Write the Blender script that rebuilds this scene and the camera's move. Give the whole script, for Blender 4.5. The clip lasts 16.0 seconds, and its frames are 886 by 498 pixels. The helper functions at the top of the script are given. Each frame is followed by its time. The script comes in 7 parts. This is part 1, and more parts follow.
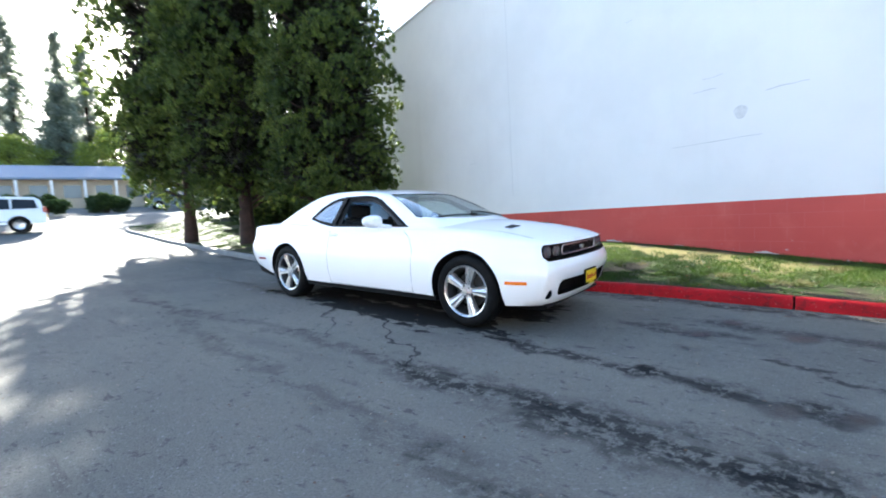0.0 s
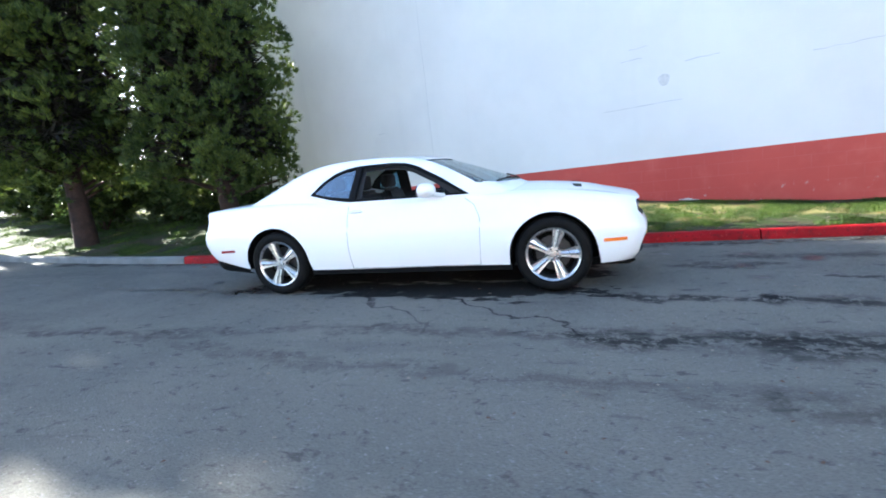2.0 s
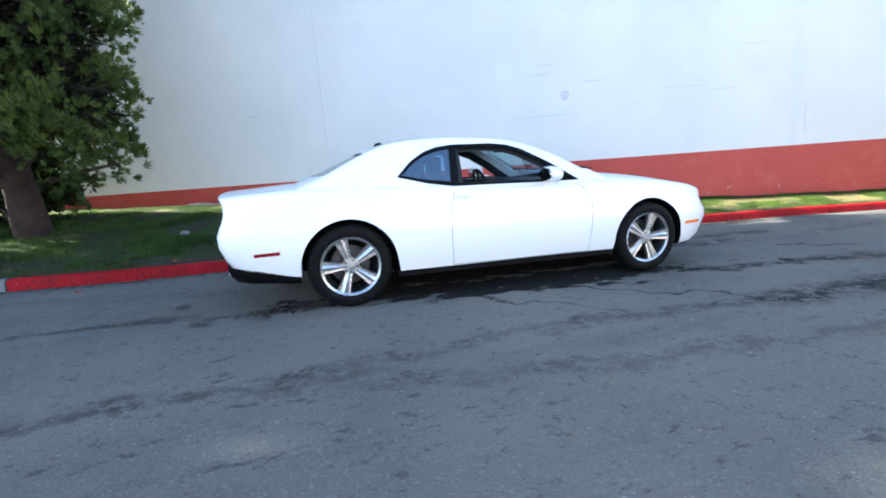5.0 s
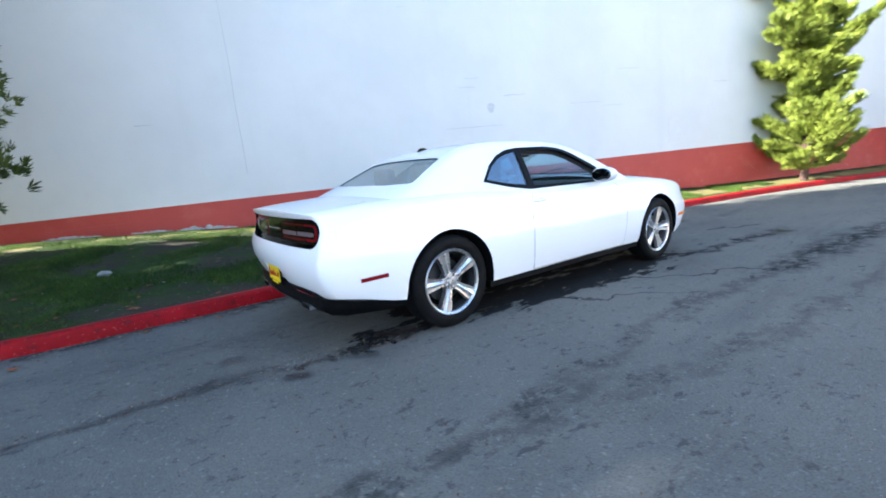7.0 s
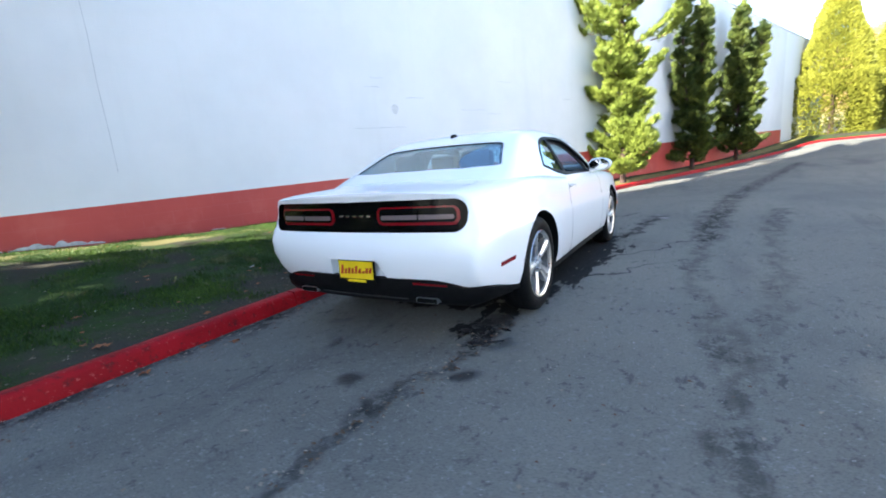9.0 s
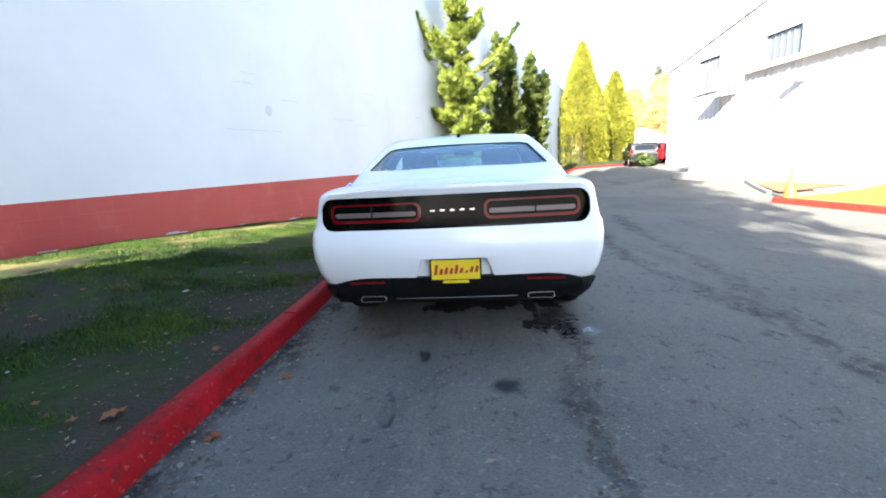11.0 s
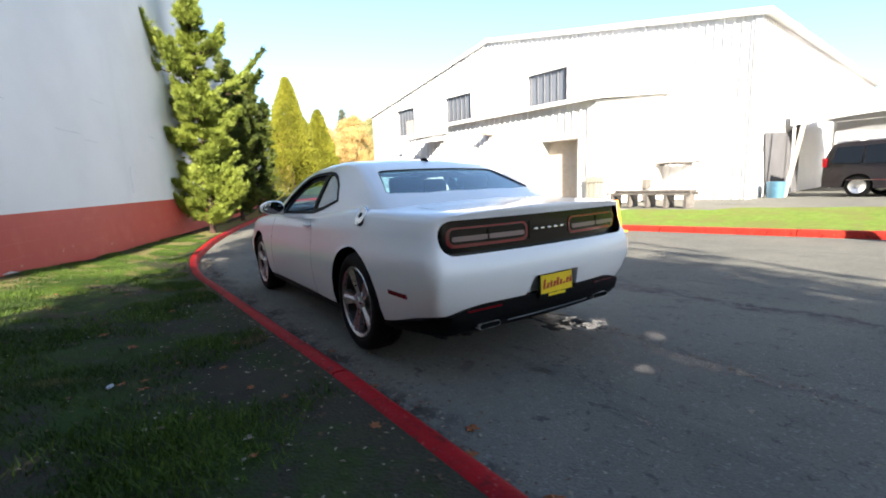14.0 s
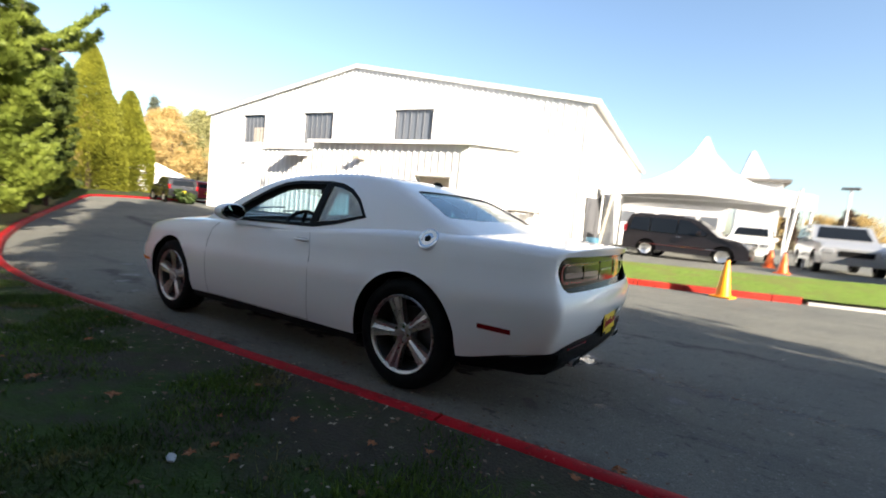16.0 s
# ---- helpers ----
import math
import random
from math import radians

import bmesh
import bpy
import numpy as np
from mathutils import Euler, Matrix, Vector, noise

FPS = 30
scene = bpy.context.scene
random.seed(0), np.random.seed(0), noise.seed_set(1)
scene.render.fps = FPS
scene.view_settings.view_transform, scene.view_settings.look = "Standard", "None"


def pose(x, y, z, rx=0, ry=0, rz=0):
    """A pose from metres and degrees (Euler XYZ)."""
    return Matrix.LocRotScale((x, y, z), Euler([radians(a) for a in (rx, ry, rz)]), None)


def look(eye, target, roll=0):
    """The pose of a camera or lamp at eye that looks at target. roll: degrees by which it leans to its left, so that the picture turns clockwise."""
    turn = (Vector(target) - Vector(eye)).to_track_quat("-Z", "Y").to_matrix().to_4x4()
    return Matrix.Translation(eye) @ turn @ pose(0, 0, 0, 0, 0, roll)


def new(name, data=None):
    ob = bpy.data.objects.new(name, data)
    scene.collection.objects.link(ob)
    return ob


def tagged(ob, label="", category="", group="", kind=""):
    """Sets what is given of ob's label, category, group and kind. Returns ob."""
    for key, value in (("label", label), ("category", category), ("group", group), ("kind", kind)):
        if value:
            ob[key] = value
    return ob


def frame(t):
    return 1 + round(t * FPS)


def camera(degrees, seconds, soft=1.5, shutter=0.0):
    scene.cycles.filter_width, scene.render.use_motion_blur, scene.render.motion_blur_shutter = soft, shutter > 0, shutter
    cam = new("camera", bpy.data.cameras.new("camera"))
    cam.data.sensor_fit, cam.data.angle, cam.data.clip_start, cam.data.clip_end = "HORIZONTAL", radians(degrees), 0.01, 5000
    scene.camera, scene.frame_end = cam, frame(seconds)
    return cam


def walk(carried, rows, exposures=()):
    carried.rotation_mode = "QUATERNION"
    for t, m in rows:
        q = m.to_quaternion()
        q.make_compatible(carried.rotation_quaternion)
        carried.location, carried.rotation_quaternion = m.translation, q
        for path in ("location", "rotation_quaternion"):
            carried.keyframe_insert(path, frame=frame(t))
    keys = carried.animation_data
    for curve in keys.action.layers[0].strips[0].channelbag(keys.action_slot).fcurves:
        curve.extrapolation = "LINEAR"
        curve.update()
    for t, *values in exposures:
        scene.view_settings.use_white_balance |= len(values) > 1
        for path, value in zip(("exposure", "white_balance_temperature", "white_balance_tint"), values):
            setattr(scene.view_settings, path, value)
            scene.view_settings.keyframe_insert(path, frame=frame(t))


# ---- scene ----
cam = camera(90.6, 16.0, soft=1.8, shutter=0.4)
EXPOSURES = [(0.0, 3.1, 6050, 8), (3.0, 3.12, 5950, 8), (9.0, 3.08, 6100, 9), (11.5, 3.2, 6450, 10), (12.5, 2.92, 6550, 10), (13.5, 2.40, 6600, 10), (15.0, 2.2, 6800, 10), (16.0, 1.98, 6800, 9)]
PATH = [
    (0, (5.08, -2.834, 1.037), (3.412, -1.74, 0.889), -3.4),
    (0.5, (4.668, -3.249, 1.046), (3.131, -1.99, 0.814), -1.8),
    (1, (4.188, -3.582, 1.064), (2.738, -2.234, 0.777), -3.7),
    (1.5, (3.704, -3.95, 1.112), (2.444, -2.425, 0.818), -7.0),
    (2, (3.168, -4.208, 1.126), (2.031, -2.594, 0.807), -7.0),
    (2.5, (2.641, -4.458, 1.126), (1.656, -2.744, 0.823), -5.5),
    (3, (2.101, -4.6, 1.128), (1.224, -2.836, 0.785), -5.4),
    (3.2, (1.87, -4.652, 1.151), (1.029, -2.869, 0.815), -4.0),
    (5.3, (-0.392, -4.846, 1.249), (-0.414, -2.891, 0.831), -3.2),
    (5.5, (-0.582, -4.81, 1.269), (-0.551, -2.86, 0.827), -2.2),
    (6, (-1.087, -4.729, 1.269), (-0.833, -2.782, 0.891), -4.6),
    (6.5, (-1.602, -4.568, 1.289), (-1.218, -2.649, 0.875), -6.0),
    (7, (-2.051, -4.367, 1.291), (-1.484, -2.489, 0.904), -5.8),
    (7.5, (-2.514, -4.165, 1.286), (-1.728, -2.372, 0.874), -5.3),
    (8, (-2.928, -3.879, 1.289), (-1.996, -2.16, 0.87), -4.9),
    (8.5, (-3.353, -3.639, 1.271), (-2.187, -2.071, 0.844), -5.0),
    (9, (-3.701, -3.292, 1.253), (-2.431, -1.802, 0.842), -5.2),
    (9.2, (-3.836, -3.171, 1.256), (-2.51, -1.727, 0.857), -4.9),
    (11.3, (-4.727, -1.509, 1.2), (-2.885, -0.823, 0.832), -2.8),
    (11.5, (-4.797, -1.357, 1.227), (-2.928, -0.736, 0.88), -2.5),
    (12, (-4.964, -0.958, 1.234), (-3.02, -0.618, 0.906), -1.8),
    (12.5, (-4.963, -0.585, 1.249), (-2.996, -0.47, 0.908), -2.0),
    (13, (-4.934, -0.231, 1.29), (-2.962, -0.354, 0.982), -0.1),
    (13.5, (-4.923, 0.173, 1.259), (-2.978, -0.174, 0.947), -2.0),
    (14, (-4.727, 0.558, 1.232), (-2.822, 0.032, 0.926), -2.1),
    (14.5, (-4.575, 0.913, 1.248), (-2.713, 0.247, 0.949), 0.1),
    (15, (-4.417, 1.3, 1.296), (-2.65, 0.419, 0.976), 2.4),
    (15.5, (-4.121, 1.569, 1.303), (-2.42, 0.555, 1.025), 0.3),
    (16, (-3.907, 1.861, 1.188), (-2.339, 0.629, 1.026), 5.7),
]
walk(cam, [(t, look(eye, target, roll)) for t, eye, target, roll in PATH], EXPOSURES)

# ---- light ----
SUN_TO = Vector((-0.999, 0.02, 0.445)).normalized()
world = bpy.data.worlds.new("sky")
scene.world = world
world.use_nodes = True
wn = world.node_tree
sky = wn.nodes.new("ShaderNodeTexSky")
sky.sky_type = "NISHITA"
sky.sun_disc = False
sky.sun_elevation = math.asin(SUN_TO.z)
sky.sun_rotation = math.atan2(SUN_TO.x, SUN_TO.y)
sky.air_density, sky.dust_density, sky.ozone_density = 1.0, 1.5, 2.3
wn.nodes["Background"].inputs["Strength"].default_value = 0.08
wn.links.new(sky.outputs[0], wn.nodes["Background"].inputs["Color"])
sun_data = bpy.data.lights.new("sun", "SUN")
sun_data.energy, sun_data.angle, sun_data.color = 5.0, radians(0.6), (1.0, 0.92, 0.80)
sun = new("sun", sun_data)
sun.matrix_world = look(SUN_TO * 60, (0, 0, 0))


# ---- materials ----
class Nodes:
    """Short hand for building a node material."""

    def __init__(self, name):
        self.mat = bpy.data.materials.new(name)
        self.mat.use_nodes = True
        self.tree = self.mat.node_tree
        self.bsdf = self.tree.nodes["Principled BSDF"]
        self.out = self.tree.nodes["Material Output"]

    def node(self, kind, **props):
        n = self.tree.nodes.new("ShaderNode" + kind)
        for k, v in props.items():
            setattr(n, k, v)
        return n

    def put(self, socket, value):
        if isinstance(value, bpy.types.NodeSocket):
            self.tree.links.new(value, socket)
        elif isinstance(value, (int, float)) and socket.type == "RGBA":
            socket.default_value = (value, value, value, 1)
        elif isinstance(value, (int, float)) and socket.type == "VECTOR":
            socket.default_value = (value, value, value)
        elif socket.type == "RGBA" and len(value) == 3:
            socket.default_value = (*value, 1)
        else:
            socket.default_value = value

    def coords(self, kind="Object"):
        return self.node("TexCoord").outputs[kind]

    def math(self, op, a, b=0.0, c=0.0, clamp=False):
        n = self.node("Math", operation=op, use_clamp=clamp)
        for s, v in zip(n.inputs, (a, b, c)):
            self.put(s, v)
        return n.outputs[0]

    def vec(self, op, a, b=(0, 0, 0), scale=None):
        n = self.node("VectorMath", operation=op)
        self.put(n.inputs[0], a)
        self.put(n.inputs[1], b)
        if scale is not None:
            self.put(n.inputs["Scale"], scale)
        return n.outputs["Value"] if op in ("LENGTH", "DOT_PRODUCT", "DISTANCE") else n.outputs[0]

    def noise(self, scale, detail=3.0, rough=0.55, at=None, distortion=0.0):
        n = self.node("TexNoise")
        self.put(n.inputs["Vector"], at if at is not None else self.coords())
        for k, v in (("Scale", scale), ("Detail", detail), ("Roughness", rough), ("Distortion", distortion)):
            n.inputs[k].default_value = v
        return n.outputs["Fac"]

    def ramp(self, fac, lo, hi, a=0.0, b=1.0):
        n = self.node("MapRange", interpolation_type="SMOOTHSTEP")
        for k, v in (("Value", fac), ("From Min", lo), ("From Max", hi), ("To Min", a), ("To Max", b)):
            self.put(n.inputs[k], v)
        return n.outputs[0]

    def mix(self, fac, a, b, blend="MIX"):
        n = self.node("Mix", data_type="RGBA", blend_type=blend)
        self.put(n.inputs["Factor"], fac)
        self.put(n.inputs[6], a)
        self.put(n.inputs[7], b)
        return n.outputs[2]

    def set(self, **values):
        for k, v in values.items():
            self.put(self.bsdf.inputs[k.replace("_", " ")], v)
        return self

    def bump(self, height, strength=0.3, distance=0.01):
        n = self.node("Bump")
        n.inputs["Strength"].default_value, n.inputs["Distance"].default_value = strength, distance
        self.put(n.inputs["Height"], height)
        self.put(self.bsdf.inputs["Normal"], n.outputs[0])
        return self

    def segment(self, p, a, b):
        """The distance in plan of the point p from the line from a to b."""
        ax, ay = a
        dx, dy = b[0] - ax, b[1] - ay
        off = self.vec("SUBTRACT", p, (ax, ay, 0))
        t = self.math("DIVIDE", self.vec("DOT_PRODUCT", off, (dx, dy, 0)), dx * dx + dy * dy, clamp=True)
        foot = self.node("VectorMath", operation="SCALE")
        foot.inputs[0].default_value = (dx, dy, 0)
        self.put(foot.inputs["Scale"], t)
        return self.vec("LENGTH", self.vec("SUBTRACT", off, foot.outputs[0]))


def surface(name, a, b=None, rough=0.6, metal=0.0, scale=6.0, fine=60.0, bump=0.15, grain=0.08, **more):
    """A worn surface: two tones mixed by noise at two scales, with fine relief."""
    m = Nodes(name)
    b = b or tuple(0.8 * v for v in a)
    big, small = m.noise(scale, 4.0), m.noise(fine, 2.0)
    col = m.mix(m.ramp(big, 0.35, 0.68), a, b)
    col = m.mix(m.math("MULTIPLY", small, grain * 2), col, tuple(0.45 * v for v in a))
    m.set(Base_Color=col, Metallic=metal, Roughness=m.ramp(small, 0.2, 0.8, max(rough - 0.08, 0.02), min(rough + 0.08, 1)), **more)
    if bump:
        m.bump(small, bump, 0.004)
    return m.mat


def foliage_material(name, dark, light, warm=None, thin=0.3):
    m = Nodes(name)
    geo = m.node("NewGeometry")
    rnd = geo.outputs["Random Per Island"]
    col = m.mix(rnd, dark, light)
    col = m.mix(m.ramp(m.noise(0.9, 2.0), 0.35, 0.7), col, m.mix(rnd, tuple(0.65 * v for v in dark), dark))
    # dark gaps between tufts: shade mixed into the leaf colour by noise
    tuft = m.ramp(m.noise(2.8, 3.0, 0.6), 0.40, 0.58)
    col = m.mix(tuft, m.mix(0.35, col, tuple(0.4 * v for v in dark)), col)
    if warm:
        col = m.mix(m.ramp(m.noise(1.7, 3.0), 0.58, 0.72), col, warm)
    m.set(Base_Color=col, Roughness=0.6, Specular_IOR_Level=0.3)
    tr = m.node("BsdfTranslucent")
    m.put(tr.inputs["Color"], col)
    mixer = m.node("MixShader")
    mixer.inputs[0].default_value = thin
    m.tree.links.new(m.bsdf.outputs[0], mixer.inputs[1])
    m.tree.links.new(tr.outputs[0], mixer.inputs[2])
    m.tree.links.new(mixer.outputs[0], m.out.inputs["Surface"])
    return m.mat


def glass_material(name, tint, gloss_rough=0.02, least=0.16, most=0.80):
    m = Nodes(name)
    clear, gloss, mixer, edge = m.node("BsdfTransparent"), m.node("BsdfGlossy"), m.node("MixShader"), m.node("LayerWeight")
    m.put(clear.inputs["Color"], tint)
    gloss.inputs["Roughness"].default_value = gloss_rough
    much = m.math("MULTIPLY_ADD", m.math("POWER", edge.outputs["Facing"], 4.0), most, least)
    m.tree.links.new(much, mixer.inputs[0])
    m.tree.links.new(clear.outputs[0], mixer.inputs[1])
    m.tree.links.new(gloss.outputs[0], mixer.inputs[2])
    m.tree.links.new(mixer.outputs[0], m.out.inputs["Surface"])
    m.tree.nodes.remove(m.bsdf)
    return m.mat


def asphalt_material():
    m = Nodes("old_asphalt")
    at = m.coords()
    wob = m.node("TexNoise")
    m.put(wob.inputs["Vector"], at)
    wob.inputs["Scale"].default_value, wob.inputs["Detail"].default_value = 3.0, 5.0
    flat = m.vec("MULTIPLY", m.vec("ADD", at, m.vec("SCALE", m.vec("SUBTRACT", wob.outputs["Color"], (0.5, 0.5, 0.5)), scale=0.5)), (1, 1, 0))
    stone = m.node("TexVoronoi")
    m.put(stone.inputs["Vector"], at)
    stone.inputs["Scale"].default_value = 90.0
    patch, broad, fine = m.noise(1.1, 5.0, 0.65), m.noise(0.25, 3.0), m.noise(220.0, 2.0)
    # the road runs at a slant: streaks and worn lanes follow it
    turned = m.node("VectorRotate", rotation_type="Z_AXIS")
    m.put(turned.inputs["Vector"], at)
    turned.inputs["Angle"].default_value = radians(-19)
    drawn = m.vec("MULTIPLY", turned.outputs[0], (0.25, 1.5, 1))
    lanes = m.noise(1.0, 5.0, 0.65, at=drawn, distortion=0.5)
    streaks = m.noise(5.0, 5.0, 0.7, at=drawn, distortion=0.3)
    col = m.mix(m.ramp(patch, 0.3, 0.7), (0.1468, 0.1463, 0.1293), (0.1964, 0.1932, 0.1682))
    col = m.mix(m.ramp(broad, 0.4, 0.7), col, (0.2174, 0.2084, 0.1762))
    col = m.mix(m.ramp(lanes, 0.52, 0.72, 0.0, 0.38), col, (0.0532, 0.0559, 0.0599))
    col = m.mix(m.ramp(streaks, 0.60, 0.75, 0.0, 0.4), col, (0.038, 0.040, 0.042))
    specks = m.ramp(m.noise(38.0, 3.0, 0.7), 0.56, 0.68, 0.0, 0.75)
    col = m.mix(specks, col, (0.2527, 0.2527, 0.2461))
    pits = m.ramp(m.noise(14.0, 5.0, 0.75), 0.57, 0.67, 0.0, 0.5)
    col = m.mix(pits, col, (0.030, 0.031, 0.033))
    col = m.mix(m.ramp(stone.outputs["Distance"], 0.0, 0.6, 0.4, 0.0), col, (0.032, 0.032, 0.034))
    col = m.mix(m.math("MULTIPLY", fine, 0.4), col, (0.04, 0.04, 0.042))
    # chips out of the surface, and pale flecks
    chips = m.ramp(m.noise(7.0, 6.0, 0.72, at=m.vec("MULTIPLY", turned.outputs[0], (0.6, 1.2, 1))), 0.60, 0.66, 0.0, 0.55)
    col = m.mix(chips, col, (0.034, 0.035, 0.038))
    col = m.mix(m.ramp(m.noise(60.0, 2.0, 0.6), 0.68, 0.73, 0.0, 0.6), col, (0.36, 0.36, 0.35))
    # dark seams, tar lines and scuffs of the lot
    runs = [
        ((-6.5, -2.35), (-3.63, -1.81), 0.05, 0.7), ((-3.63, -1.81), (-2.78, -1.60), 0.055, 0.8), ((-2.78, -1.60), (-2.04, -1.42), 0.06, 0.85), ((-2.04, -1.42), (-1.4, -1.24), 0.12, 1.0),
        ((-3.6, -3.3), (-2.0, -2.86), 0.14, 0.25), ((-2.0, -2.86), (-1.08, -2.61), 0.14, 0.36), ((-1.08, -2.61), (-0.56, -2.34), 0.14, 0.38), ((-0.56, -2.34), (0.68, -1.78), 0.12, 0.30), ((0.68, -1.78), (2.21, -1.36), 0.15, 0.45),
        ((2.21, -1.36), (3.4, -1.05), 0.26, 0.85), ((3.4, -1.05), (4.4, -0.80), 0.34, 0.85), ((4.4, -0.80), (7.5, -0.2), 0.32, 0.75), ((7.5, -0.2), (20, 0.9), 0.3, 0.7),
        ((-2.7, -3.13), (-1.57, -2.80), 0.11, 0.35), ((-1.57, -2.80), (0.45, -2.50), 0.12, 0.28), ((0.45, -2.50), (3.3, -1.85), 0.12, 0.30), ((3.3, -1.85), (5.5, -1.5), 0.2, 0.5),
        ((2.3, -0.40), (3.4, -0.10), 0.13, 0.8), ((3.4, -0.10), (4.3, 0.05), 0.18, 0.85), ((3.7, 0.78), (4.7, 0.60), 0.06, 0.7), ((2.6, 0.9), (3.4, 1.15), 0.16, 0.6), ((3.0, 1.45), (4.2, 1.75), 0.2, 0.55),
        ((0.0, -1.05), (0.10, -1.17), 0.030, 0.8), ((0.10, -1.17), (0.73, -1.38), 0.020, 0.65), ((0.73, -1.38), (1.13, -1.64), 0.016, 0.4),
        ((0.80, -0.82), (1.12, -0.94), 0.034, 0.9), ((1.12, -0.94), (1.55, -1.11), 0.020, 0.75), ((1.55, -1.11), (2.03, -1.16), 0.020, 0.75), ((2.03, -1.16), (2.25, -1.36), 0.022, 0.7),
    ]
    breakup = m.math("MULTIPLY", m.ramp(m.noise(9.0, 6.0, 0.8), 0.42, 0.52, 0.10, 1.0), m.ramp(streaks, 0.36, 0.56, 0.55, 1.0))
    for a, b, wide, much in runs:
        near = m.ramp(m.segment(flat, a, b), wide * 0.2, wide, much, 0.0)
        col = m.mix(near if wide < 0.05 else m.math("MULTIPLY", near, breakup), col, (0.010, 0.0105, 0.0115))
    # old oil beside the car and painted shade beneath it, with ragged edges
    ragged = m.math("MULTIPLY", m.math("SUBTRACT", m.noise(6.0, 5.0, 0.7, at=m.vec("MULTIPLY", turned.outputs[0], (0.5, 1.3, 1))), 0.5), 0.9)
    oil_and_shade = None
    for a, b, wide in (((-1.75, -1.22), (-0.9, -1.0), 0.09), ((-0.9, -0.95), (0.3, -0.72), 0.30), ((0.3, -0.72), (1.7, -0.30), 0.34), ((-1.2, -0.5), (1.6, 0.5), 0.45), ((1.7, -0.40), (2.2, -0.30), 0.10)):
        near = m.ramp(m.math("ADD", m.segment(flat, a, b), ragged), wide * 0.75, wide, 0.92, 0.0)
        oil_and_shade = near if oil_and_shade is None else m.math("MAXIMUM", oil_and_shade, near)
    col = m.mix(oil_and_shade, col, (0.009, 0.0092, 0.0098))
    # dirt swept against the foot of the kerb
    for a, b in (((-8.6, -1.25), (-4.5, -0.34)), ((-4.5, -0.34), (-2.6, 0.32)), ((-2.6, 0.32), (0.8, 1.64)), ((0.8, 1.64), (4.8, 2.86))):
        near = m.ramp(m.segment(flat, a, b), 0.04, 0.24, 0.85, 0.0)
        col = m.mix(m.math("MULTIPLY", near, breakup), col, (0.022, 0.018, 0.015))
    # oil spots, still wet
    spots = [(-2.27, -1.65, 0.15), (-2.68, -1.24, 0.13), (-2.47, -0.64, 0.10), (-2.17, -0.25, 0.07), (-2.92, -0.47, 0.035), (-3.10, -0.74, 0.035), (-3.27, -0.76, 0.04), (3.27, 0.54, 0.11), (3.11, 1.08, 0.15), (3.8, 0.85, 0.10),
             (4.07, -0.06, 0.20), (4.36, 0.08, 0.13), (3.18, 1.59, 0.16), (3.75, 1.45, 0.18), (-1.5, -1.2, 0.16), (2.4, 1.5, 0.11), (4.9, 1.5, 0.14)]
    damp = None
    for x, y, r in spots:
        near = m.ramp(m.vec("DISTANCE", flat, (x, y, 0)), r * 0.35, r * 1.0, 0.85, 0.0)
        col = m.mix(near, col, (0.016, 0.0165, 0.0175))
        damp = near if damp is None else m.math("MAXIMUM", damp, near)
    # spilt water under the tail
    wet = m.ramp(m.vec("DISTANCE", flat, (-1.76, -1.35, 0)), 0.08, 0.30, 1.0, 0.0)
    wet = m.math("MULTIPLY", wet, m.ramp(m.noise(12.0, 3.0), 0.47, 0.55))
    col = m.mix(wet, col, (0.03, 0.03, 0.031))
    tar = None
    for a, b, wide, much in runs[:3]:
        near = m.ramp(m.segment(flat, a, b), wide * 0.3, wide, 0.5, 0.0)
        tar = near if tar is None else m.math("MAXIMUM", tar, near)
    damp = m.math("MAXIMUM", m.math("MAXIMUM", m.math("MULTIPLY", damp, 0.7), wet), m.math("MULTIPLY", tar, breakup))
    rough = m.mix(damp, m.ramp(patch, 0.3, 0.7, 0.78, 0.92), (0.12, 0.12, 0.12))
    m.set(Base_Color=col, Roughness=rough, Specular_IOR_Level=m.math("MULTIPLY_ADD", damp, 0.4, 0.06))
    h = m.math("ADD", m.math("MULTIPLY", stone.outputs["Distance"], 0.7), m.math("MULTIPLY", fine, 0.5))
    h = m.math("MULTIPLY", h, m.math("SUBTRACT", 1.0, m.math("MULTIPLY", damp, 0.8)))
    m.bump(h, 0.6, 0.006)
    return m.mat


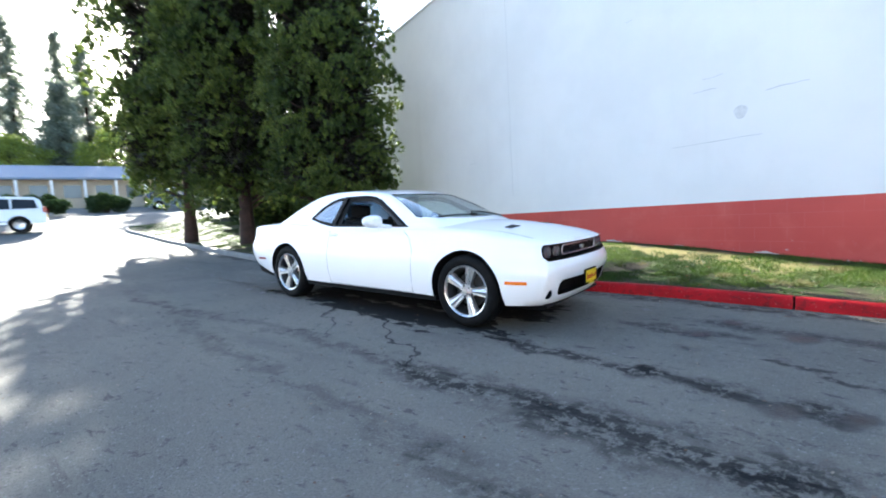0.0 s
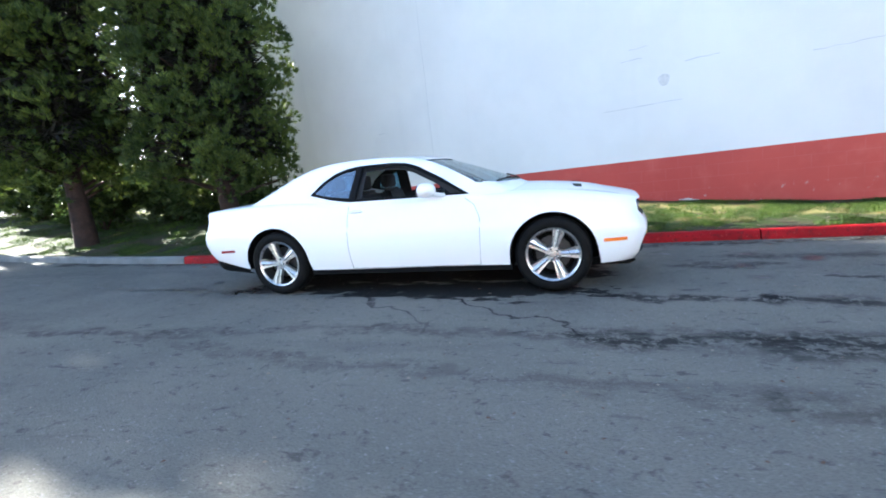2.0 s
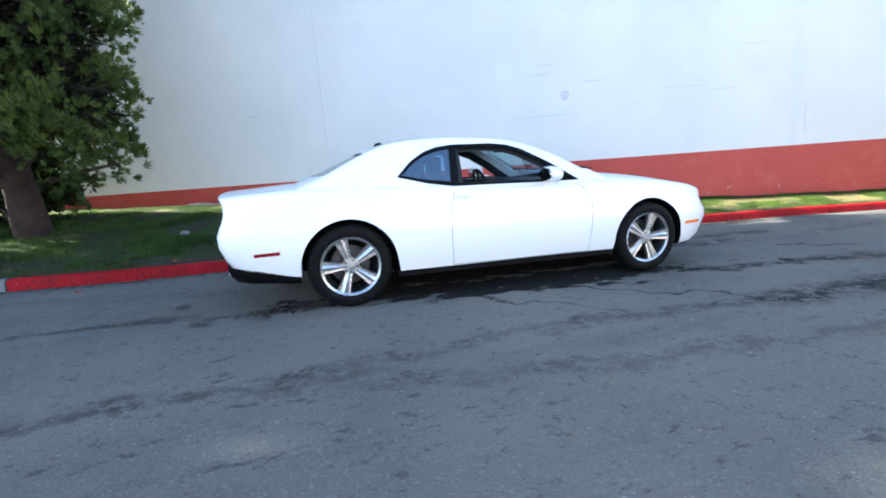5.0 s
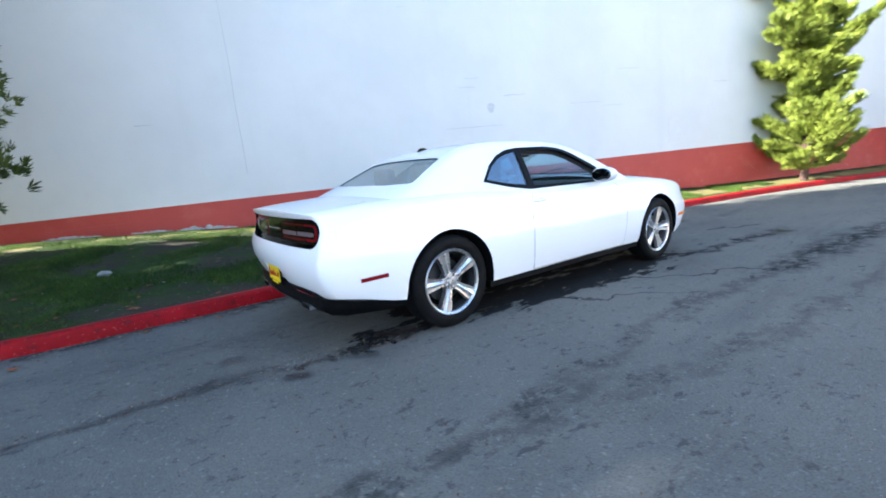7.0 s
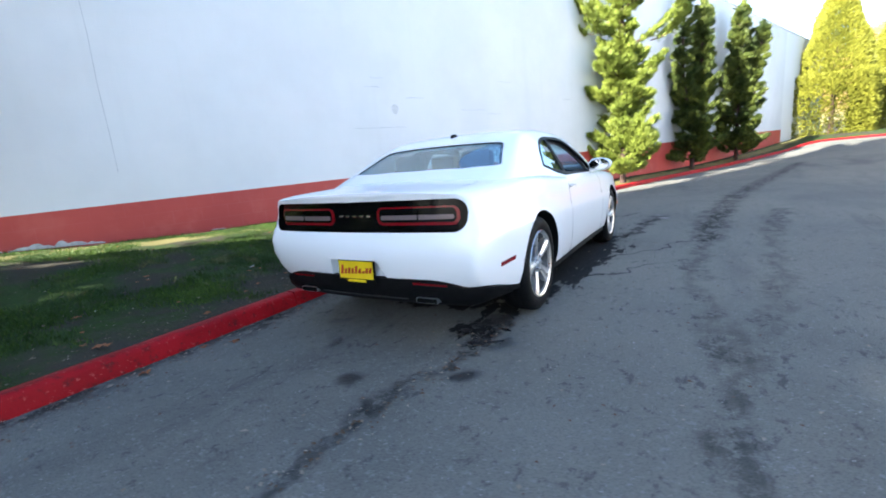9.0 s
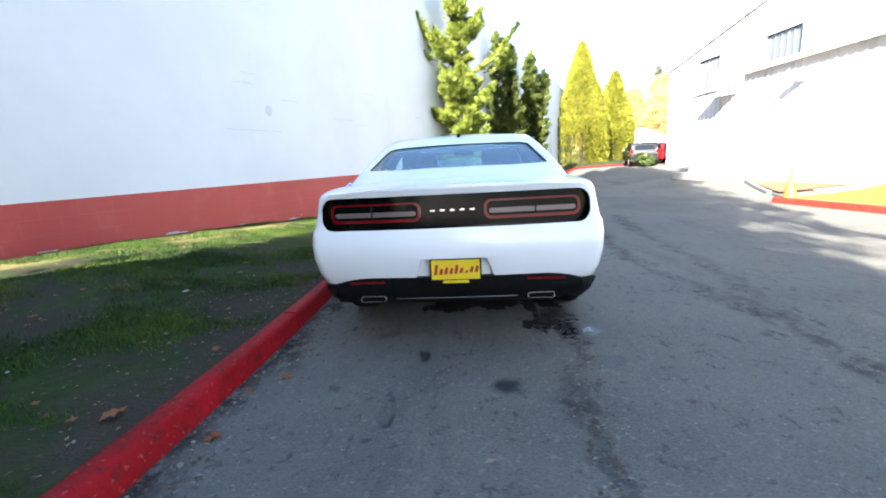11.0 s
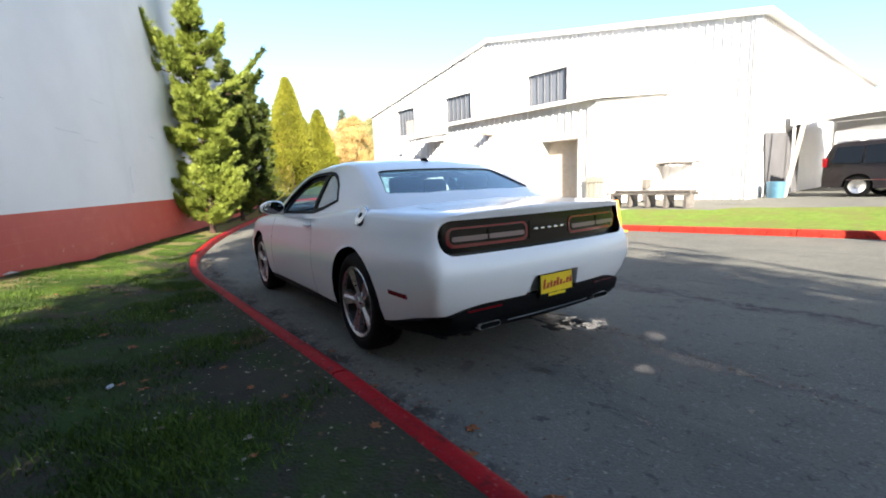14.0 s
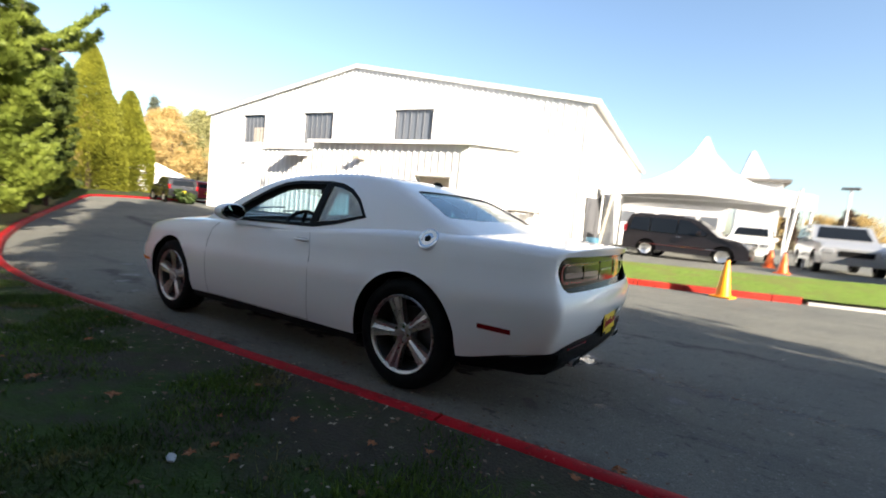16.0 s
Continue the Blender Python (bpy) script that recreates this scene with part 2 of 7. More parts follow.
def lawn_material(name, green, dry, soil, bare=()):
    m = Nodes(name)
    a, b, c = m.noise(1.3, 5.0, 0.7), m.noise(9.0, 4.0, 0.7), m.noise(70.0, 3.0)
    col = m.mix(m.ramp(b, 0.35, 0.7), green, tuple(0.6 * v for v in green))
    col = m.mix(m.ramp(a, 0.44, 0.60, 0.0, 0.9), col, soil)
    col = m.mix(m.ramp(m.noise(2.4, 4.0, 0.7), 0.60, 0.74, 0.0, 0.22), col, dry)
    if bare:
        at = m.vec("MULTIPLY", m.coords(), (1, 1, 0))
        near = None
        for p, q in bare:
            d = m.segment(at, p, q)
            near = d if near is None else m.math("MINIMUM", near, d)
        near = m.math("ADD", near, m.math("MULTIPLY", m.math("SUBTRACT", m.noise(2.2, 6.0, 0.75), 0.5), 1.9))
        col = m.mix(m.ramp(near, 0.10, 0.55, 0.8, 0.0), col, m.mix(m.ramp(c, 0.35, 0.65), soil, tuple(1.7 * v for v in soil)))
        # dry strip below the wall; its yellow also stands in for sunlight
        sep = m.node("SeparateXYZ")
        m.put(sep.inputs[0], m.coords())
        strip = m.math("ADD", sep.outputs["Y"], m.math("MULTIPLY", m.math("SUBTRACT", m.noise(2.0, 4.0), 0.5), 0.8))
        col = m.mix(m.math("MULTIPLY", m.ramp(strip, 3.55, 3.8), m.ramp(strip, 4.2, 4.4, 0.8, 0.0)), col, dry)
    col = m.mix(m.math("MULTIPLY", c, 0.6), col, tuple(0.35 * v for v in soil))
    m.set(Base_Color=col, Roughness=0.9, Specular_IOR_Level=0.15)
    m.bump(c, 0.8, 0.02)
    return m.mat


def wall_material():
    """Painted block wall: white above a red base course, faint courses in relief, scuffs and flaking."""
    m = Nodes("painted_block_wall")
    at = m.coords()
    sep = m.node("SeparateXYZ")
    m.put(sep.inputs[0], at)
    z = sep.outputs["Z"]
    edge = m.math("ADD", z, m.math("MULTIPLY", m.math("SUBTRACT", m.noise(30.0, 2.0), 0.5), 0.012))
    stain = m.noise(0.5, 5.0, 0.6)
    streak = m.noise(1.0, 4.0, 0.6, at=m.vec("MULTIPLY", at, (2.2, 1, 0.12)))
    white = m.mix(m.ramp(stain, 0.35, 0.7), (0.70, 0.705, 0.71), (0.64, 0.645, 0.65))
    white = m.mix(m.ramp(streak, 0.55, 0.8, 0.0, 0.5), white, (0.62, 0.63, 0.63))
    red = m.mix(m.ramp(stain, 0.35, 0.7), (0.47, 0.065, 0.052), (0.40, 0.05, 0.042))
    red = m.mix(m.ramp(m.noise(3.0, 4.0), 0.5, 0.75, 0.0, 0.45), red, (0.52, 0.11, 0.085))
    flake = m.math("MULTIPLY", m.ramp(m.noise(11.0, 4.0, 0.7), 0.65, 0.69), m.ramp(z, 0.25, 0.5, 1.0, 0.0))
    red = m.mix(flake, red, (0.42, 0.39, 0.36))
    col = m.mix(m.ramp(edge, 1.0, 1.004), red, white)
    joint = m.node("TexBrick")
    m.put(joint.inputs["Vector"], m.vec("MULTIPLY", m.node("Combine" + "XYZ").outputs[0], (1, 1, 1)))
    comb = joint.inputs["Vector"].links[0].from_node.inputs[0].links[0].from_node
    m.put(comb.inputs[0], sep.outputs["X"])
    m.put(comb.inputs[1], z)
    for k, v in (("Scale", 1.0), ("Mortar Size", 0.006), ("Mortar Smooth", 0.5), ("Brick Width", 0.4), ("Row Height", 0.2)):
        joint.inputs[k].default_value = v
    worn = m.math("MULTIPLY", joint.outputs["Fac"], m.math("MULTIPLY", m.ramp(z, 0.96, 0.98, 1.0, 0.0), m.ramp(m.noise(0.7, 4.0), 0.42, 0.62, 0.0, 0.09)))
    col = m.mix(worn, col, (0.60, 0.34, 0.30))
    m.set(Base_Color=col, Roughness=0.55, Specular_IOR_Level=0.4)
    h = m.math("ADD", m.math("MULTIPLY", joint.outputs["Fac"], -0.5), m.math("MULTIPLY", m.noise(25.0, 4.0), 0.35))
    m.bump(h, 0.25, 0.006)
    return m.mat


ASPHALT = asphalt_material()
LAWN = lawn_material("lawn_grass", (0.036, 0.074, 0.011), (0.26, 0.23, 0.085), (0.052, 0.042, 0.032), (((-3.7, 0.02), (-2.6, 0.44)), ((-2.6, 0.44), (0.8, 1.76)), ((0.8, 1.76), (3.6, 2.68))))
LAWN_FAR = lawn_material("kept_lawn", (0.19, 0.30, 0.042), (0.33, 0.33, 0.10), (0.18, 0.19, 0.05))
WALL = wall_material()


def kerb_paint(name, full, thin, worn):
    """Thick red paint on concrete, rubbed thin and chipped."""
    m = Nodes(name)
    tone = m.mix(m.ramp(m.noise(2.5, 4.0), 0.35, 0.68), full, thin)
    tone = m.mix(m.ramp(m.noise(14.0, 6.0, 0.8), 0.52, 0.64, 0.0, 0.8), tone, (0.09, 0.012, 0.012))
    tone = m.mix(m.ramp(m.noise(40.0, 3.0), 0.62, 0.70, 0.0, 0.5), tone, worn)
    m.set(Base_Color=tone, Roughness=0.6, Specular_IOR_Level=0.12).bump(m.noise(45.0, 4.0), 0.5, 0.006)
    return m.mat


RED_KERB = kerb_paint("red_kerb_paint", (0.36, 0.007, 0.012), (0.25, 0.005, 0.008), (0.42, 0.10, 0.09))
# the same paint turned orange, as the kerb looks in full sun
SUNLIT_KERB = kerb_paint("sunlit_red_kerb_paint", (0.40, 0.034, 0.022), (0.32, 0.026, 0.018), (0.42, 0.14, 0.10))
GREY_KERB = surface("kerb_concrete", (0.20, 0.205, 0.20), (0.14, 0.145, 0.14), 0.85, scale=3, fine=60, grain=0.15, bump=0.4)
CONCRETE = surface("pale_concrete", (0.45, 0.43, 0.40), (0.36, 0.34, 0.31), 0.85, scale=1.5, fine=50, bump=0.3)
PAINT = Nodes("white_car_paint").set(Base_Color=(0.89, 0.90, 0.91), Roughness=0.30, Coat_Weight=0.8, Coat_Roughness=0.06).mat
SEAM = surface("panel_gap", (0.10, 0.105, 0.11), rough=0.6, bump=0)
BLACK = surface("black_plastic", (0.004, 0.004, 0.0045), (0.006, 0.006, 0.0065), 0.55, scale=20, bump=0.05, Specular_IOR_Level=0.10)
BLACK_GLOSS = Nodes("gloss_black").set(Base_Color=(0.003, 0.003, 0.0035), Roughness=0.10, Specular_IOR_Level=0.25).mat
LINER = surface("wheel_arch_liner", (0.005, 0.005, 0.005), rough=0.9, bump=0, Specular_IOR_Level=0.1)
CABIN = surface("black_cabin_trim", (0.014, 0.014, 0.015), (0.02, 0.02, 0.021), 0.6, scale=20)
RUBBER = surface("tyre_rubber", (0.005, 0.005, 0.0052), (0.008, 0.008, 0.0082), 0.65, scale=12, bump=0.1, Specular_IOR_Level=0.12)
ALLOY = surface("polished_alloy", (0.66, 0.655, 0.65), (0.56, 0.555, 0.55), 0.32, 0.9, scale=8, bump=0.03, grain=0.03)
# alloy again, darkened for the shade behind the spokes
ALLOY_DARK = surface("shadowed_alloy", (0.09, 0.09, 0.092), (0.06, 0.06, 0.062), 0.45, 0.8, bump=0.0)
MIRROR = Nodes("door_mirror_glass").set(Base_Color=(0.30, 0.31, 0.33), Metallic=1.0, Roughness=0.03).mat
CHROME = Nodes("chrome").set(Base_Color=(0.75, 0.75, 0.76), Metallic=1.0, Roughness=0.08).mat
GLASS = glass_material("tinted_car_glass", (0.74, 0.88, 0.92), 0.02, 0.13, 0.70)
GLASS_REAR = glass_material("green_tinted_rear_glass", (0.74, 0.90, 0.95), 0.02, 0.14, 0.75)
GLASS_DARK = glass_material("dark_tinted_glass", (0.42, 0.62, 0.72), 0.02, 0.24, 0.76)
TAIL_RED = Nodes("dark_red_lens").set(Base_Color=(0.17, 0.003, 0.008), Roughness=0.10, Coat_Weight=0.4).mat
LAMP_SMOKE = Nodes("smoked_clear_lens").set(Base_Color=(0.22, 0.21, 0.22), Metallic=0.6, Roughness=0.15).mat
LAMP_BAR = Nodes("smoked_red_lens").set(Base_Color=(0.22, 0.17, 0.17), Metallic=0.3, Roughness=0.15).mat
LAMP_RED = Nodes("red_lens").set(Base_Color=(0.22, 0.004, 0.008), Roughness=0.12, Coat_Weight=0.4).mat
LAMP_CLEAR = Nodes("clear_lens").set(Base_Color=(0.55, 0.56, 0.58), Metallic=0.6, Roughness=0.15).mat
LAMP_ORANGE = Nodes("orange_lens").set(Base_Color=(0.85, 0.20, 0.02), Roughness=0.2).mat
PALE_STONE = surface("weathered_pale_stone", (0.30, 0.29, 0.27), (0.20, 0.19, 0.18), 0.85, scale=9, fine=70, bump=0.5)
PLATE = surface("yellow_dealer_plate", (0.85, 0.62, 0.01), (0.80, 0.56, 0.01), 0.4, bump=0)
PLATE_RED = surface("red_print", (0.45, 0.02, 0.02), rough=0.5, bump=0)
CONE_O = surface("orange_cone_rubber", (0.95, 0.17, 0.02), (0.85, 0.13, 0.015), 0.45, bump=0.05)
CONE_Y = surface("yellow_orange_cone_rubber", (0.98, 0.36, 0.01), (0.9, 0.3, 0.01), 0.45, bump=0.05)
BARK = surface("reddish_bark", (0.060, 0.030, 0.021), (0.024, 0.015, 0.012), 0.95, scale=5, fine=26, bump=1.0, grain=0.3)
METAL_WHITE = surface("white_steel_cladding", (0.70, 0.69, 0.68), (0.64, 0.63, 0.62), 0.5, scale=0.7, fine=30, bump=0.05)
FASCIA = surface("grey_fascia", (0.62, 0.61, 0.60), (0.56, 0.55, 0.54), 0.5)
ROOF_METAL = surface("pale_metal_roof", (0.72, 0.71, 0.69), (0.66, 0.65, 0.63), 0.5)
BLUE_ROOF = surface("blue_grey_roof", (0.20, 0.24, 0.30), (0.16, 0.19, 0.24), 0.6)
BEIGE = surface("beige_door_paint", (0.50, 0.44, 0.36), (0.45, 0.39, 0.32), 0.6, bump=0.05)
WINDOW = Nodes("dark_window_glass").set(Base_Color=(0.12, 0.13, 0.15), Roughness=0.08).mat
VAN_GLASS = Nodes("dark_car_glass").set(Base_Color=(0.008, 0.010, 0.013), Roughness=0.05, Specular_IOR_Level=0.22).mat
BAR_GREY = surface("weathered_window_bar", (0.15, 0.155, 0.17), (0.11, 0.115, 0.13), 0.6, scale=6)
TENT = surface("white_tent_fabric", (0.60, 0.60, 0.60), (0.54, 0.54, 0.54), 0.7, scale=1.0)
TAN_WALL = surface("tan_wall", (0.42, 0.33, 0.24), (0.36, 0.28, 0.20), 0.8)
VAN_PAINT = Nodes("dark_grey_car_paint").set(Base_Color=(0.020, 0.015, 0.016), Metallic=0.3, Roughness=0.25, Coat_Weight=0.6).mat
SILVER_PAINT = Nodes("silver_car_paint").set(Base_Color=(0.45, 0.45, 0.45), Metallic=0.5, Roughness=0.3, Coat_Weight=0.6).mat
RED_PAINT = Nodes("dark_red_car_paint").set(Base_Color=(0.25, 0.012, 0.015), Metallic=0.2, Roughness=0.3, Coat_Weight=0.6).mat
BLACK_PAINT = Nodes("black_car_paint").set(Base_Color=(0.012, 0.012, 0.014), Roughness=0.2, Coat_Weight=0.6).mat
MULCH = surface("red_bark_mulch", (0.42, 0.12, 0.05), (0.30, 0.08, 0.035), 0.95, scale=8, fine=40, bump=0.8, grain=0.3)
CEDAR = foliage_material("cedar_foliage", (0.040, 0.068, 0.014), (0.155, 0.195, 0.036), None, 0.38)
DEAD_SHADE = foliage_material("shade_dark_dead_growth", (0.008, 0.007, 0.004), (0.022, 0.018, 0.010), None, 0.05)
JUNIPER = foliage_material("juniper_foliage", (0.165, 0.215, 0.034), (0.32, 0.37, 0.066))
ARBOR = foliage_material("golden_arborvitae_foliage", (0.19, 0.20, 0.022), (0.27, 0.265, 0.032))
FADED = foliage_material("fading_green_foliage", (0.30, 0.30, 0.13), (0.44, 0.41, 0.19), (0.44, 0.34, 0.15))
AUTUMN = foliage_material("autumn_foliage", (0.50, 0.35, 0.14), (0.62, 0.46, 0.20), (0.44, 0.38, 0.17))
# far fir green paled, distance haze put into the leaf colour
FIR = foliage_material("haze_paled_fir_foliage", (0.18, 0.21, 0.16), (0.30, 0.33, 0.25), None, 0.55)
SHRUB = foliage_material("shrub_foliage", (0.03, 0.055, 0.015), (0.09, 0.13, 0.03))
GRASS = foliage_material("grass_blades", (0.030, 0.066, 0.008), (0.11, 0.17, 0.022), (0.15, 0.13, 0.055))
LEAF = surface("dead_leaf", (0.30, 0.10, 0.03), (0.15, 0.055, 0.02), 0.8, scale=9, bump=0.2)
SCRAP = Nodes("leaf_scraps")
SCRAP.set(Base_Color=SCRAP.mix(SCRAP.ramp(SCRAP.node("NewGeometry").outputs["Random Per Island"], 0.35, 1.0), (0.085, 0.045, 0.022), (0.27, 0.23, 0.18)), Roughness=0.85)
SCRAP = SCRAP.mat


# ---- building blocks ----
def link(name, bm, material, parent=None, smooth=False, angle=35):
    """A bmesh as one mesh object."""
    me = bpy.data.meshes.new(name)
    bm.normal_update()
    bm.to_mesh(me)
    bm.free()
    if material:
        me.materials.append(material)
    if smooth:
        me.shade_smooth()
        me.set_sharp_from_angle(angle=radians(angle))
    ob = new(name, me)
    if parent:
        ob.parent = parent
    return ob


def part(name, bm, material, parent, label="", smooth=False, angle=35):
    ob = link(name, bm, material, parent, smooth, angle)
    return tagged(ob, label)


def thing(name, label, category, at=None, group="", kind=""):
    ob = new(name)
    if at is not None:
        ob.matrix_world = at
    return tagged(ob, label, category, group, kind)


def box(x0, x1, y0, y1, z0, z1, bevel=0.0, bm=None):
    bm = bm or bmesh.new()
    r = bmesh.ops.create_cube(bm, size=1.0, matrix=Matrix.Translation(((x0 + x1) / 2, (y0 + y1) / 2, (z0 + z1) / 2)) @ Matrix.Diagonal((x1 - x0, y1 - y0, z1 - z0, 1)))
    if bevel:
        edges = list({e for v in r["verts"] for e in v.link_edges})
        bmesh.ops.bevel(bm, geom=edges, offset=bevel, segments=2, affect="EDGES", profile=0.6)
    return bm


def prism(points, axis, lo, hi, bm=None):
    """A polygon in the plane square to an axis, drawn out from lo to hi along it."""
    bm = bm or bmesh.new()

    def at(p, h):
        return {"x": (h, p[0], p[1]), "y": (p[0], h, p[1]), "z": (p[0], p[1], h)}[axis]

    a, b = [bm.verts.new(at(p, lo)) for p in points], [bm.verts.new(at(p, hi)) for p in points]
    bm.faces.new(a)
    bm.faces.new(b[::-1])
    for i in range(len(a)):
        j = (i + 1) % len(a)
        bm.faces.new((a[j], a[i], b[i], b[j]))
    bmesh.ops.recalc_face_normals(bm, faces=bm.faces)
    return bm


def lathe(profile, steps=40, axis="y", bm=None, closed=False):
    """Rows of (radius, along) spun round an axis."""
    bm = bm or bmesh.new()
    rings = []
    for r, h in profile:
        ring = []
        for k in range(steps):
            a = 2 * math.pi * k / steps
            c, s = r * math.cos(a), r * math.sin(a)
            ring.append(bm.verts.new({"y": (c, h, s), "z": (c, s, h), "x": (h, c, s)}[axis]))
        rings.append(ring)
    pairs = list(zip(rings, rings[1:])) + ([(rings[-1], rings[0])] if closed else [])
    for a, b in pairs:
        for k in range(steps):
            bm.faces.new((a[k], a[(k + 1) % steps], b[(k + 1) % steps], b[k]))
    if not closed:
        for ring in (rings[0], rings[-1]):
            if (ring[0].co - ring[steps // 2].co).length > 1e-4:
                bm.faces.new(ring)
    bmesh.ops.recalc_face_normals(bm, faces=bm.faces)
    return bm


def tube(points, radius, sides=8, bm=None, taper=None):
    """A round bar along points; taper gives a radius for each point."""
    bm = bm or bmesh.new()
    pts = [Vector(p) for p in points]
    rings = []
    for i, p in enumerate(pts):
        d = (pts[min(i + 1, len(pts) - 1)] - pts[max(i - 1, 0)]).normalized()
        u = d.orthogonal().normalized() if i == 0 else (u - d * u.dot(d)).normalized()
        v = d.cross(u)
        r = float(taper[i]) if taper else float(radius)
        rings.append([bm.verts.new(p + r * (math.cos(2 * math.pi * k / sides) * u + math.sin(2 * math.pi * k / sides) * v)) for k in range(sides)])
    for a, b in zip(rings, rings[1:]):
        for k in range(sides):
            bm.faces.new((a[k], a[(k + 1) % sides], b[(k + 1) % sides], b[k]))
    bm.faces.new(rings[0][::-1])
    bm.faces.new(rings[-1])
    return bm


def smooth_line(keys):
    """A smooth function through (x, value) pairs."""
    xs, ys = np.array(keys, float).T
    tang = np.gradient(ys, xs)

    def value(x):
        x = min(max(x, xs[0]), xs[-1])
        i = int(min(max(np.searchsorted(xs, x) - 1, 0), len(xs) - 2))
        h = xs[i + 1] - xs[i]
        t = (x - xs[i]) / h
        return float((2 * t**3 - 3 * t**2 + 1) * ys[i] + (t**3 - 2 * t**2 + t) * h * tang[i] + (3 * t**2 - 2 * t**3) * ys[i + 1] + (t**3 - t**2) * h * tang[i + 1])

    return value


def step(x, lo, hi):
    t = min(max((x - lo) / (hi - lo), 0.0), 1.0)
    return t * t * (3 - 2 * t)


def soft(x):
    """A soft ramp: near 0 below 0, near x above."""
    return (x + math.sqrt(x * x + 4.0)) / 2


def raw_mesh(name, verts, faces, material, parent=None):
    """A mesh from arrays: verts n x 3, faces m x k."""
    me = bpy.data.meshes.new(name)
    verts, faces = np.asarray(verts, np.float32), np.asarray(faces, np.int32)
    k = faces.shape[1]
    me.vertices.add(len(verts))
    me.vertices.foreach_set("co", verts.ravel())
    me.loops.add(faces.size)
    me.loops.foreach_set("vertex_index", faces.ravel())
    me.polygons.add(len(faces))
    me.polygons.foreach_set("loop_start", np.arange(0, faces.size, k, dtype=np.int32))
    me.update(calc_edges=True)
    me.materials.append(material)
    ob = new(name, me)
    if parent:
        ob.parent = parent
    return ob


# ---- the ground ----
def road_height(x, y):
    """The lot falls gently towards +x, flattens out there, rises to the hall and at its far end, and climbs beyond the trees."""
    run = 4 + 0.4 * (min(x, 60) - 4) * (1 - 0.4 * step(x, 20, 60)) if x > 4 else max(x, -60)
    climb = 0.06 * max(soft(-(max(x, -110) + 15)) - 0.1, 0.0)
    return -0.0317 * run - 0.0101 * max(min(y, 14.0), -30.0) + climb + 0.27 * step(x, 17, 34) + 0.24 * step(0.389 * x - 0.921 * y, 7.8, 11.0)


KERB = [(-25.5, 6.0), (-25.8, 1.0), (-25.0, -3.4), (-22.8, -4.0), (-19.0, -3.1), (-13.6, -1.85), (-9.6, -1.27), (-6.2, -0.73), (-4.4, -0.30), (-3.72, -0.08), (-2.4, 0.41),
        (-1.0, 0.97), (0.8, 1.68), (2.2, 2.24), (3.6, 2.66), (4.8, 2.94), (6.2, 3.14), (9.0, 3.38), (14.0, 3.52), (22.0, 3.42), (30.0, 2.9), (34.0, 2.0), (36.0, 0.2), (37.0, -2.8), (37.6, -7.8)]


def along(keys, gap):
    """Points every gap metres along a smooth line through the keys, in plan."""
    pts = [Vector((*k, 0)) for k in keys]
    fine = []
    for i in range(len(pts) - 1):
        p0, p1, p2, p3 = pts[max(i - 1, 0)], pts[i], pts[i + 1], pts[min(i + 2, len(pts) - 1)]
        for s in range(24):
            t = s / 24
            fine.append(0.5 * ((2 * p1) + (p2 - p0) * t + (2 * p0 - 5 * p1 + 4 * p2 - p3) * t * t + (3 * p1 - p0 - 3 * p2 + p3) * t**3))
    fine.append(pts[-1])
    out, left = [fine[0]], gap
    for a, b in zip(fine, fine[1:]):
        d = (b - a).length
        while d >= left and d > 0:
            a = a + (b - a) * (left / d)
            out.append(a.copy())
            d = (b - a).length
            left = gap
        left -= d
    return out


def kerb_y(x):
    return float(np.interp(x, [k[0] for k in KERB[3:]], [k[1] for k in KERB[3:]]))


WALL_Y = 4.58


def lawn_height(x, y):
    d = max(y - kerb_y(x), 0.0)
    rise = 0.115 + 0.27 * step(d, 0.0, 3.2) + 0.10 * step(-x, 2, 6) * step(d, 1.5, 4.0)
    return road_height(x, y) + rise


def sheet(name, xs, ys, height, material, smooth=True):
    verts = [(x, y, height(x, y)) for y in ys for x in xs]
    nx = len(xs)
    faces = [(j * nx + i, j * nx + i + 1, (j + 1) * nx + i + 1, (j + 1) * nx + i) for j in range(len(ys) - 1) for i in range(nx - 1)]
    ob = raw_mesh(name, verts, faces, material)
    ob.data.shade_smooth()
    return ob


def spread(edges):
    """Grid lines: (end, gap) pairs from a start."""
    out = [edges[0]]
    for end, gap in edges[1:]:
        n = max(int(round((end - out[-1]) / gap)), 1)
        out += list(np.linspace(out[-1], end, n + 1)[1:])
    return out


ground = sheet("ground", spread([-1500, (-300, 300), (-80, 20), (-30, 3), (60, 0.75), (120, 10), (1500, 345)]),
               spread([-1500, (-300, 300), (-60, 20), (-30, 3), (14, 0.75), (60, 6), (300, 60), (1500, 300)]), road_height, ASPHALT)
tagged(ground, "worn grey asphalt lot with cracks and oil stains", "ground", kind="structure")


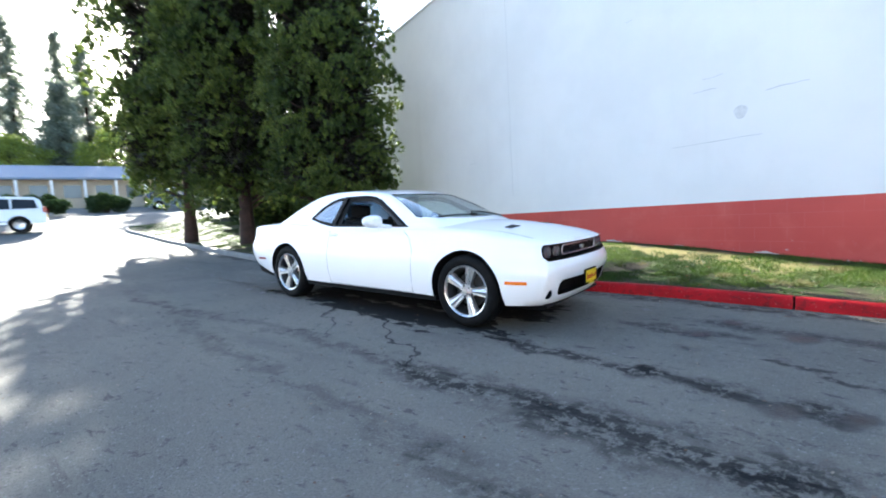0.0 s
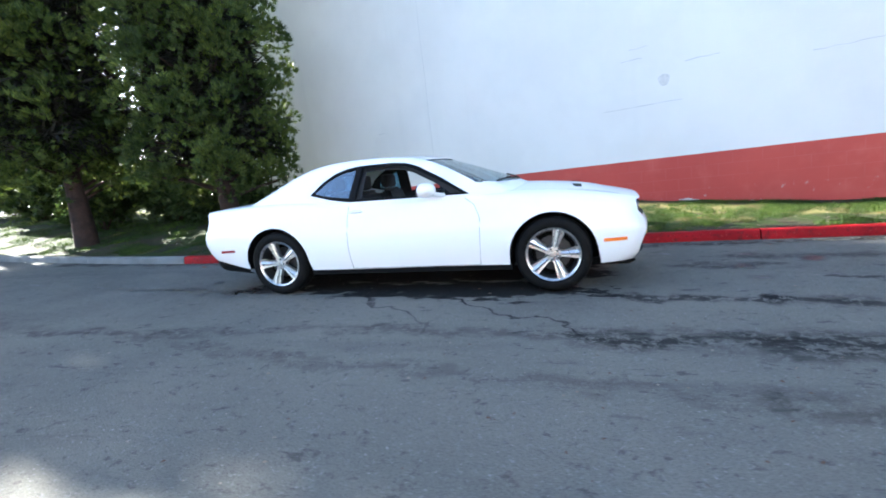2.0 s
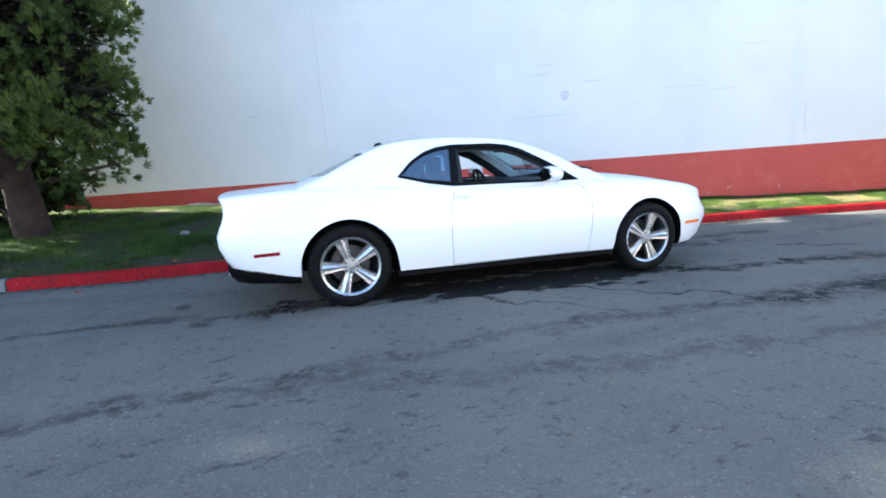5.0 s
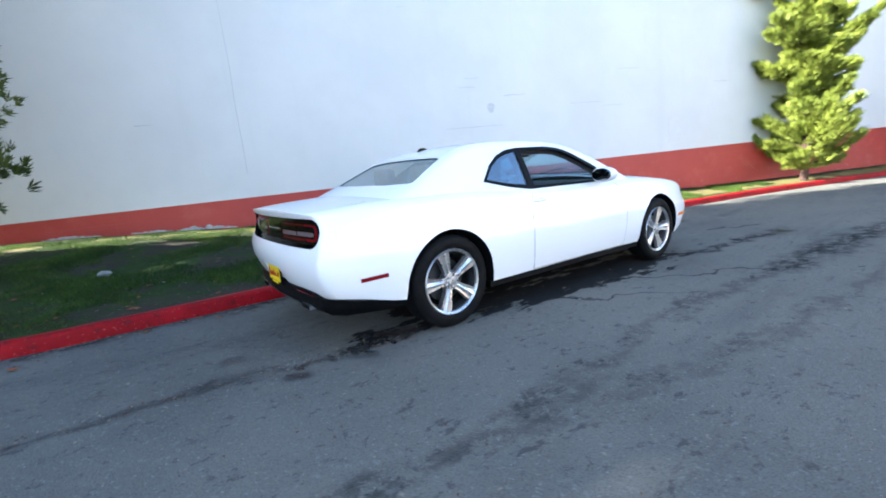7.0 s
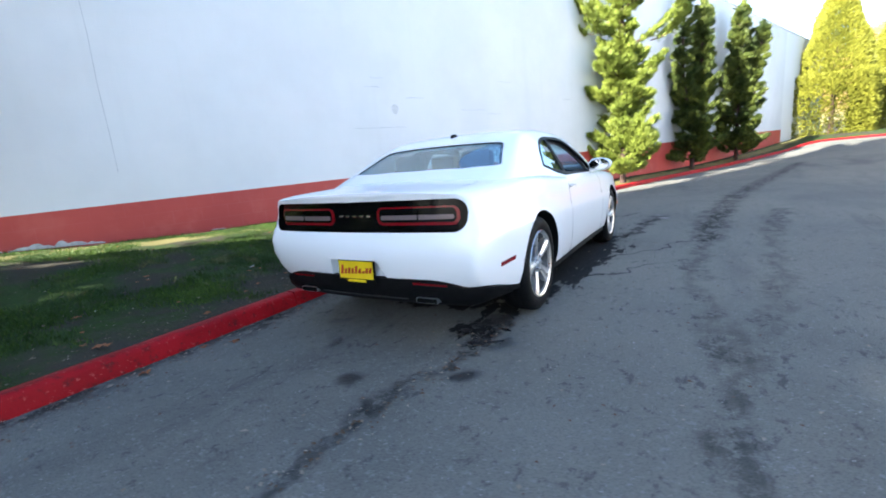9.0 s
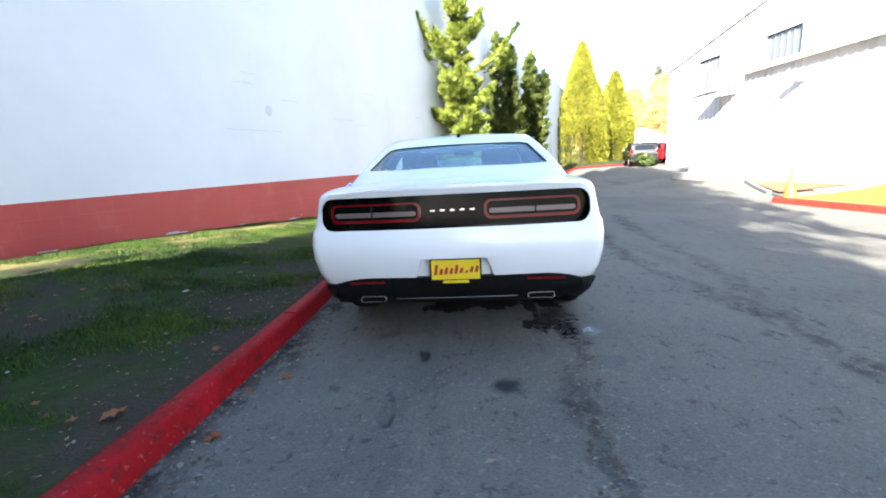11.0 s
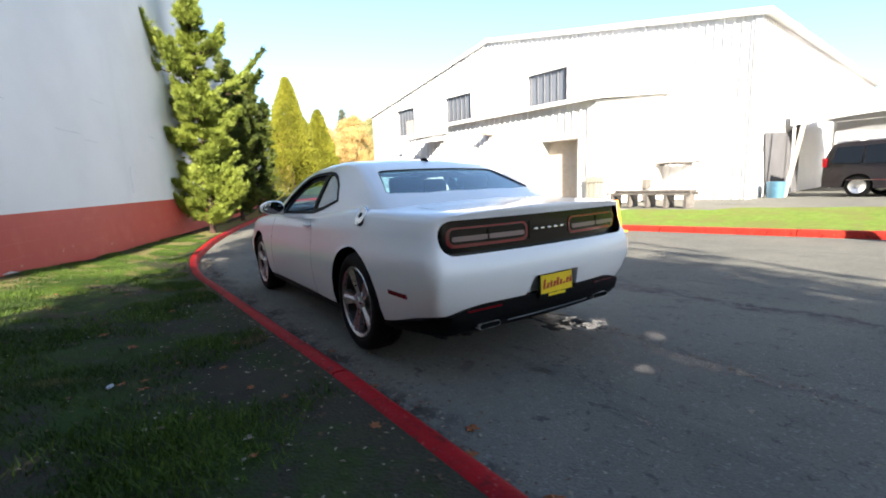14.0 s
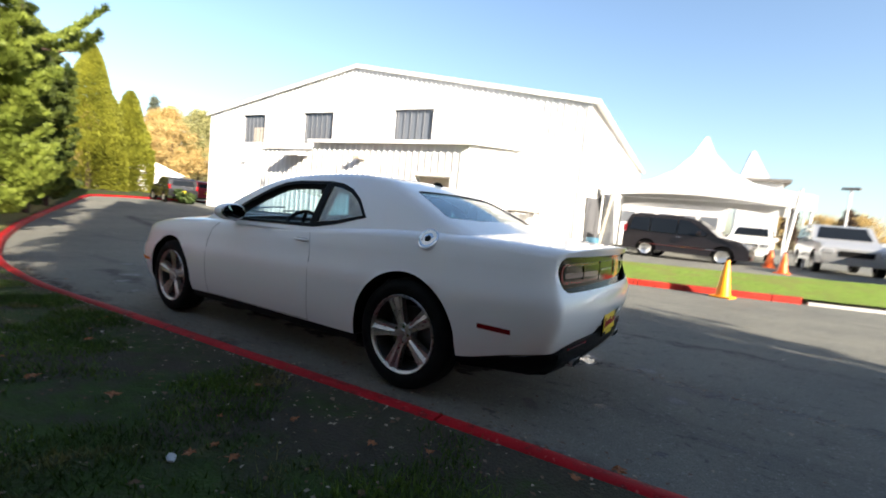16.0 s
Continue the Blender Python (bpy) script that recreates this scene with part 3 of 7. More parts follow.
def lawn_strip():
    """The planted strip between the kerb and the wall, and the island under the cedars."""
    line = [p for p in along(KERB, 0.35)]
    bm = bmesh.new()
    rows = []
    n = 16
    for p in line:
        x, y = p.x, p.y
        if x < -15.5 or y > 4.4:
            end = 9.0
        else:
            end = WALL_Y + 0.02
        if x > 33:
            end = 6.0
        start = Vector((x, y, 0))
        row = []
        for j in range(n):
            f = j / (n - 1)
            if x < -24.4:
                px, py = x + 0.11 + f * 5, y
                py = y + (6 - y) * f
            elif x > 33:
                px, py = x + 0.11 + f * 12, y + f * 4
            else:
                px, py = x, y + 0.115 + (end - y - 0.115) * f
            z = lawn_height(px, py) + 0.02 * noise.noise(Vector((px * 1.7, py * 1.7, 0))) * min(1, 4 * f)
            row.append(bm.verts.new((px, py, z)))
        rows.append(row)
    for a, b in zip(rows, rows[1:]):
        for j in range(n - 1):
            bm.faces.new((a[j], b[j], b[j + 1], a[j + 1]))
    bmesh.ops.recalc_face_normals(bm, faces=bm.faces)
    if sum(f.normal.z for f in bm.faces) < 0:
        bmesh.ops.reverse_faces(bm, faces=bm.faces)
    return link("lawn", bm, LAWN, smooth=True)


lawn = tagged(lawn_strip(), "patchy green grass bank with bare soil below the wall", "lawn", kind="structure")

# ---- the big wall ----
wall_north = link("wall_north", prism([(-13.5, -0.6), (34.2, -1.2), (34.2, 7.3), (-13.5, 7.3)], "y", WALL_Y, WALL_Y + 0.35), WALL)
tagged(wall_north, "tall white painted block wall with a red base band", "wall", kind="structure")
wall_plain = Nodes("plain_white_wall").set(Base_Color=(0.76, 0.765, 0.77), Roughness=0.6)
wall_plain.bump(wall_plain.noise(20.0, 4.0), 0.2, 0.005)
wall_far = link("wall_north_end", prism([(34.2, -1.5), (47.5, -1.5), (47.5, 7.3), (34.2, 7.3)], "y", WALL_Y, WALL_Y + 0.35), wall_plain.mat)
tagged(wall_far, "plain white end of the long wall", "wall", kind="structure")
wall_back = link("wall_back", box(-13.5, -13.15, WALL_Y + 0.35, 26, -1, 7.3), wall_plain.mat)
tagged(wall_back, "white side wall of the hall", "wall", kind="structure")
hall_roof = link("hall_roof", box(-13.5, 47.5, WALL_Y + 0.36, 26, 7.1, 7.28), ROOF_METAL)
tagged(hall_roof, "flat pale roof of the hall", "roof", kind="structure")
coping = link("trim", box(-13.52, 47.52, WALL_Y - 0.03, WALL_Y + 0.38, 7.302, 7.36), METAL_WHITE)
tagged(coping, "thin white metal coping on the wall", "coping", kind="structure")
# marks on the wall
GREY_PATCH = surface("bare_render_patch", (0.54, 0.55, 0.56), (0.64, 0.65, 0.66), 0.7, scale=14)


def wall_mark(name, label, pts, thick=0.003, material=GREY_PATCH):
    ob = link(name, prism(pts, "y", WALL_Y - thick, WALL_Y + 0.02), material)
    return tagged(ob, label, "wall mark", kind="structure")


wall_mark("wall_patch", "small round grey patch on the white wall", [(2.03 + 0.09 * math.cos(a) * (1 + 0.15 * math.sin(3 * a)), 2.32 + 0.10 * math.sin(a)) for a in [k * math.pi / 8 for k in range(16)]])
HATCH = surface("painted_hatch", (0.70, 0.70, 0.71), (0.66, 0.665, 0.67), 0.6)
wall_mark("wall_hatch", "painted-over access hatch on the wall", [(6.76, 1.22), (7.12, 1.22), (7.12, 1.80), (6.76, 1.80)], 0.012, HATCH)
JOINT = surface("joint_shadow_grey", (0.50, 0.51, 0.53), (0.60, 0.61, 0.63), 0.8)
crack = [(-2.96, 1.45), (-2.955, 2.0), (-2.962, 2.6), (-2.94, 3.3), (-2.95, 4.2), (-2.93, 5.2), (-2.94, 7.2)]
wall_mark("wall_crack", "hairline vertical crack in the white wall", [(x - 0.006, z) for x, z in crack] + [(x + 0.004, z) for x, z in crack[::-1]], 0.002, JOINT)
rng = random.Random(5)
for x, z, w in [(1.35, 2.75, 0.35), (1.5, 2.93, 0.3), (2.35, 2.55, 0.5), (1.0, 1.95, 1.3), (4.0, 2.3, 0.8), (4.9, 2.2, 0.5), (0.2, 4.3, 0.12), (5.3, 3.0, 0.6), (-4.6, 2.4, 0.25), (8.2, 2.6, 0.5)]:
    pts = [(x + w * k / 6, z + rng.uniform(-0.008, 0.008)) for k in range(7)]
    wall_mark("wall_scuff", "thin grey scuff along a block course", pts + [(px, pz + rng.uniform(0.006, 0.016)) for px, pz in pts[::-1]], 0.002, JOINT)

FLAKE = surface("flaked_paint_edge", (0.62, 0.60, 0.58), (0.44, 0.41, 0.39), 0.9, scale=20, fine=80, bump=0.5)
for x0, x1, hmax in ((-6.3, -5.45, 0.06), (-5.0, -4.35, 0.05), (-4.3, -3.3, 0.085), (-0.35, 0.0, 0.04), (2.2, 2.5, 0.04), (1.0, 1.15, 0.03), (-1.9, -1.7, 0.03)):
    n = max(int((x1 - x0) / 0.05), 3)
    xs = [x0 + (x1 - x0) * k / n for k in range(n + 1)]
    base = [lawn_height(x, WALL_Y - 0.05) + 0.015 for x in xs]
    top = [b + 0.012 + hmax * rng.random() ** 1.5 * math.sin(math.pi * (k + 0.3) / (n + 0.6)) for k, b in enumerate(base)]
    wall_mark("paint_flake", "pale patch of flaked paint at the foot of the wall", list(zip(xs, base)) + list(zip(xs, top))[::-1], 0.004, FLAKE)


# ---- the white coupe ----
CAR = Matrix(((0.94758, -0.31794, 0.03166, -1.3786), (0.31778, 0.94811, 0.01006, -0.4914), (-0.03322, 0.0005, 0.99945, 0.058), (0, 0, 0, 1)))
AXLES, TYRE_R, HUB_Z = (0.0, 2.946), 0.352, 0.350

body_w = smooth_line([(-1.03, 0.79), (-1.02, 0.824), (-1.0, 0.848), (-0.96, 0.868), (-0.9, 0.884), (-0.8, 0.897), (-0.5, 0.912), (0, 0.93), (0.5, 0.928), (1.0, 0.918), (1.5, 0.918), (2.0, 0.92), (2.5, 0.928), (3.0, 0.93), (3.3, 0.915), (3.5, 0.885), (3.62, 0.845), (3.70, 0.785)])
body_s = smooth_line([(-1.03, 0.955), (-0.8, 0.975), (-0.5, 0.99), (0, 1.0), (0.5, 0.985), (1.0, 0.965), (1.5, 0.955), (2.0, 0.95), (2.5, 0.94), (3.0, 0.915), (3.3, 0.885), (3.55, 0.845), (3.70, 0.80)])
body_t = smooth_line([(-1.03, 0.985), (-0.8, 1.0), (-0.5, 1.025), (0, 1.03), (0.5, 1.0), (1.0, 1.0), (2.0, 1.0), (2.5, 1.012), (3.0, 0.982), (3.3, 0.943), (3.55, 0.88), (3.70, 0.83)])
body_b = smooth_line([(-1.03, 0.40), (-0.8, 0.365), (-0.45, 0.295), (0, 0.26), (0.5, 0.255), (2.5, 0.255), (3.0, 0.25), (3.4, 0.24), (3.70, 0.25)])
nose_x = smooth_line([(0.24, -0.09), (0.30, -0.03), (0.42, 0.015), (0.55, 0.055), (0.63, 0.03), (0.68, 0.0), (0.79, -0.01), (0.84, -0.04), (0.90, -0.10)])
tail_x = smooth_line([(0.40, 0.05), (0.52, -0.02), (0.62, -0.05), (0.71, -0.03), (0.76, 0.0), (0.93, 0.02), (0.97, 0.0), (1.02, 0.03)])


def end_shift(x, y, z, w):
    f, r = step(x, 3.0, 3.70), step(-x, 0.35, 1.03)
    bow = 1 - min(abs(y) / max(w, 0.1), 1.0) ** 2.4
    return f * (nose_x(z) + 0.085 * bow) + r * (tail_x(z) - 0.075 * bow)


def half_section(x):
    w, s, t, b = body_w(x), body_s(x), body_t(x), body_b(x)
    h = s - b
    pts = [(w - 0.11, b), (w - 0.045, b + 0.012), (w - 0.018, b + 0.14 * h), (w - 0.004, b + 0.32 * h), (w, b + 0.48 * h), (w - 0.003, b + 0.60 * h), (w - 0.018, b + 0.66 * h),
           (w - 0.030, b + 0.80 * h), (w - 0.046, s - 0.045), (w - 0.066, s - 0.016), (w - 0.10, s)]
    y0 = w - 0.10
    pts += [(y0 * f, s + (t - s) * (1 - f * f)) for f in (0.86, 0.68, 0.45, 0.22)] + [(0.0, t)]
    return pts


def body_mesh():
    """The lower body: sections lofted along the car and closed at nose and tail."""
    bm = bmesh.new()
    xs = sorted(set([round(v, 3) for v in np.linspace(-1.03, 3.70, 64)] + [-1.025, -1.018, -1.008, -0.995, -0.975, -0.94, 3.685, 3.665, 3.64]))
    m = 10
    rings = []
    for x in xs:
        half = half_section(x)
        w = body_w(x)
        ring = [(y, z) for y, z in half] + [(-y, z) for y, z in half[-2::-1]]
        y0, z0 = half[0]
        ring += [(-y0 + 2 * y0 * k / m, z0) for k in range(1, m)]
        rings.append([bm.verts.new((x + end_shift(x, y, z, w), y, z)) for y, z in ring])
    n = len(rings[0])
    for a, b in zip(rings, rings[1:]):
        for k in range(n):
            bm.faces.new((a[k], a[(k + 1) % n], b[(k + 1) % n], b[k]))
    for x, ring, flip in ((xs[0], rings[0], 1), (xs[-1], rings[-1], 0)):
        half = half_section(x)
        w, top = body_w(x), len(half) - 1
        rows = []
        for k in range(top):
            left, right = ring[k], ring[2 * top - k]
            if k == 0:
                inner = [ring[2 * top + m - j] for j in range(1, m)]
            else:
                y, z = half[k]
                inner = []
                for j in range(1, m):
                    yy = y - 2 * y * j / m
                    inner.append(bm.verts.new((x + end_shift(x, yy, z, w), yy, z)))
            rows.append([left, *inner, right])
        for a, b in zip(rows, rows[1:]):
            for j in range(m):
                bm.faces.new((a[j], a[j + 1], b[j + 1], b[j]))
        for j in range(m):
            bm.faces.new((rows[-1][j], rows[-1][j + 1], ring[top]))
    bmesh.ops.recalc_face_normals(bm, faces=bm.faces)
    return bm


def boolean(ob, cutters, operation="DIFFERENCE"):
    """Cuts an object with other meshes for good, and takes those away."""
    for c in cutters:
        mod = ob.modifiers.new("cut", "BOOLEAN")
        mod.operation, mod.object, mod.solver, mod.material_mode = operation, c, "EXACT", "TRANSFER"
    done = bpy.data.meshes.new_from_object(ob.evaluated_get(bpy.context.evaluated_depsgraph_get()))
    old = ob.data
    ob.modifiers.clear()
    ob.data = done
    done.name = ob.name
    bpy.data.meshes.remove(old)
    for c in cutters:
        me = c.data
        bpy.data.objects.remove(c)
        bpy.data.meshes.remove(me)


def shaded(ob, angle=32):
    ob.data.shade_smooth()
    ob.data.set_sharp_from_angle(angle=radians(angle))
    return ob


def rounded(y0, y1, z0, z1, r, n=5):
    out = []
    for cy, cz, a0 in ((y1 - r, z1 - r, 0), (y0 + r, z1 - r, 90), (y0 + r, z0 + r, 180), (y1 - r, z0 + r, 270)):
        out += [(cy + r * math.cos(radians(a0 + 90 * k / n)), cz + r * math.sin(radians(a0 + 90 * k / n))) for k in range(n + 1)]
    return out


def wheel_cut(x, side):
    """A wheel arch: round above, flaring out below the hub."""
    r = 0.398
    pts = [(x + r * math.cos(radians(a)), HUB_Z + r * math.sin(radians(a))) for a in range(8, 173, 6)]
    pts += [(x - r * 1.0, HUB_Z - 0.06), (x - r * 1.02, 0.0), (x + r * 1.12, 0.0), (x + r * 1.04, HUB_Z - 0.06)]
    return link("cutter", prism(pts, "y", *sorted((0.60 * side, 1.2 * side))), LINER)


def panel_x(y):
    """The plan of the black tail panel: bowed, and wrapped a little round the corners."""
    a = abs(y)
    return -0.985 - 0.075 * (1 - min(a / 0.79, 1.0) ** 2.4) + 0.02 * max((a - 0.70) / 0.09, 0.0) ** 2


def panel_slab(y0, y1, z0, z1, r, out, back):
    """A slab with rounded ends that follows the tail panel, out metres proud of it; back: its inner x, or None for 12 mm."""
    ys = [y0 + r * (1 - math.cos(radians(a))) for a in range(0, 91, 15)]
    ys += list(np.linspace(y0 + r, y1 - r, 14)[1:-1]) + [y0 + y1 - y for y in ys[::-1]]
    bm = bmesh.new()
    cols = []
    for y in ys:
        e = r - min(y - y0, y1 - y, r)
        h = r - math.sqrt(max(r * r - e * e, 0.0))
        xf = panel_x(y) - out
        xb = xf + 0.012 if back is None else back
        h = min(h, (z1 - z0) / 2 - 0.0005)
        cols.append([bm.verts.new(q) for q in ((xf, y, z0 + h), (xf, y, z1 - h), (xb, y, z1 - h), (xb, y, z0 + h))])
    for a, b in zip(cols, cols[1:]):
        for k in range(4):
            bm.faces.new((a[k], a[(k + 1) % 4], b[(k + 1) % 4], b[k]))
    bm.faces.new(cols[0])
    bm.faces.new(cols[-1][::-1])
    bmesh.ops.recalc_face_normals(bm, faces=bm.faces)
    return bm


car = thing("car", "white two-door coupe with dark side glass, parked by the red kerb", "car", CAR)
body = part("body", body_mesh(), PAINT, car, "glossy white body")
cutters = [wheel_cut(x, s) for x in AXLES for s in (1, -1)]
cutters.append(link("cutter", box(0.20, 2.30, -0.745, 0.745, 0.42, 1.4), CABIN))
cutters.append(link("cutter", prism(rounded(-0.765, 0.765, 0.655, 0.800, 0.055), "x", 3.60, 4.2), BLACK))
cutters.append(link("cutter", panel_slab(-0.79, 0.79, 0.740, 0.930, 0.075, 0.0, -1.6), BLACK_GLOSS))
cutters.append(link("cutter", prism(rounded(-0.58, 0.58, 0.33, 0.475, 0.05), "x", 3.67, 4.2), BLACK))
cutters.append(link("cutter", prism([(-0.24, 0.41), (0.24, 0.41), (0.19, 0.565), (-0.19, 0.565)], "x", -1.6, -1.045), PAINT))
for c in cutters:
    c.parent = car
boolean(body, cutters)
shaded(body, 40)

# greenhouse: roof, pillars and the frames of the glass
roof_t = smooth_line([(-0.66, 0.94), (-0.45, 0.985), (-0.24, 1.072), (-0.105, 1.134), (0.0, 1.188), (0.131, 1.254), (0.25, 1.308), (0.383, 1.358), (0.6, 1.398), (0.8, 1.412), (1.0, 1.414), (1.3, 1.404), (1.55, 1.378), (1.72, 1.338), (1.9, 1.265), (2.1, 1.175), (2.3, 1.085), (2.52, 0.985)])
roof_w = smooth_line([(-0.66, 0.79), (0, 0.85), (0.5, 0.865), (1.0, 0.865), (2.0, 0.86), (2.52, 0.80)])


def roof_section(x, inset=0.0):
    w, t = roof_w(x) - inset, roof_t(x) - inset
    zc = t - 0.062
    z0 = 0.93

    def side(z):
        lean = z - z0
        return w - 0.50 * lean - 0.25 * lean * lean

    pts = [(side(z0 + (zc - z0) * f), z0 + (zc - z0) * f) for f in (0, 0.2, 0.4, 0.6, 0.8, 1.0)]
    yc = pts[-1][0]
    pts += [(yc - 0.018, t - 0.040), (yc - 0.05, t - 0.022)]
    y1 = yc - 0.05
    pts += [(y1 * f, t - 0.022 * f * f) for f in (0.85, 0.65, 0.42, 0.2, 0.0)]
    return pts


def roof_bow(x):
    return 0.20 * step(x, 1.25, 2.4) - 0.10 * step(-x, -0.6, 0.5)


def roof_shell(inset, thick):
    """An open shell over the cabin, thick metres deep inwards."""
    bm = bmesh.new()
    xs = np.linspace(-0.66, 2.52, 54)
    layers = []
    for d in (inset, inset + thick):
        rows = []
        for x in xs:
            half = roof_section(x, d)
            yc = half[5][0]
            full = half + [(-y, z) for y, z in half[-2::-1]]
            rows.append([bm.verts.new((x + roof_bow(x) * (1 - min(abs(y) / yc, 1.0) ** 2), y, z)) for y, z in full])
        layers.append(rows)
    n = len(layers[0][0])
    for rows, flip in ((layers[0], False), (layers[1], True)):
        for a, b in zip(rows, rows[1:]):
            for k in range(n - 1):
                f = (a[k], a[k + 1], b[k + 1], b[k])
                bm.faces.new(f[::-1] if flip else f)
    out, inn = layers
    for a, b in ((out[0], inn[0]), (inn[-1], out[-1])):
        for k in range(n - 1):
            bm.faces.new((a[k], b[k], b[k + 1], a[k + 1]))
    for k in (0, n - 1):
        for i in range(len(xs) - 1):
            f = (out[i][k], out[i + 1][k], inn[i + 1][k], inn[i][k])
            bm.faces.new(f)
    bmesh.ops.recalc_face_normals(bm, faces=bm.faces)
    return bm


QUARTER = [(0.485, 1.075), (0.60, 1.178), (0.72, 1.245), (0.84, 1.283), (0.955, 1.298), (0.915, 1.005), (0.70, 1.03)]
DOOR_GLASS = [(0.985, 0.99), (1.02, 1.302), (1.34, 1.302), (1.50, 1.285), (1.62, 1.245), (1.86, 1.125), (2.12, 0.978)]
SURROUND = [(0.445, 1.062), (0.58, 1.19), (0.71, 1.268), (0.84, 1.310), (0.99, 1.328), (1.35, 1.330), (1.52, 1.312), (1.655, 1.268), (1.90, 1.14), (2.19, 0.962), (0.93, 0.965), (0.70, 1.0)]
SCREEN = [(1.70, 0.585), (2.05, 0.70), (2.25, 0.76), (2.30, 0.75), (2.43, 0.60), (2.52, 0.4), (2.58, 0.2), (2.60, 0.0)]
SCREEN += [(x, -y) for x, y in SCREEN[-2::-1]] + [(1.77, -0.3), (1.80, 0.0), (1.77, 0.3)]
BACKLIGHT = [(0.205, 0.52), (0.185, 0.565), (0.0, 0.625), (-0.135, 0.672), (-0.165, 0.655), (-0.24, 0.4), (-0.27, 0.0)]
BACKLIGHT += [(x, -y) for x, y in BACKLIGHT[-2::-1]] + [(0.185, -0.25), (0.175, 0.0), (0.185, 0.25)]


def shrunk(poly, by):
    """A polygon drawn in towards its middle by about so many metres."""
    cx = (min(p[0] for p in poly) + max(p[0] for p in poly)) / 2
    hx, hy = max(abs(p[0] - cx) for p in poly), max(abs(p[1]) for p in poly)
    return [(cx + (x - cx) * (1 - by / hx), y * (1 - by / hy)) for x, y in poly]


def side_cut(poly, side):
    return link("cutter", prism(poly, "y", *sorted((0.3 * side, 1.2 * side))), BLACK)


def top_cut(poly):
    return link("cutter", prism(poly, "z", 0.90, 1.6), BLACK)


def shell_piece(name, inset, thick, keep, drop, material, label=""):
    ob = part(name, roof_shell(inset, thick), material, car, label)
    for cuts, op in ((keep, "INTERSECT"), (drop, "DIFFERENCE")):
        if cuts:
            for c in cuts:
                c.parent = car
            boolean(ob, cuts, op)
    ob.data.materials.clear()
    ob.data.materials.append(material)
    ob.data.polygons.foreach_set("material_index", [0] * len(ob.data.polygons))
    return shaded(ob, 40)


shell_piece("roof", 0.0, 0.03, [], [side_cut(SURROUND, 1), side_cut(SURROUND, -1), top_cut(SCREEN), top_cut(BACKLIGHT)], PAINT, "white roof and pillars")
for s in (1, -1):
    shell_piece("window_surround", -0.004, 0.036, [side_cut(SURROUND, s)], [side_cut(QUARTER, s), side_cut(DOOR_GLASS, s)], BLACK, "black window frame")
    shell_piece("quarter_window", 0.006, 0.006, [side_cut([(x * 1.0, z) for x, z in QUARTER], s)], [], GLASS_DARK, "dark tinted quarter glass").visible_shadow = False
DOOR_TRIM = [(1.035, 0.94), (1.055, 1.258), (1.34, 1.260), (1.48, 1.246), (1.60, 1.206), (1.83, 1.09), (2.06, 0.94)]
QUARTER_TRIM = [(0.58, 0.94), (0.60, 1.09), (0.68, 1.168), (0.78, 1.222), (0.905, 1.245), (0.885, 0.94)]
for s in (1, -1):
    shell_piece("pillar_trim", 0.045, 0.012, [side_cut(SURROUND, s)], [side_cut(DOOR_TRIM, s), side_cut(QUARTER_TRIM, s)], CABIN, "black pillar trim")
shell_piece("windscreen", 0.010, 0.006, [top_cut(SCREEN)], [], GLASS, "clear windscreen").visible_shadow = False
shell_piece("rear_window", 0.010, 0.006, [top_cut(BACKLIGHT)], [], GLASS_REAR, "tinted rear window").visible_shadow = False
for pane in (SCREEN, BACKLIGHT):
    shell_piece("window_seal", 0.002, 0.007, [top_cut(pane)], [top_cut(shrunk(pane, 0.009))], BLACK, "black edge of the glass")
shell_piece("headliner", 0.036, 0.006, [top_cut([(0.40, -0.5), (1.55, -0.5), (1.55, 0.5), (0.40, 0.5)])], [], CABIN)


# cabin
def seat(name, x, y, w):
    ob = part(name, box(x - 0.02, x + 0.50, y - w / 2, y + w / 2, 0.46, 0.60, 0.05), CABIN, car, "black leather seat")
    back = prism([(x - 0.02, 0.55), (x + 0.12, 0.55), (x - 0.06, 1.05), (x - 0.17, 1.06)], "y", y - w / 2, y + w / 2)
    bmesh.ops.bevel(back, geom=list(back.edges), offset=0.04, segments=3, affect="EDGES")
    part("backrest", back, CABIN, ob, smooth=True)
    head = box(x - 0.20, x - 0.09, y - min(w, 0.28) / 2, y + min(w, 0.28) / 2, 1.06, 1.23, 0.045)
    part("headrest", head, CABIN, ob, smooth=True)
    return ob


seat("front_seat", 1.02, 0.38, 0.50)
seat("front_seat", 1.02, -0.38, 0.50)
seat("rear_seat", 0.32, 0.33, 0.52)
seat("rear_seat", 0.32, -0.33, 0.52)
dash = prism([(1.78, 0.55), (1.80, 0.86), (1.86, 0.93), (2.0, 0.96), (2.40, 0.975), (2.40, 0.55)], "y", -0.73, 0.73)
part("dashboard", dash, CABIN, car, "black dashboard")
wheel_bm = lathe([(0.19 + 0.016 * math.cos(a), 0.016 * math.sin(a)) for a in [2 * math.pi * k / 10 for k in range(10)]], 32, "x", closed=True)
for a in (90, 210, 330):
    tube([(0, 0, 0), (0, 0.19 * math.cos(radians(a)), 0.19 * math.sin(radians(a)))], 0.016, 6, wheel_bm)
bmesh.ops.transform(wheel_bm, matrix=pose(1.66, 0.38, 0.90, 0, -22, 0), verts=wheel_bm.verts)
part("steering_wheel", wheel_bm, CABIN, car, smooth=True)
part("rear_view_mirror", box(1.70, 1.73, -0.11, 0.11, 1.255, 1.315, 0.012), CABIN, car)
part("floor", box(0.22, 2.28, -0.74, 0.74, 0.425, 0.44), CABIN, car)


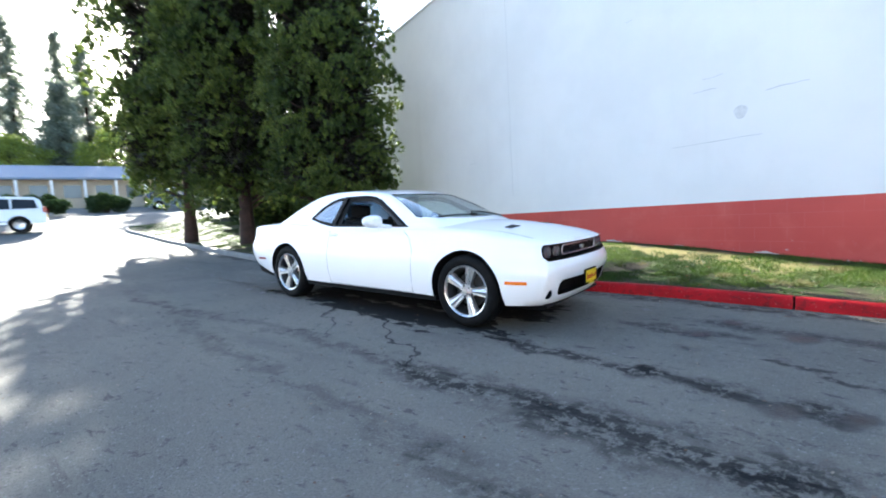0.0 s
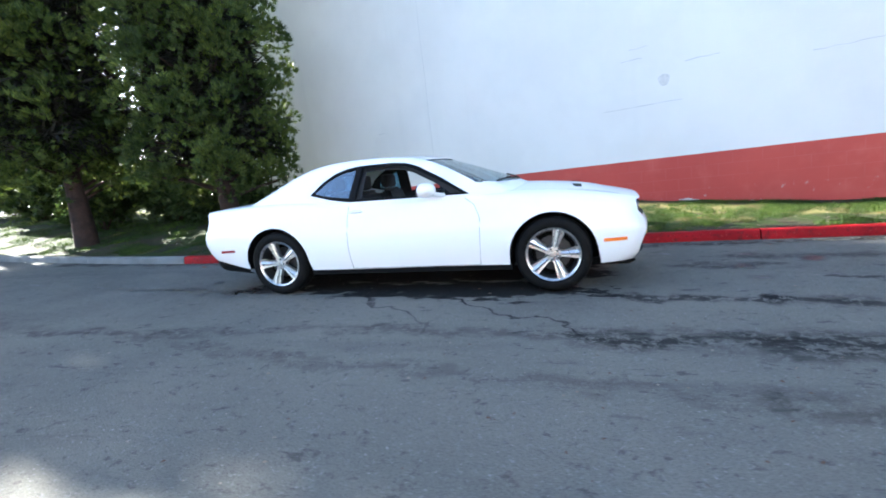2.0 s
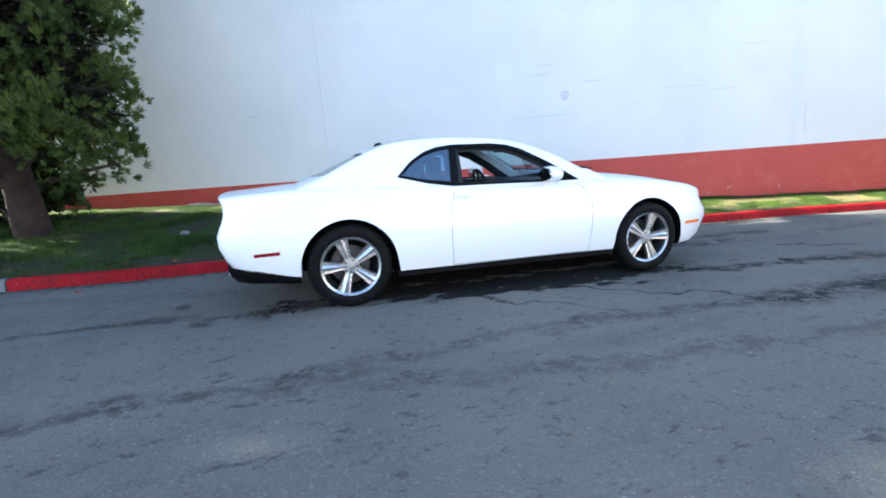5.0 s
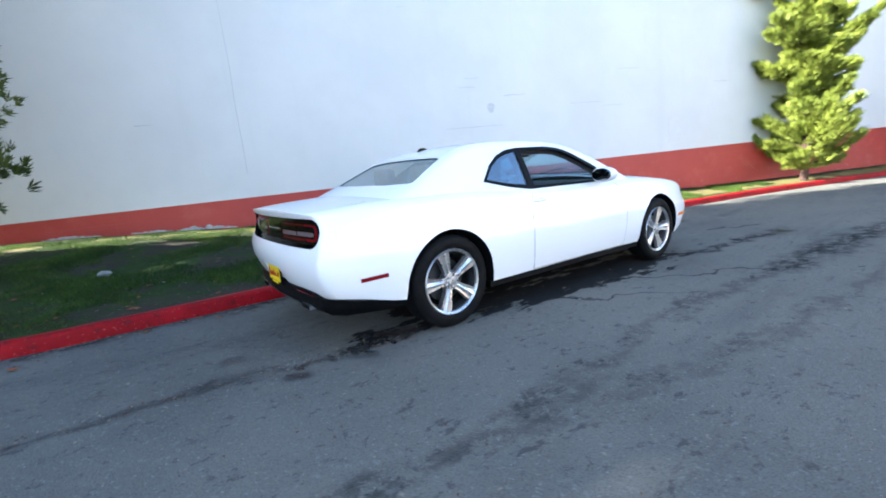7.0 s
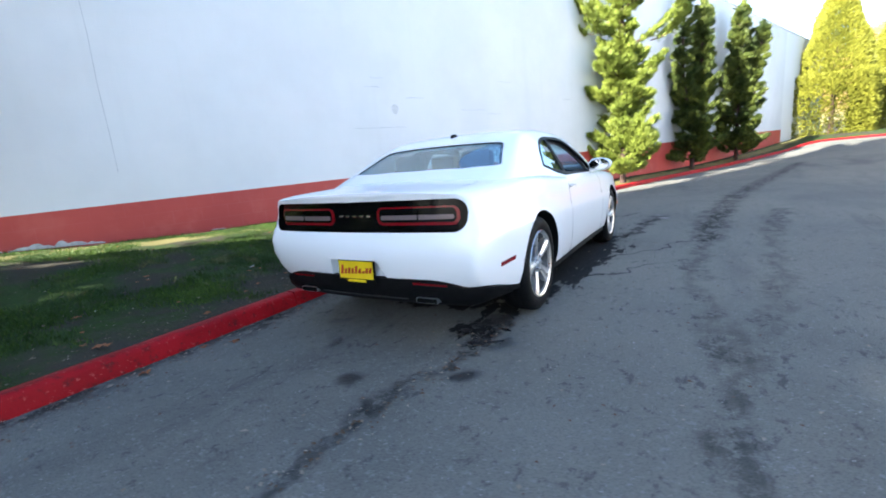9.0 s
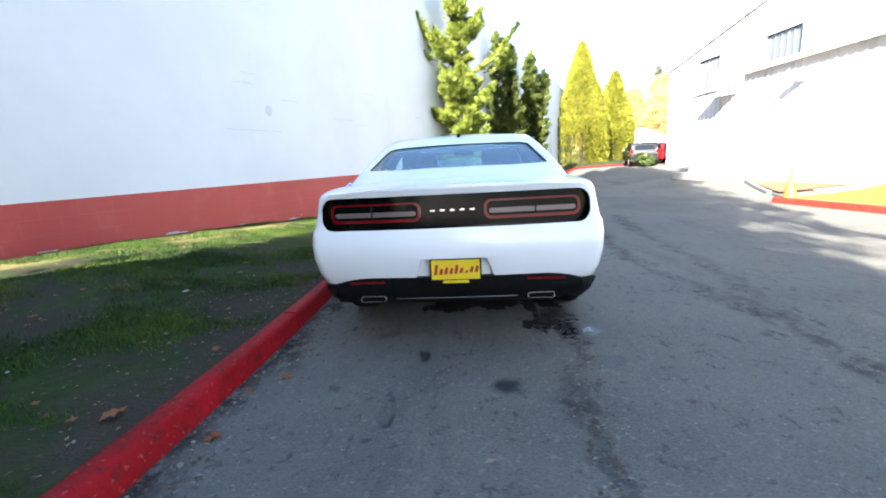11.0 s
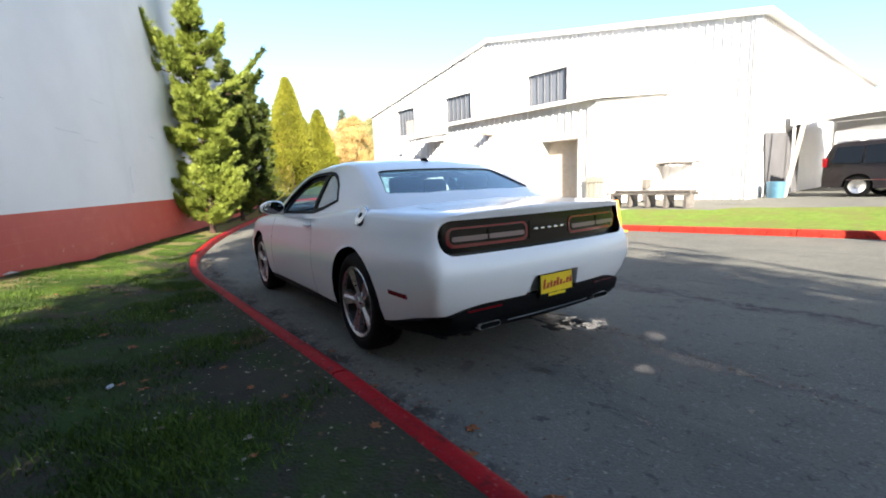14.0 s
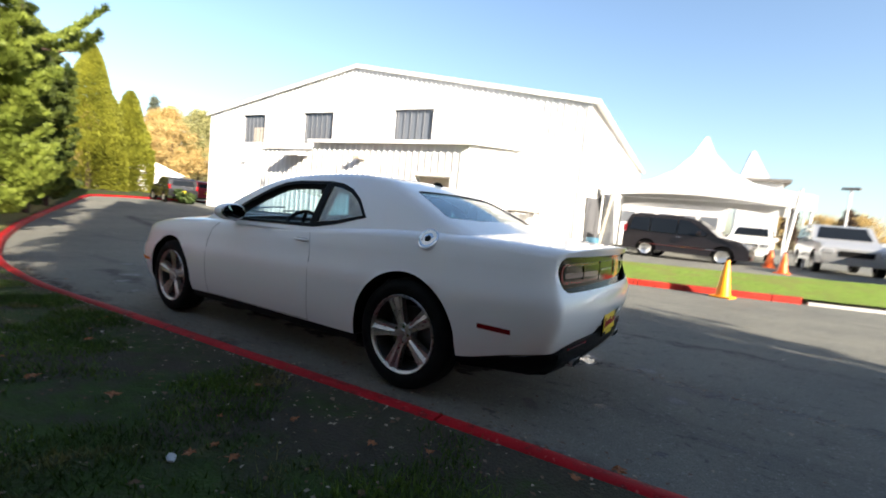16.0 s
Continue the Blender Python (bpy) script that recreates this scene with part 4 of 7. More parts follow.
# wheels
def wheel(x, side, phase):
    def put(bm):
        bmesh.ops.transform(bm, matrix=pose(x, side * 0.788, HUB_Z, 0, 0, 0) @ Matrix.Diagonal((1, side, 1, 1)), verts=bm.verts)
        if side < 0:
            bmesh.ops.reverse_faces(bm, faces=bm.faces)
        return bm

    rim_bm = lathe([(0.232, 0.102), (0.247, 0.112), (0.252, 0.105), (0.247, 0.088), (0.232, 0.080)], 56, "y", closed=True)
    rim = part("wheel", put(rim_bm), ALLOY, car, "polished five-spoke alloy wheel", smooth=True)
    part("barrel", put(lathe([(0.233, 0.085), (0.222, 0.05), (0.215, -0.06), (0.235, -0.10), (0.228, -0.10), (0.205, -0.06), (0.212, 0.04), (0.226, 0.085)], 48, "y", closed=True)), ALLOY_DARK, rim, "shadowed inner rim", smooth=True)
    r, w = TYRE_R, 0.118
    profile = [(0.246, 0.098), (0.262, 0.112), (0.295, w), (r - 0.03, 0.112), (r - 0.008, 0.094), (r, 0.07), (r, 0.045), (r - 0.006, 0.042), (r - 0.006, 0.034), (r, 0.031), (r, 0.004), (r - 0.006, 0.002), (r - 0.006, -0.006), (r, -0.009),
               (r, -0.035), (r - 0.006, -0.037), (r - 0.006, -0.045), (r, -0.048), (r, -0.075), (r - 0.008, -0.094), (0.295, -w), (0.246, -0.098)]
    part("tyre", put(lathe(profile, 64, "y", closed=True)), RUBBER, rim, "black low-profile tyre", smooth=True)
    part("brake_disc", put(lathe([(0.0, 0.0), (0.165, 0.0), (0.165, -0.025), (0.0, -0.025)], 32, "y")), ALLOY_DARK, rim, smooth=True)
    part("backplate", put(lathe([(0.0, -0.03), (0.205, -0.03), (0.205, -0.05), (0.0, -0.05)], 32, "y")), LINER, rim, smooth=True)
    for k in range(5):
        a = radians(phase + 72 * k)
        bm = bmesh.new()
        rows = []
        for rr, half, y in ((0.04, 0.034, 0.076), (0.085, 0.032, 0.083), (0.14, 0.041, 0.090), (0.20, 0.053, 0.096), (0.240, 0.061, 0.099)):
            row = []
            for off, lift in ((-1.0, -0.04), (-0.94, 0.0), (-0.45, -0.002), (0.0, 0.009), (0.45, -0.002), (0.94, 0.0), (1.0, -0.04)):
                row.append(bm.verts.new((rr * math.cos(a) - half * off * math.sin(a), y + lift, rr * math.sin(a) + half * off * math.cos(a))))
            rows.append(row)
        for p, q in zip(rows, rows[1:]):
            for j in range(6):
                bm.faces.new((p[j], p[j + 1], q[j + 1], q[j]))
        bmesh.ops.recalc_face_normals(bm, faces=bm.faces)
        part("spoke", put(bm), ALLOY, rim, smooth=True, angle=8)
    hub_bm = lathe([(0.0, 0.10), (0.028, 0.098), (0.034, 0.090), (0.066, 0.088), (0.070, 0.070), (0.070, 0.02), (0.0, 0.02)], 30, "y")
    hub = part("hub_cap", put(hub_bm), ALLOY, rim, smooth=True)
    for k in range(5):
        a = radians(phase + 36 + 72 * k)
        nut = bmesh.new()
        m = Matrix.Translation((0.052 * math.cos(a), 0.090, 0.052 * math.sin(a))) @ pose(0, 0, 0, 90)
        bmesh.ops.create_cone(nut, cap_ends=True, segments=6, radius1=0.011, radius2=0.009, depth=0.018, matrix=m)
        part("wheel_nut", put(nut), CHROME, hub)


for ax, s, phase in ((0.0, -1, 107), (2.946, -1, 75), (0.0, 1, 72), (2.946, 1, 92)):
    wheel(ax, s, phase)


def tail_face(y, z, out=0.0):
    return -1.03 + end_shift(-1.03, y, z, body_w(-1.03)) - out


def nose_face(y, z, out=0.0):
    return 3.70 + end_shift(3.70, y, z, body_w(3.70)) + out


def side_y(x, z, side, out=0.0):
    x0 = x
    for _ in range(6):
        w = body_w(x0)
        x0 = min(max(x - end_shift(x0, w, z, w), -1.03), 3.70)
    half = half_section(x0)
    return side * (float(np.interp(z, [p[1] for p in half[:11]], [p[0] for p in half[:11]])) + out)


def on_side(pts, side, out, thick=0.02):
    """A thin plate on the flank, from (x, z) points round its edge."""
    bm = bmesh.new()
    a = [bm.verts.new((x, side_y(x, z, side, out), z)) for x, z in pts]
    b = [bm.verts.new((x, side_y(x, z, side, out - thick), z)) for x, z in pts]
    bm.faces.new(a)
    bm.faces.new(b[::-1])
    for i in range(len(a)):
        j = (i + 1) % len(a)
        bm.faces.new((a[j], a[i], b[i], b[j]))
    bmesh.ops.recalc_face_normals(bm, faces=bm.faces)
    return bm


def on_end(pts, face, out, thick=0.02):
    bm = bmesh.new()
    a = [bm.verts.new((face(y, z, out), y, z)) for y, z in pts]
    b = [bm.verts.new((face(y, z, out - thick), y, z)) for y, z in pts]
    bm.faces.new(a)
    bm.faces.new(b[::-1])
    for i in range(len(a)):
        j = (i + 1) % len(a)
        bm.faces.new((a[j], a[i], b[i], b[j]))
    bmesh.ops.recalc_face_normals(bm, faces=bm.faces)
    return bm


def seam(points, side, r=0.003):
    """A dark gap between panels, along (x, z) points on the flank."""
    fine = []
    for (xa, za), (xb, zb) in zip(points, points[1:]):
        fine += [(xa + (xb - xa) * k / 4, za + (zb - za) * k / 4) for k in range(4)]
    points = fine + [points[-1]]
    return part("panel_gap", tube([(x, side_y(x, z, side, -0.0015), z) for x, z in points], r, 5), SEAM, car)


for s in (1, -1):
    # black sill, door, marker lamps
    sill = prism([(0.40, 0.215), (2.56, 0.215), (2.56, 0.265), (0.40, 0.265)], "y", *sorted((s * 0.78, s * 0.868)))
    part("side_sill", sill, BLACK, car, "black sill")
    seam([(0.935, 0.96), (0.90, 0.80), (0.885, 0.62), (0.885, 0.45), (0.90, 0.27)], s)
    seam([(2.12, 0.945), (2.24, 0.86), (2.285, 0.74), (2.28, 0.55), (2.265, 0.275)], s)
    seam([(0.90, 0.275), (1.6, 0.272), (2.265, 0.275)], s)
    hx, hz = 0.925, 0.864
    handle = tube([(hx, side_y(hx, hz, s, 0.004), hz), (hx + 0.02, side_y(hx + 0.02, hz, s, 0.020), hz + 0.001), (hx + 0.13, side_y(hx + 0.13, hz, s, 0.020), hz + 0.002), (hx + 0.15, side_y(hx + 0.15, hz, s, 0.004), hz + 0.002)], 0.010, 8)
    part("door_handle", handle, PAINT, car, "white door handle", smooth=True)
    part("handle_recess", on_side([(hx + 0.015, hz - 0.013), (hx + 0.135, hz - 0.011), (hx + 0.135, hz + 0.014), (hx + 0.015, hz + 0.012)], s, 0.0025, 0.01), SEAM, car)
    part("side_marker", on_side([(-0.775, 0.494), (-0.555, 0.500), (-0.555, 0.527), (-0.775, 0.521)], s, 0.006), LAMP_RED, car, "red side marker lamp")
    part("side_marker", on_side([(3.39, 0.455), (3.49, 0.457), (3.585, 0.459), (3.585, 0.487), (3.49, 0.485), (3.39, 0.483)], s, 0.008, 0.03), LAMP_ORANGE, car, "orange side marker lamp")
    # door mirror: a rounded housing, flat at the back with the glass set in
    shell = bmesh.new()
    bmesh.ops.create_icosphere(shell, subdivisions=4, radius=1.0)
    for v in shell.verts:
        x, y, z = v.co
        v.co = Vector((max(0.10 * x, -0.045 - 0.012 * (1 - y * y - z * z if y * y + z * z < 1 else 0)), 0.118 * math.copysign(abs(y) ** 0.85, y), 0.070 * math.copysign(abs(z) ** 0.85, z) * (1 - 0.12 * y * s)))
    bmesh.ops.transform(shell, matrix=Matrix.Translation((1.80, s * 0.985, 1.03)), verts=shell.verts)
    mirror = part("door_mirror", shell, PAINT, car, "white door mirror", smooth=True)
    glass = lathe([(0.0, -0.066), (0.80, -0.064), (0.86, -0.058), (0.86, -0.05), (0.0, -0.05)], 32, "x")
    bmesh.ops.transform(glass, matrix=Matrix.Translation((1.80, s * 0.985, 1.03)) @ Matrix.Diagonal((1, 0.118, 0.070, 1)), verts=glass.verts)
    part("mirror_glass", glass, MIRROR, mirror, smooth=True)
    part("mirror_arm", tube([(1.94, s * 0.84, 0.965), (1.91, s * 0.90, 0.975), (1.85, s * 0.955, 0.995)], 0.022, 8), PAINT, mirror, smooth=True)
    # hood scoop
    hx = []
    for x, y in ((3.14, 0.30), (3.16, 0.49), (3.23, 0.49), (3.235, 0.30)):
        w0 = body_w(x) - 0.10
        hx.append((x, s * y, body_s(x) + (body_t(x) - body_s(x)) * (1 - (y / w0) ** 2)))
    bm = bmesh.new()
    top = [bm.verts.new((x, y, z + 0.004)) for x, y, z in hx]
    low = [bm.verts.new((x, y, z - 0.02)) for x, y, z in hx]
    bm.faces.new(top)
    for i in range(4):
        bm.faces.new((top[i], top[(i + 1) % 4], low[(i + 1) % 4], low[i]))
    bmesh.ops.recalc_face_normals(bm, faces=bm.faces)
    part("hood_scoop", bm, BLACK, car, "black hood scoop slot")
    # headlamps
    for y, r in ((0.665, 0.050), (0.525, 0.044)):
        x0 = nose_face(s * y, 0.73) - 0.055
        ring = lathe([(r, 0.0), (r + 0.008, 0.004), (r + 0.008, 0.03), (r - 0.004, 0.032), (r - 0.006, 0.0)], 28, "x", closed=True)
        bmesh.ops.transform(ring, matrix=Matrix.Translation((x0, s * y, 0.73)), verts=ring.verts)
        lamp = part("headlight", ring, LAMP_SMOKE, car, "round headlight", smooth=True)
        lens = lathe([(r - 0.006, 0.01), (r * 0.7, 0.026), (r * 0.3, 0.034), (0.0, 0.036)], 28, "x")
        bmesh.ops.transform(lens, matrix=Matrix.Translation((x0, s * y, 0.73)), verts=lens.verts)
        part("lens", lens, LAMP_SMOKE, lamp, smooth=True)
    fog = lathe([(0.0, 0.012), (0.042, 0.008), (0.05, 0.0), (0.05, -0.03)], 24, "x")
    fx, fy = nose_face(s * 0.72, 0.37) - 0.012, s * 0.72
    bmesh.ops.transform(fog, matrix=Matrix.Translation((fx, fy, 0.37)) @ pose(0, 0, 0, 0, 0, s * 34), verts=fog.verts)
    part("fog_light", fog, BLACK_GLOSS, car, "round fog light", smooth=True)
    # tail lamp: red ring round a clear bar
    y0, y1 = sorted((s * 0.182, s * 0.735))
    lamp_t = part("tail_light", panel_slab(y0, y1, 0.778, 0.890, 0.040, 0.006, None), TAIL_RED, car, "red ring tail light")
    part("tail_light_inner", panel_slab(y0 + 0.018, y1 - 0.018, 0.796, 0.880, 0.030, 0.009, None), BLACK_GLOSS, lamp_t)
    part("reverse_light", panel_slab(y0 + 0.03, y1 - 0.03, 0.812, 0.840, 0.012, 0.012, None), LAMP_BAR, lamp_t)
    xm = panel_x(s * 0.475)
    part("lamp_divider", box(xm - 0.016, xm, s * 0.475 - 0.004, s * 0.475 + 0.004, 0.80, 0.876), BLACK_GLOSS, lamp_t)
    part("bumper_reflector", on_end([(s * 0.42, 0.418), (s * 0.64, 0.410), (s * 0.64, 0.424), (s * 0.42, 0.432)], tail_face, 0.032), LAMP_RED, car, "red bumper reflector")
    # exhaust tip
    pts = rounded(-0.078, 0.078, -0.017, 0.017, 0.014)
    bm = prism(pts, "x", -1.062, -0.85)
    inner = prism([(y * 0.95, z * 0.84) for y, z in pts], "x", -1.064, -1.03)
    bmesh.ops.transform(bm, matrix=Matrix.Translation((0, s * 0.50, 0.318)), verts=bm.verts)
    bmesh.ops.transform(inner, matrix=Matrix.Translation((0, s * 0.50, 0.318)), verts=inner.verts)
    ex = part("exhaust_tip", bm, ALLOY, car, "chrome exhaust tip", smooth=True, angle=50)
    part("exhaust_bore", inner, LINER, ex)

# grille bars and badge frame
frame_bar = bmesh.new()
ring = rounded(-0.43, 0.43, 0.690, 0.772, 0.03)
tube([(nose_face(y, z) - 0.035, y, z) for y, z in ring + ring[:1]], 0.007, 6, frame_bar)
part("grille_trim", frame_bar, LAMP_CLEAR, car, "bright grille outline", smooth=True)
for k in range(7):
    z = 0.682 + 0.016 * k
    part("grille_slat", tube([(nose_face(y, z) - 0.05, y, z) for y in np.linspace(-0.70, 0.70, 9)], 0.004, 5), BLACK, car)
part("grille_badge", on_end(rounded(-0.03, 0.03, 0.71, 0.75, 0.012), nose_face, -0.02), LAMP_CLEAR, car)
for k in range(4):
    z = 0.36 + 0.032 * k
    part("intake_slat", tube([(nose_face(y, z) - 0.035, y, z) for y in np.linspace(-0.56, 0.56, 7)], 0.005, 5), BLACK, car)
splitter = prism([(3.25, 0.19), (3.62, 0.195), (3.68, 0.225), (3.66, 0.262), (3.30, 0.26)], "y", -0.66, 0.66)
part("front_splitter", splitter, BLACK, car, "black lower lip", smooth=True)
# tail panel centre, spoiler lip, valance
part("tail_panel_centre", panel_slab(-0.165, 0.165, 0.778, 0.892, 0.012, 0.006, None), BLACK_GLOSS, car)
for k in range(5):
    y = 0.115 - 0.0575 * k
    part("badge_bar", box(panel_x(y) - 0.012, panel_x(y), y - 0.015, y + 0.015, 0.832, 0.844, 0.002), CHROME, car)
val = bmesh.new()
cols = []
for y in np.linspace(-0.74, 0.74, 23):
    e = 1 - abs(y) / 0.80
    zt = 0.448 - 0.045 * max((abs(y) - 0.5) / 0.24, 0.0) ** 2
    col = []
    for z, o in ((zt + 0.004, -0.03), (zt, 0.012), (0.385, 0.012), (0.33, -0.005), (0.28, -0.06), (0.25, -0.2)):
        col.append(val.verts.new((tail_face(y, max(z, 0.44), o), y, z)))
    cols.append(col)
for y_end, col in ((-0.83, 0), (0.83, -1)):
    src = cols[col]
    s = 1 if y_end > 0 else -1
    new_col = [val.verts.new((-0.40, s * 0.875 if j < 3 else s * 0.82, 0.295 if j < 2 else (0.27 if j < 3 else 0.245 if j < 4 else 0.235))) for j in range(6)]
    mid = [val.verts.new((-0.86, s * (0.85, 0.858, 0.845, 0.82, 0.76, 0.70)[j], (0.385, 0.38, 0.35, 0.30, 0.265, 0.245)[j])) for j in range(6)]
    if s > 0:
        cols += [mid, new_col]
    else:
        cols = [new_col, mid] + cols
for a, b in zip(cols, cols[1:]):
    for j in range(5):
        val.faces.new((a[j], a[j + 1], b[j + 1], b[j]))
bmesh.ops.recalc_face_normals(val, faces=val.faces)
part("rear_valance", val, BLACK, car, "black lower bumper", smooth=True)
part("diffuser_strip", tube([(tail_face(y, 0.44, -0.01), y, 0.318) for y in np.linspace(-0.36, 0.36, 7)], 0.005, 5), ALLOY_DARK, car)
seam_pts = [(x, 0.665, body_s(x) + (body_t(x) - body_s(x)) * (1 - (0.665 / (body_w(x) - 0.1)) ** 2) + 0.0) for x in np.linspace(-0.95, -0.55, 6)]
for s in (1, -1):
    part("panel_gap", tube([(x, s * y, z) for x, y, z in seam_pts], 0.0018, 5), SEAM, car)
    hood = [(x, s * (0.70 - 0.03 * (x - 2.4)), 0) for x in np.linspace(2.45, 3.55, 9)]
    part("panel_gap", tube([(x, y, body_s(x) + (body_t(x) - body_s(x)) * (1 - (abs(y) / (body_w(x) - 0.1)) ** 2) - 0.001) for x, y, _ in hood], 0.0014, 5), SEAM, car)
# number plates of the dealer: yellow cards with plain red bars
for face, zc, yc, sgn in ((tail_face, 0.492, -0.006, -1), (nose_face, 0.445, -0.02, 1)):
    x = face(yc, 0.62 if sgn < 0 else 0.5) + sgn * 0.004
    if sgn < 0:
        x = -1.105
    fr = part("number_plate", box(min(x, x + sgn * 0.014), max(x, x + sgn * 0.014), yc - 0.150, yc + 0.150, zc - 0.078, zc + 0.076, 0.004), BLACK, car, "yellow dealer plate in a black frame")
    x2 = x + sgn * 0.015
    part("plate_card", box(min(x2, x2 + sgn * 0.004), max(x2, x2 + sgn * 0.004), yc - 0.140, yc + 0.140, zc - 0.052, zc + 0.062), PLATE, fr)
    part("plate_strip", box(min(x2, x2 + sgn * 0.003), max(x2, x2 + sgn * 0.003), yc - 0.075, yc + 0.075, zc - 0.074, zc - 0.058), PLATE, fr)
    bar = bmesh.new()
    for k in range(9):
        yy = yc - sgn * (0.118 - 0.0295 * k)
        lo, hi = zc - 0.024 + 0.0016 * k, zc - 0.024 + 0.0016 * k + (0.060, 0.034, 0.040, 0.034, 0.050, 0.032, 0.014, 0.034, 0.036)[k]
        prism([(yy - sgn * -0.010, lo), (yy - sgn * 0.008, lo), (yy - sgn * -0.002, hi), (yy - sgn * -0.018, hi)], "x", min(x2 + sgn * 0.004, x2 + sgn * 0.007), max(x2 + sgn * 0.004, x2 + sgn * 0.007), bar)
    part("plate_mark", bar, PLATE_RED, fr, "red bar")
# fuel cap, antenna, wipers
fuel = lathe([(0.0, 0.004), (0.03, 0.006), (0.042, 0.002), (0.060, 0.007), (0.070, 0.003), (0.072, -0.03)], 36, "y")
bmesh.ops.transform(fuel, matrix=Matrix.Translation((-0.148, 0.872, 0.962)) @ pose(0, 0, 0, 33, 0, 0), verts=fuel.verts)
cap = part("fuel_cap", fuel, CHROME, car, "round chrome fuel cap", smooth=True)
hole = lathe([(0.0, 0.009), (0.020, 0.009), (0.022, 0.004)], 20, "y")
bmesh.ops.transform(hole, matrix=Matrix.Translation((-0.148, 0.872, 0.962)) @ pose(0, 0, 0, 33, 0, 0), verts=hole.verts)
part("fuel_cap_centre", hole, BLACK, cap)
fin = prism([(0.36, 1.355), (0.46, 1.37), (0.45, 1.388), (0.42, 1.395), (0.385, 1.388)], "y", -0.016, 0.016)
bmesh.ops.bevel(fin, geom=list(fin.edges), offset=0.006, segments=2, affect="EDGES")
part("antenna", fin, BLACK, car, "black roof antenna", smooth=True)


def screen_z(x, y):
    """The height of the windscreen over the plan."""
    x0 = x
    for _ in range(8):
        yc = roof_section(x0)[5][0]
        x0 = x - roof_bow(x0) * (1 - min(abs(y) / yc, 1.0) ** 2)
    return roof_t(x0)


for y0 in (0.52, -0.08):
    blade = [(2.56 - 0.10 * k / 5 - 0.03 * abs(y0 - 0.55 * k / 5), y0 - 0.55 * k / 5) for k in range(6)]
    part("wiper", tube([(x, y, screen_z(x, y) + 0.006) for x, y in blade], 0.009, 6), BLACK, car)
part("underbody", box(0.42, 2.54, -0.70, 0.70, 0.19, 0.30), LINER, car)

# the tail is a little shorter than first drawn
for ob in car.children_recursive:
    if ob.type == "MESH":
        for v in ob.data.vertices:
            if v.co.x < -0.45:
                v.co.x = -0.45 + 0.885 * (v.co.x + 0.45)


# ---- trees ----
def sprays(points, normals, length, width, per, rs, droop=0.25, spread_by=0.75, loose=0.25, fan=0.0):
    """Small leaf blades round points: arrays of verts and quads. fan: blades in flat fans of three, that many radians apart."""
    p = np.repeat(np.asarray(points, float), per, 0)
    n = np.repeat(np.asarray(normals, float), per, 0)
    m = len(p)
    d = n * 0.7 + rs.normal(0, spread_by, (m, 3)) * 0.7
    d[:, 2] -= droop
    d /= np.linalg.norm(d, axis=1, keepdims=True) + 1e-9
    s = np.cross(d, rs.normal(0, 1, (m, 3)))
    s /= np.linalg.norm(s, axis=1, keepdims=True) + 1e-9
    L = (length * rs.uniform(0.6, 1.3, (m, 1)))
    W = (width * rs.uniform(0.7, 1.3, (m, 1)))
    base = p + rs.normal(0, length * loose, (m, 3))
    blades = []
    for turn, much in ((0.0, 1.0), (fan, 0.8), (-fan, 0.8)) if fan else ((0.0, 1.0),):
        e, side = d * math.cos(turn) + s * math.sin(turn), s * math.cos(turn) - d * math.sin(turn)
        blades.append(np.stack([base, base + e * L * much * 0.5 + side * W, base + e * L * much, base + e * L * much * 0.5 - side * W], 1).reshape(-1, 3))
    v = np.concatenate(blades)
    return v, np.arange(len(v)).reshape(-1, 4)


def lumps_cloud(lumps, per_lump, rs, inner=0.25):
    """Points and outward directions on many flattened balls: rows of x, y, z, radius, flatness."""
    pts, nrm = [], []
    for x, y, z, r, flat in lumps:
        k = max(int(per_lump * r * r), 8)
        d = rs.normal(0, 1, (k, 3))
        d /= np.linalg.norm(d, axis=1, keepdims=True)
        d[:, 2] = np.where(rs.rand(k) < 0.6, np.abs(d[:, 2]), d[:, 2])
        rad = r * (1 - inner * rs.rand(k, 1) ** 3)
        pts.append(np.array([x, y, z]) + d * rad * np.array([1, 1, flat]))
        nrm.append(d)
    return np.concatenate(pts), np.concatenate(nrm)


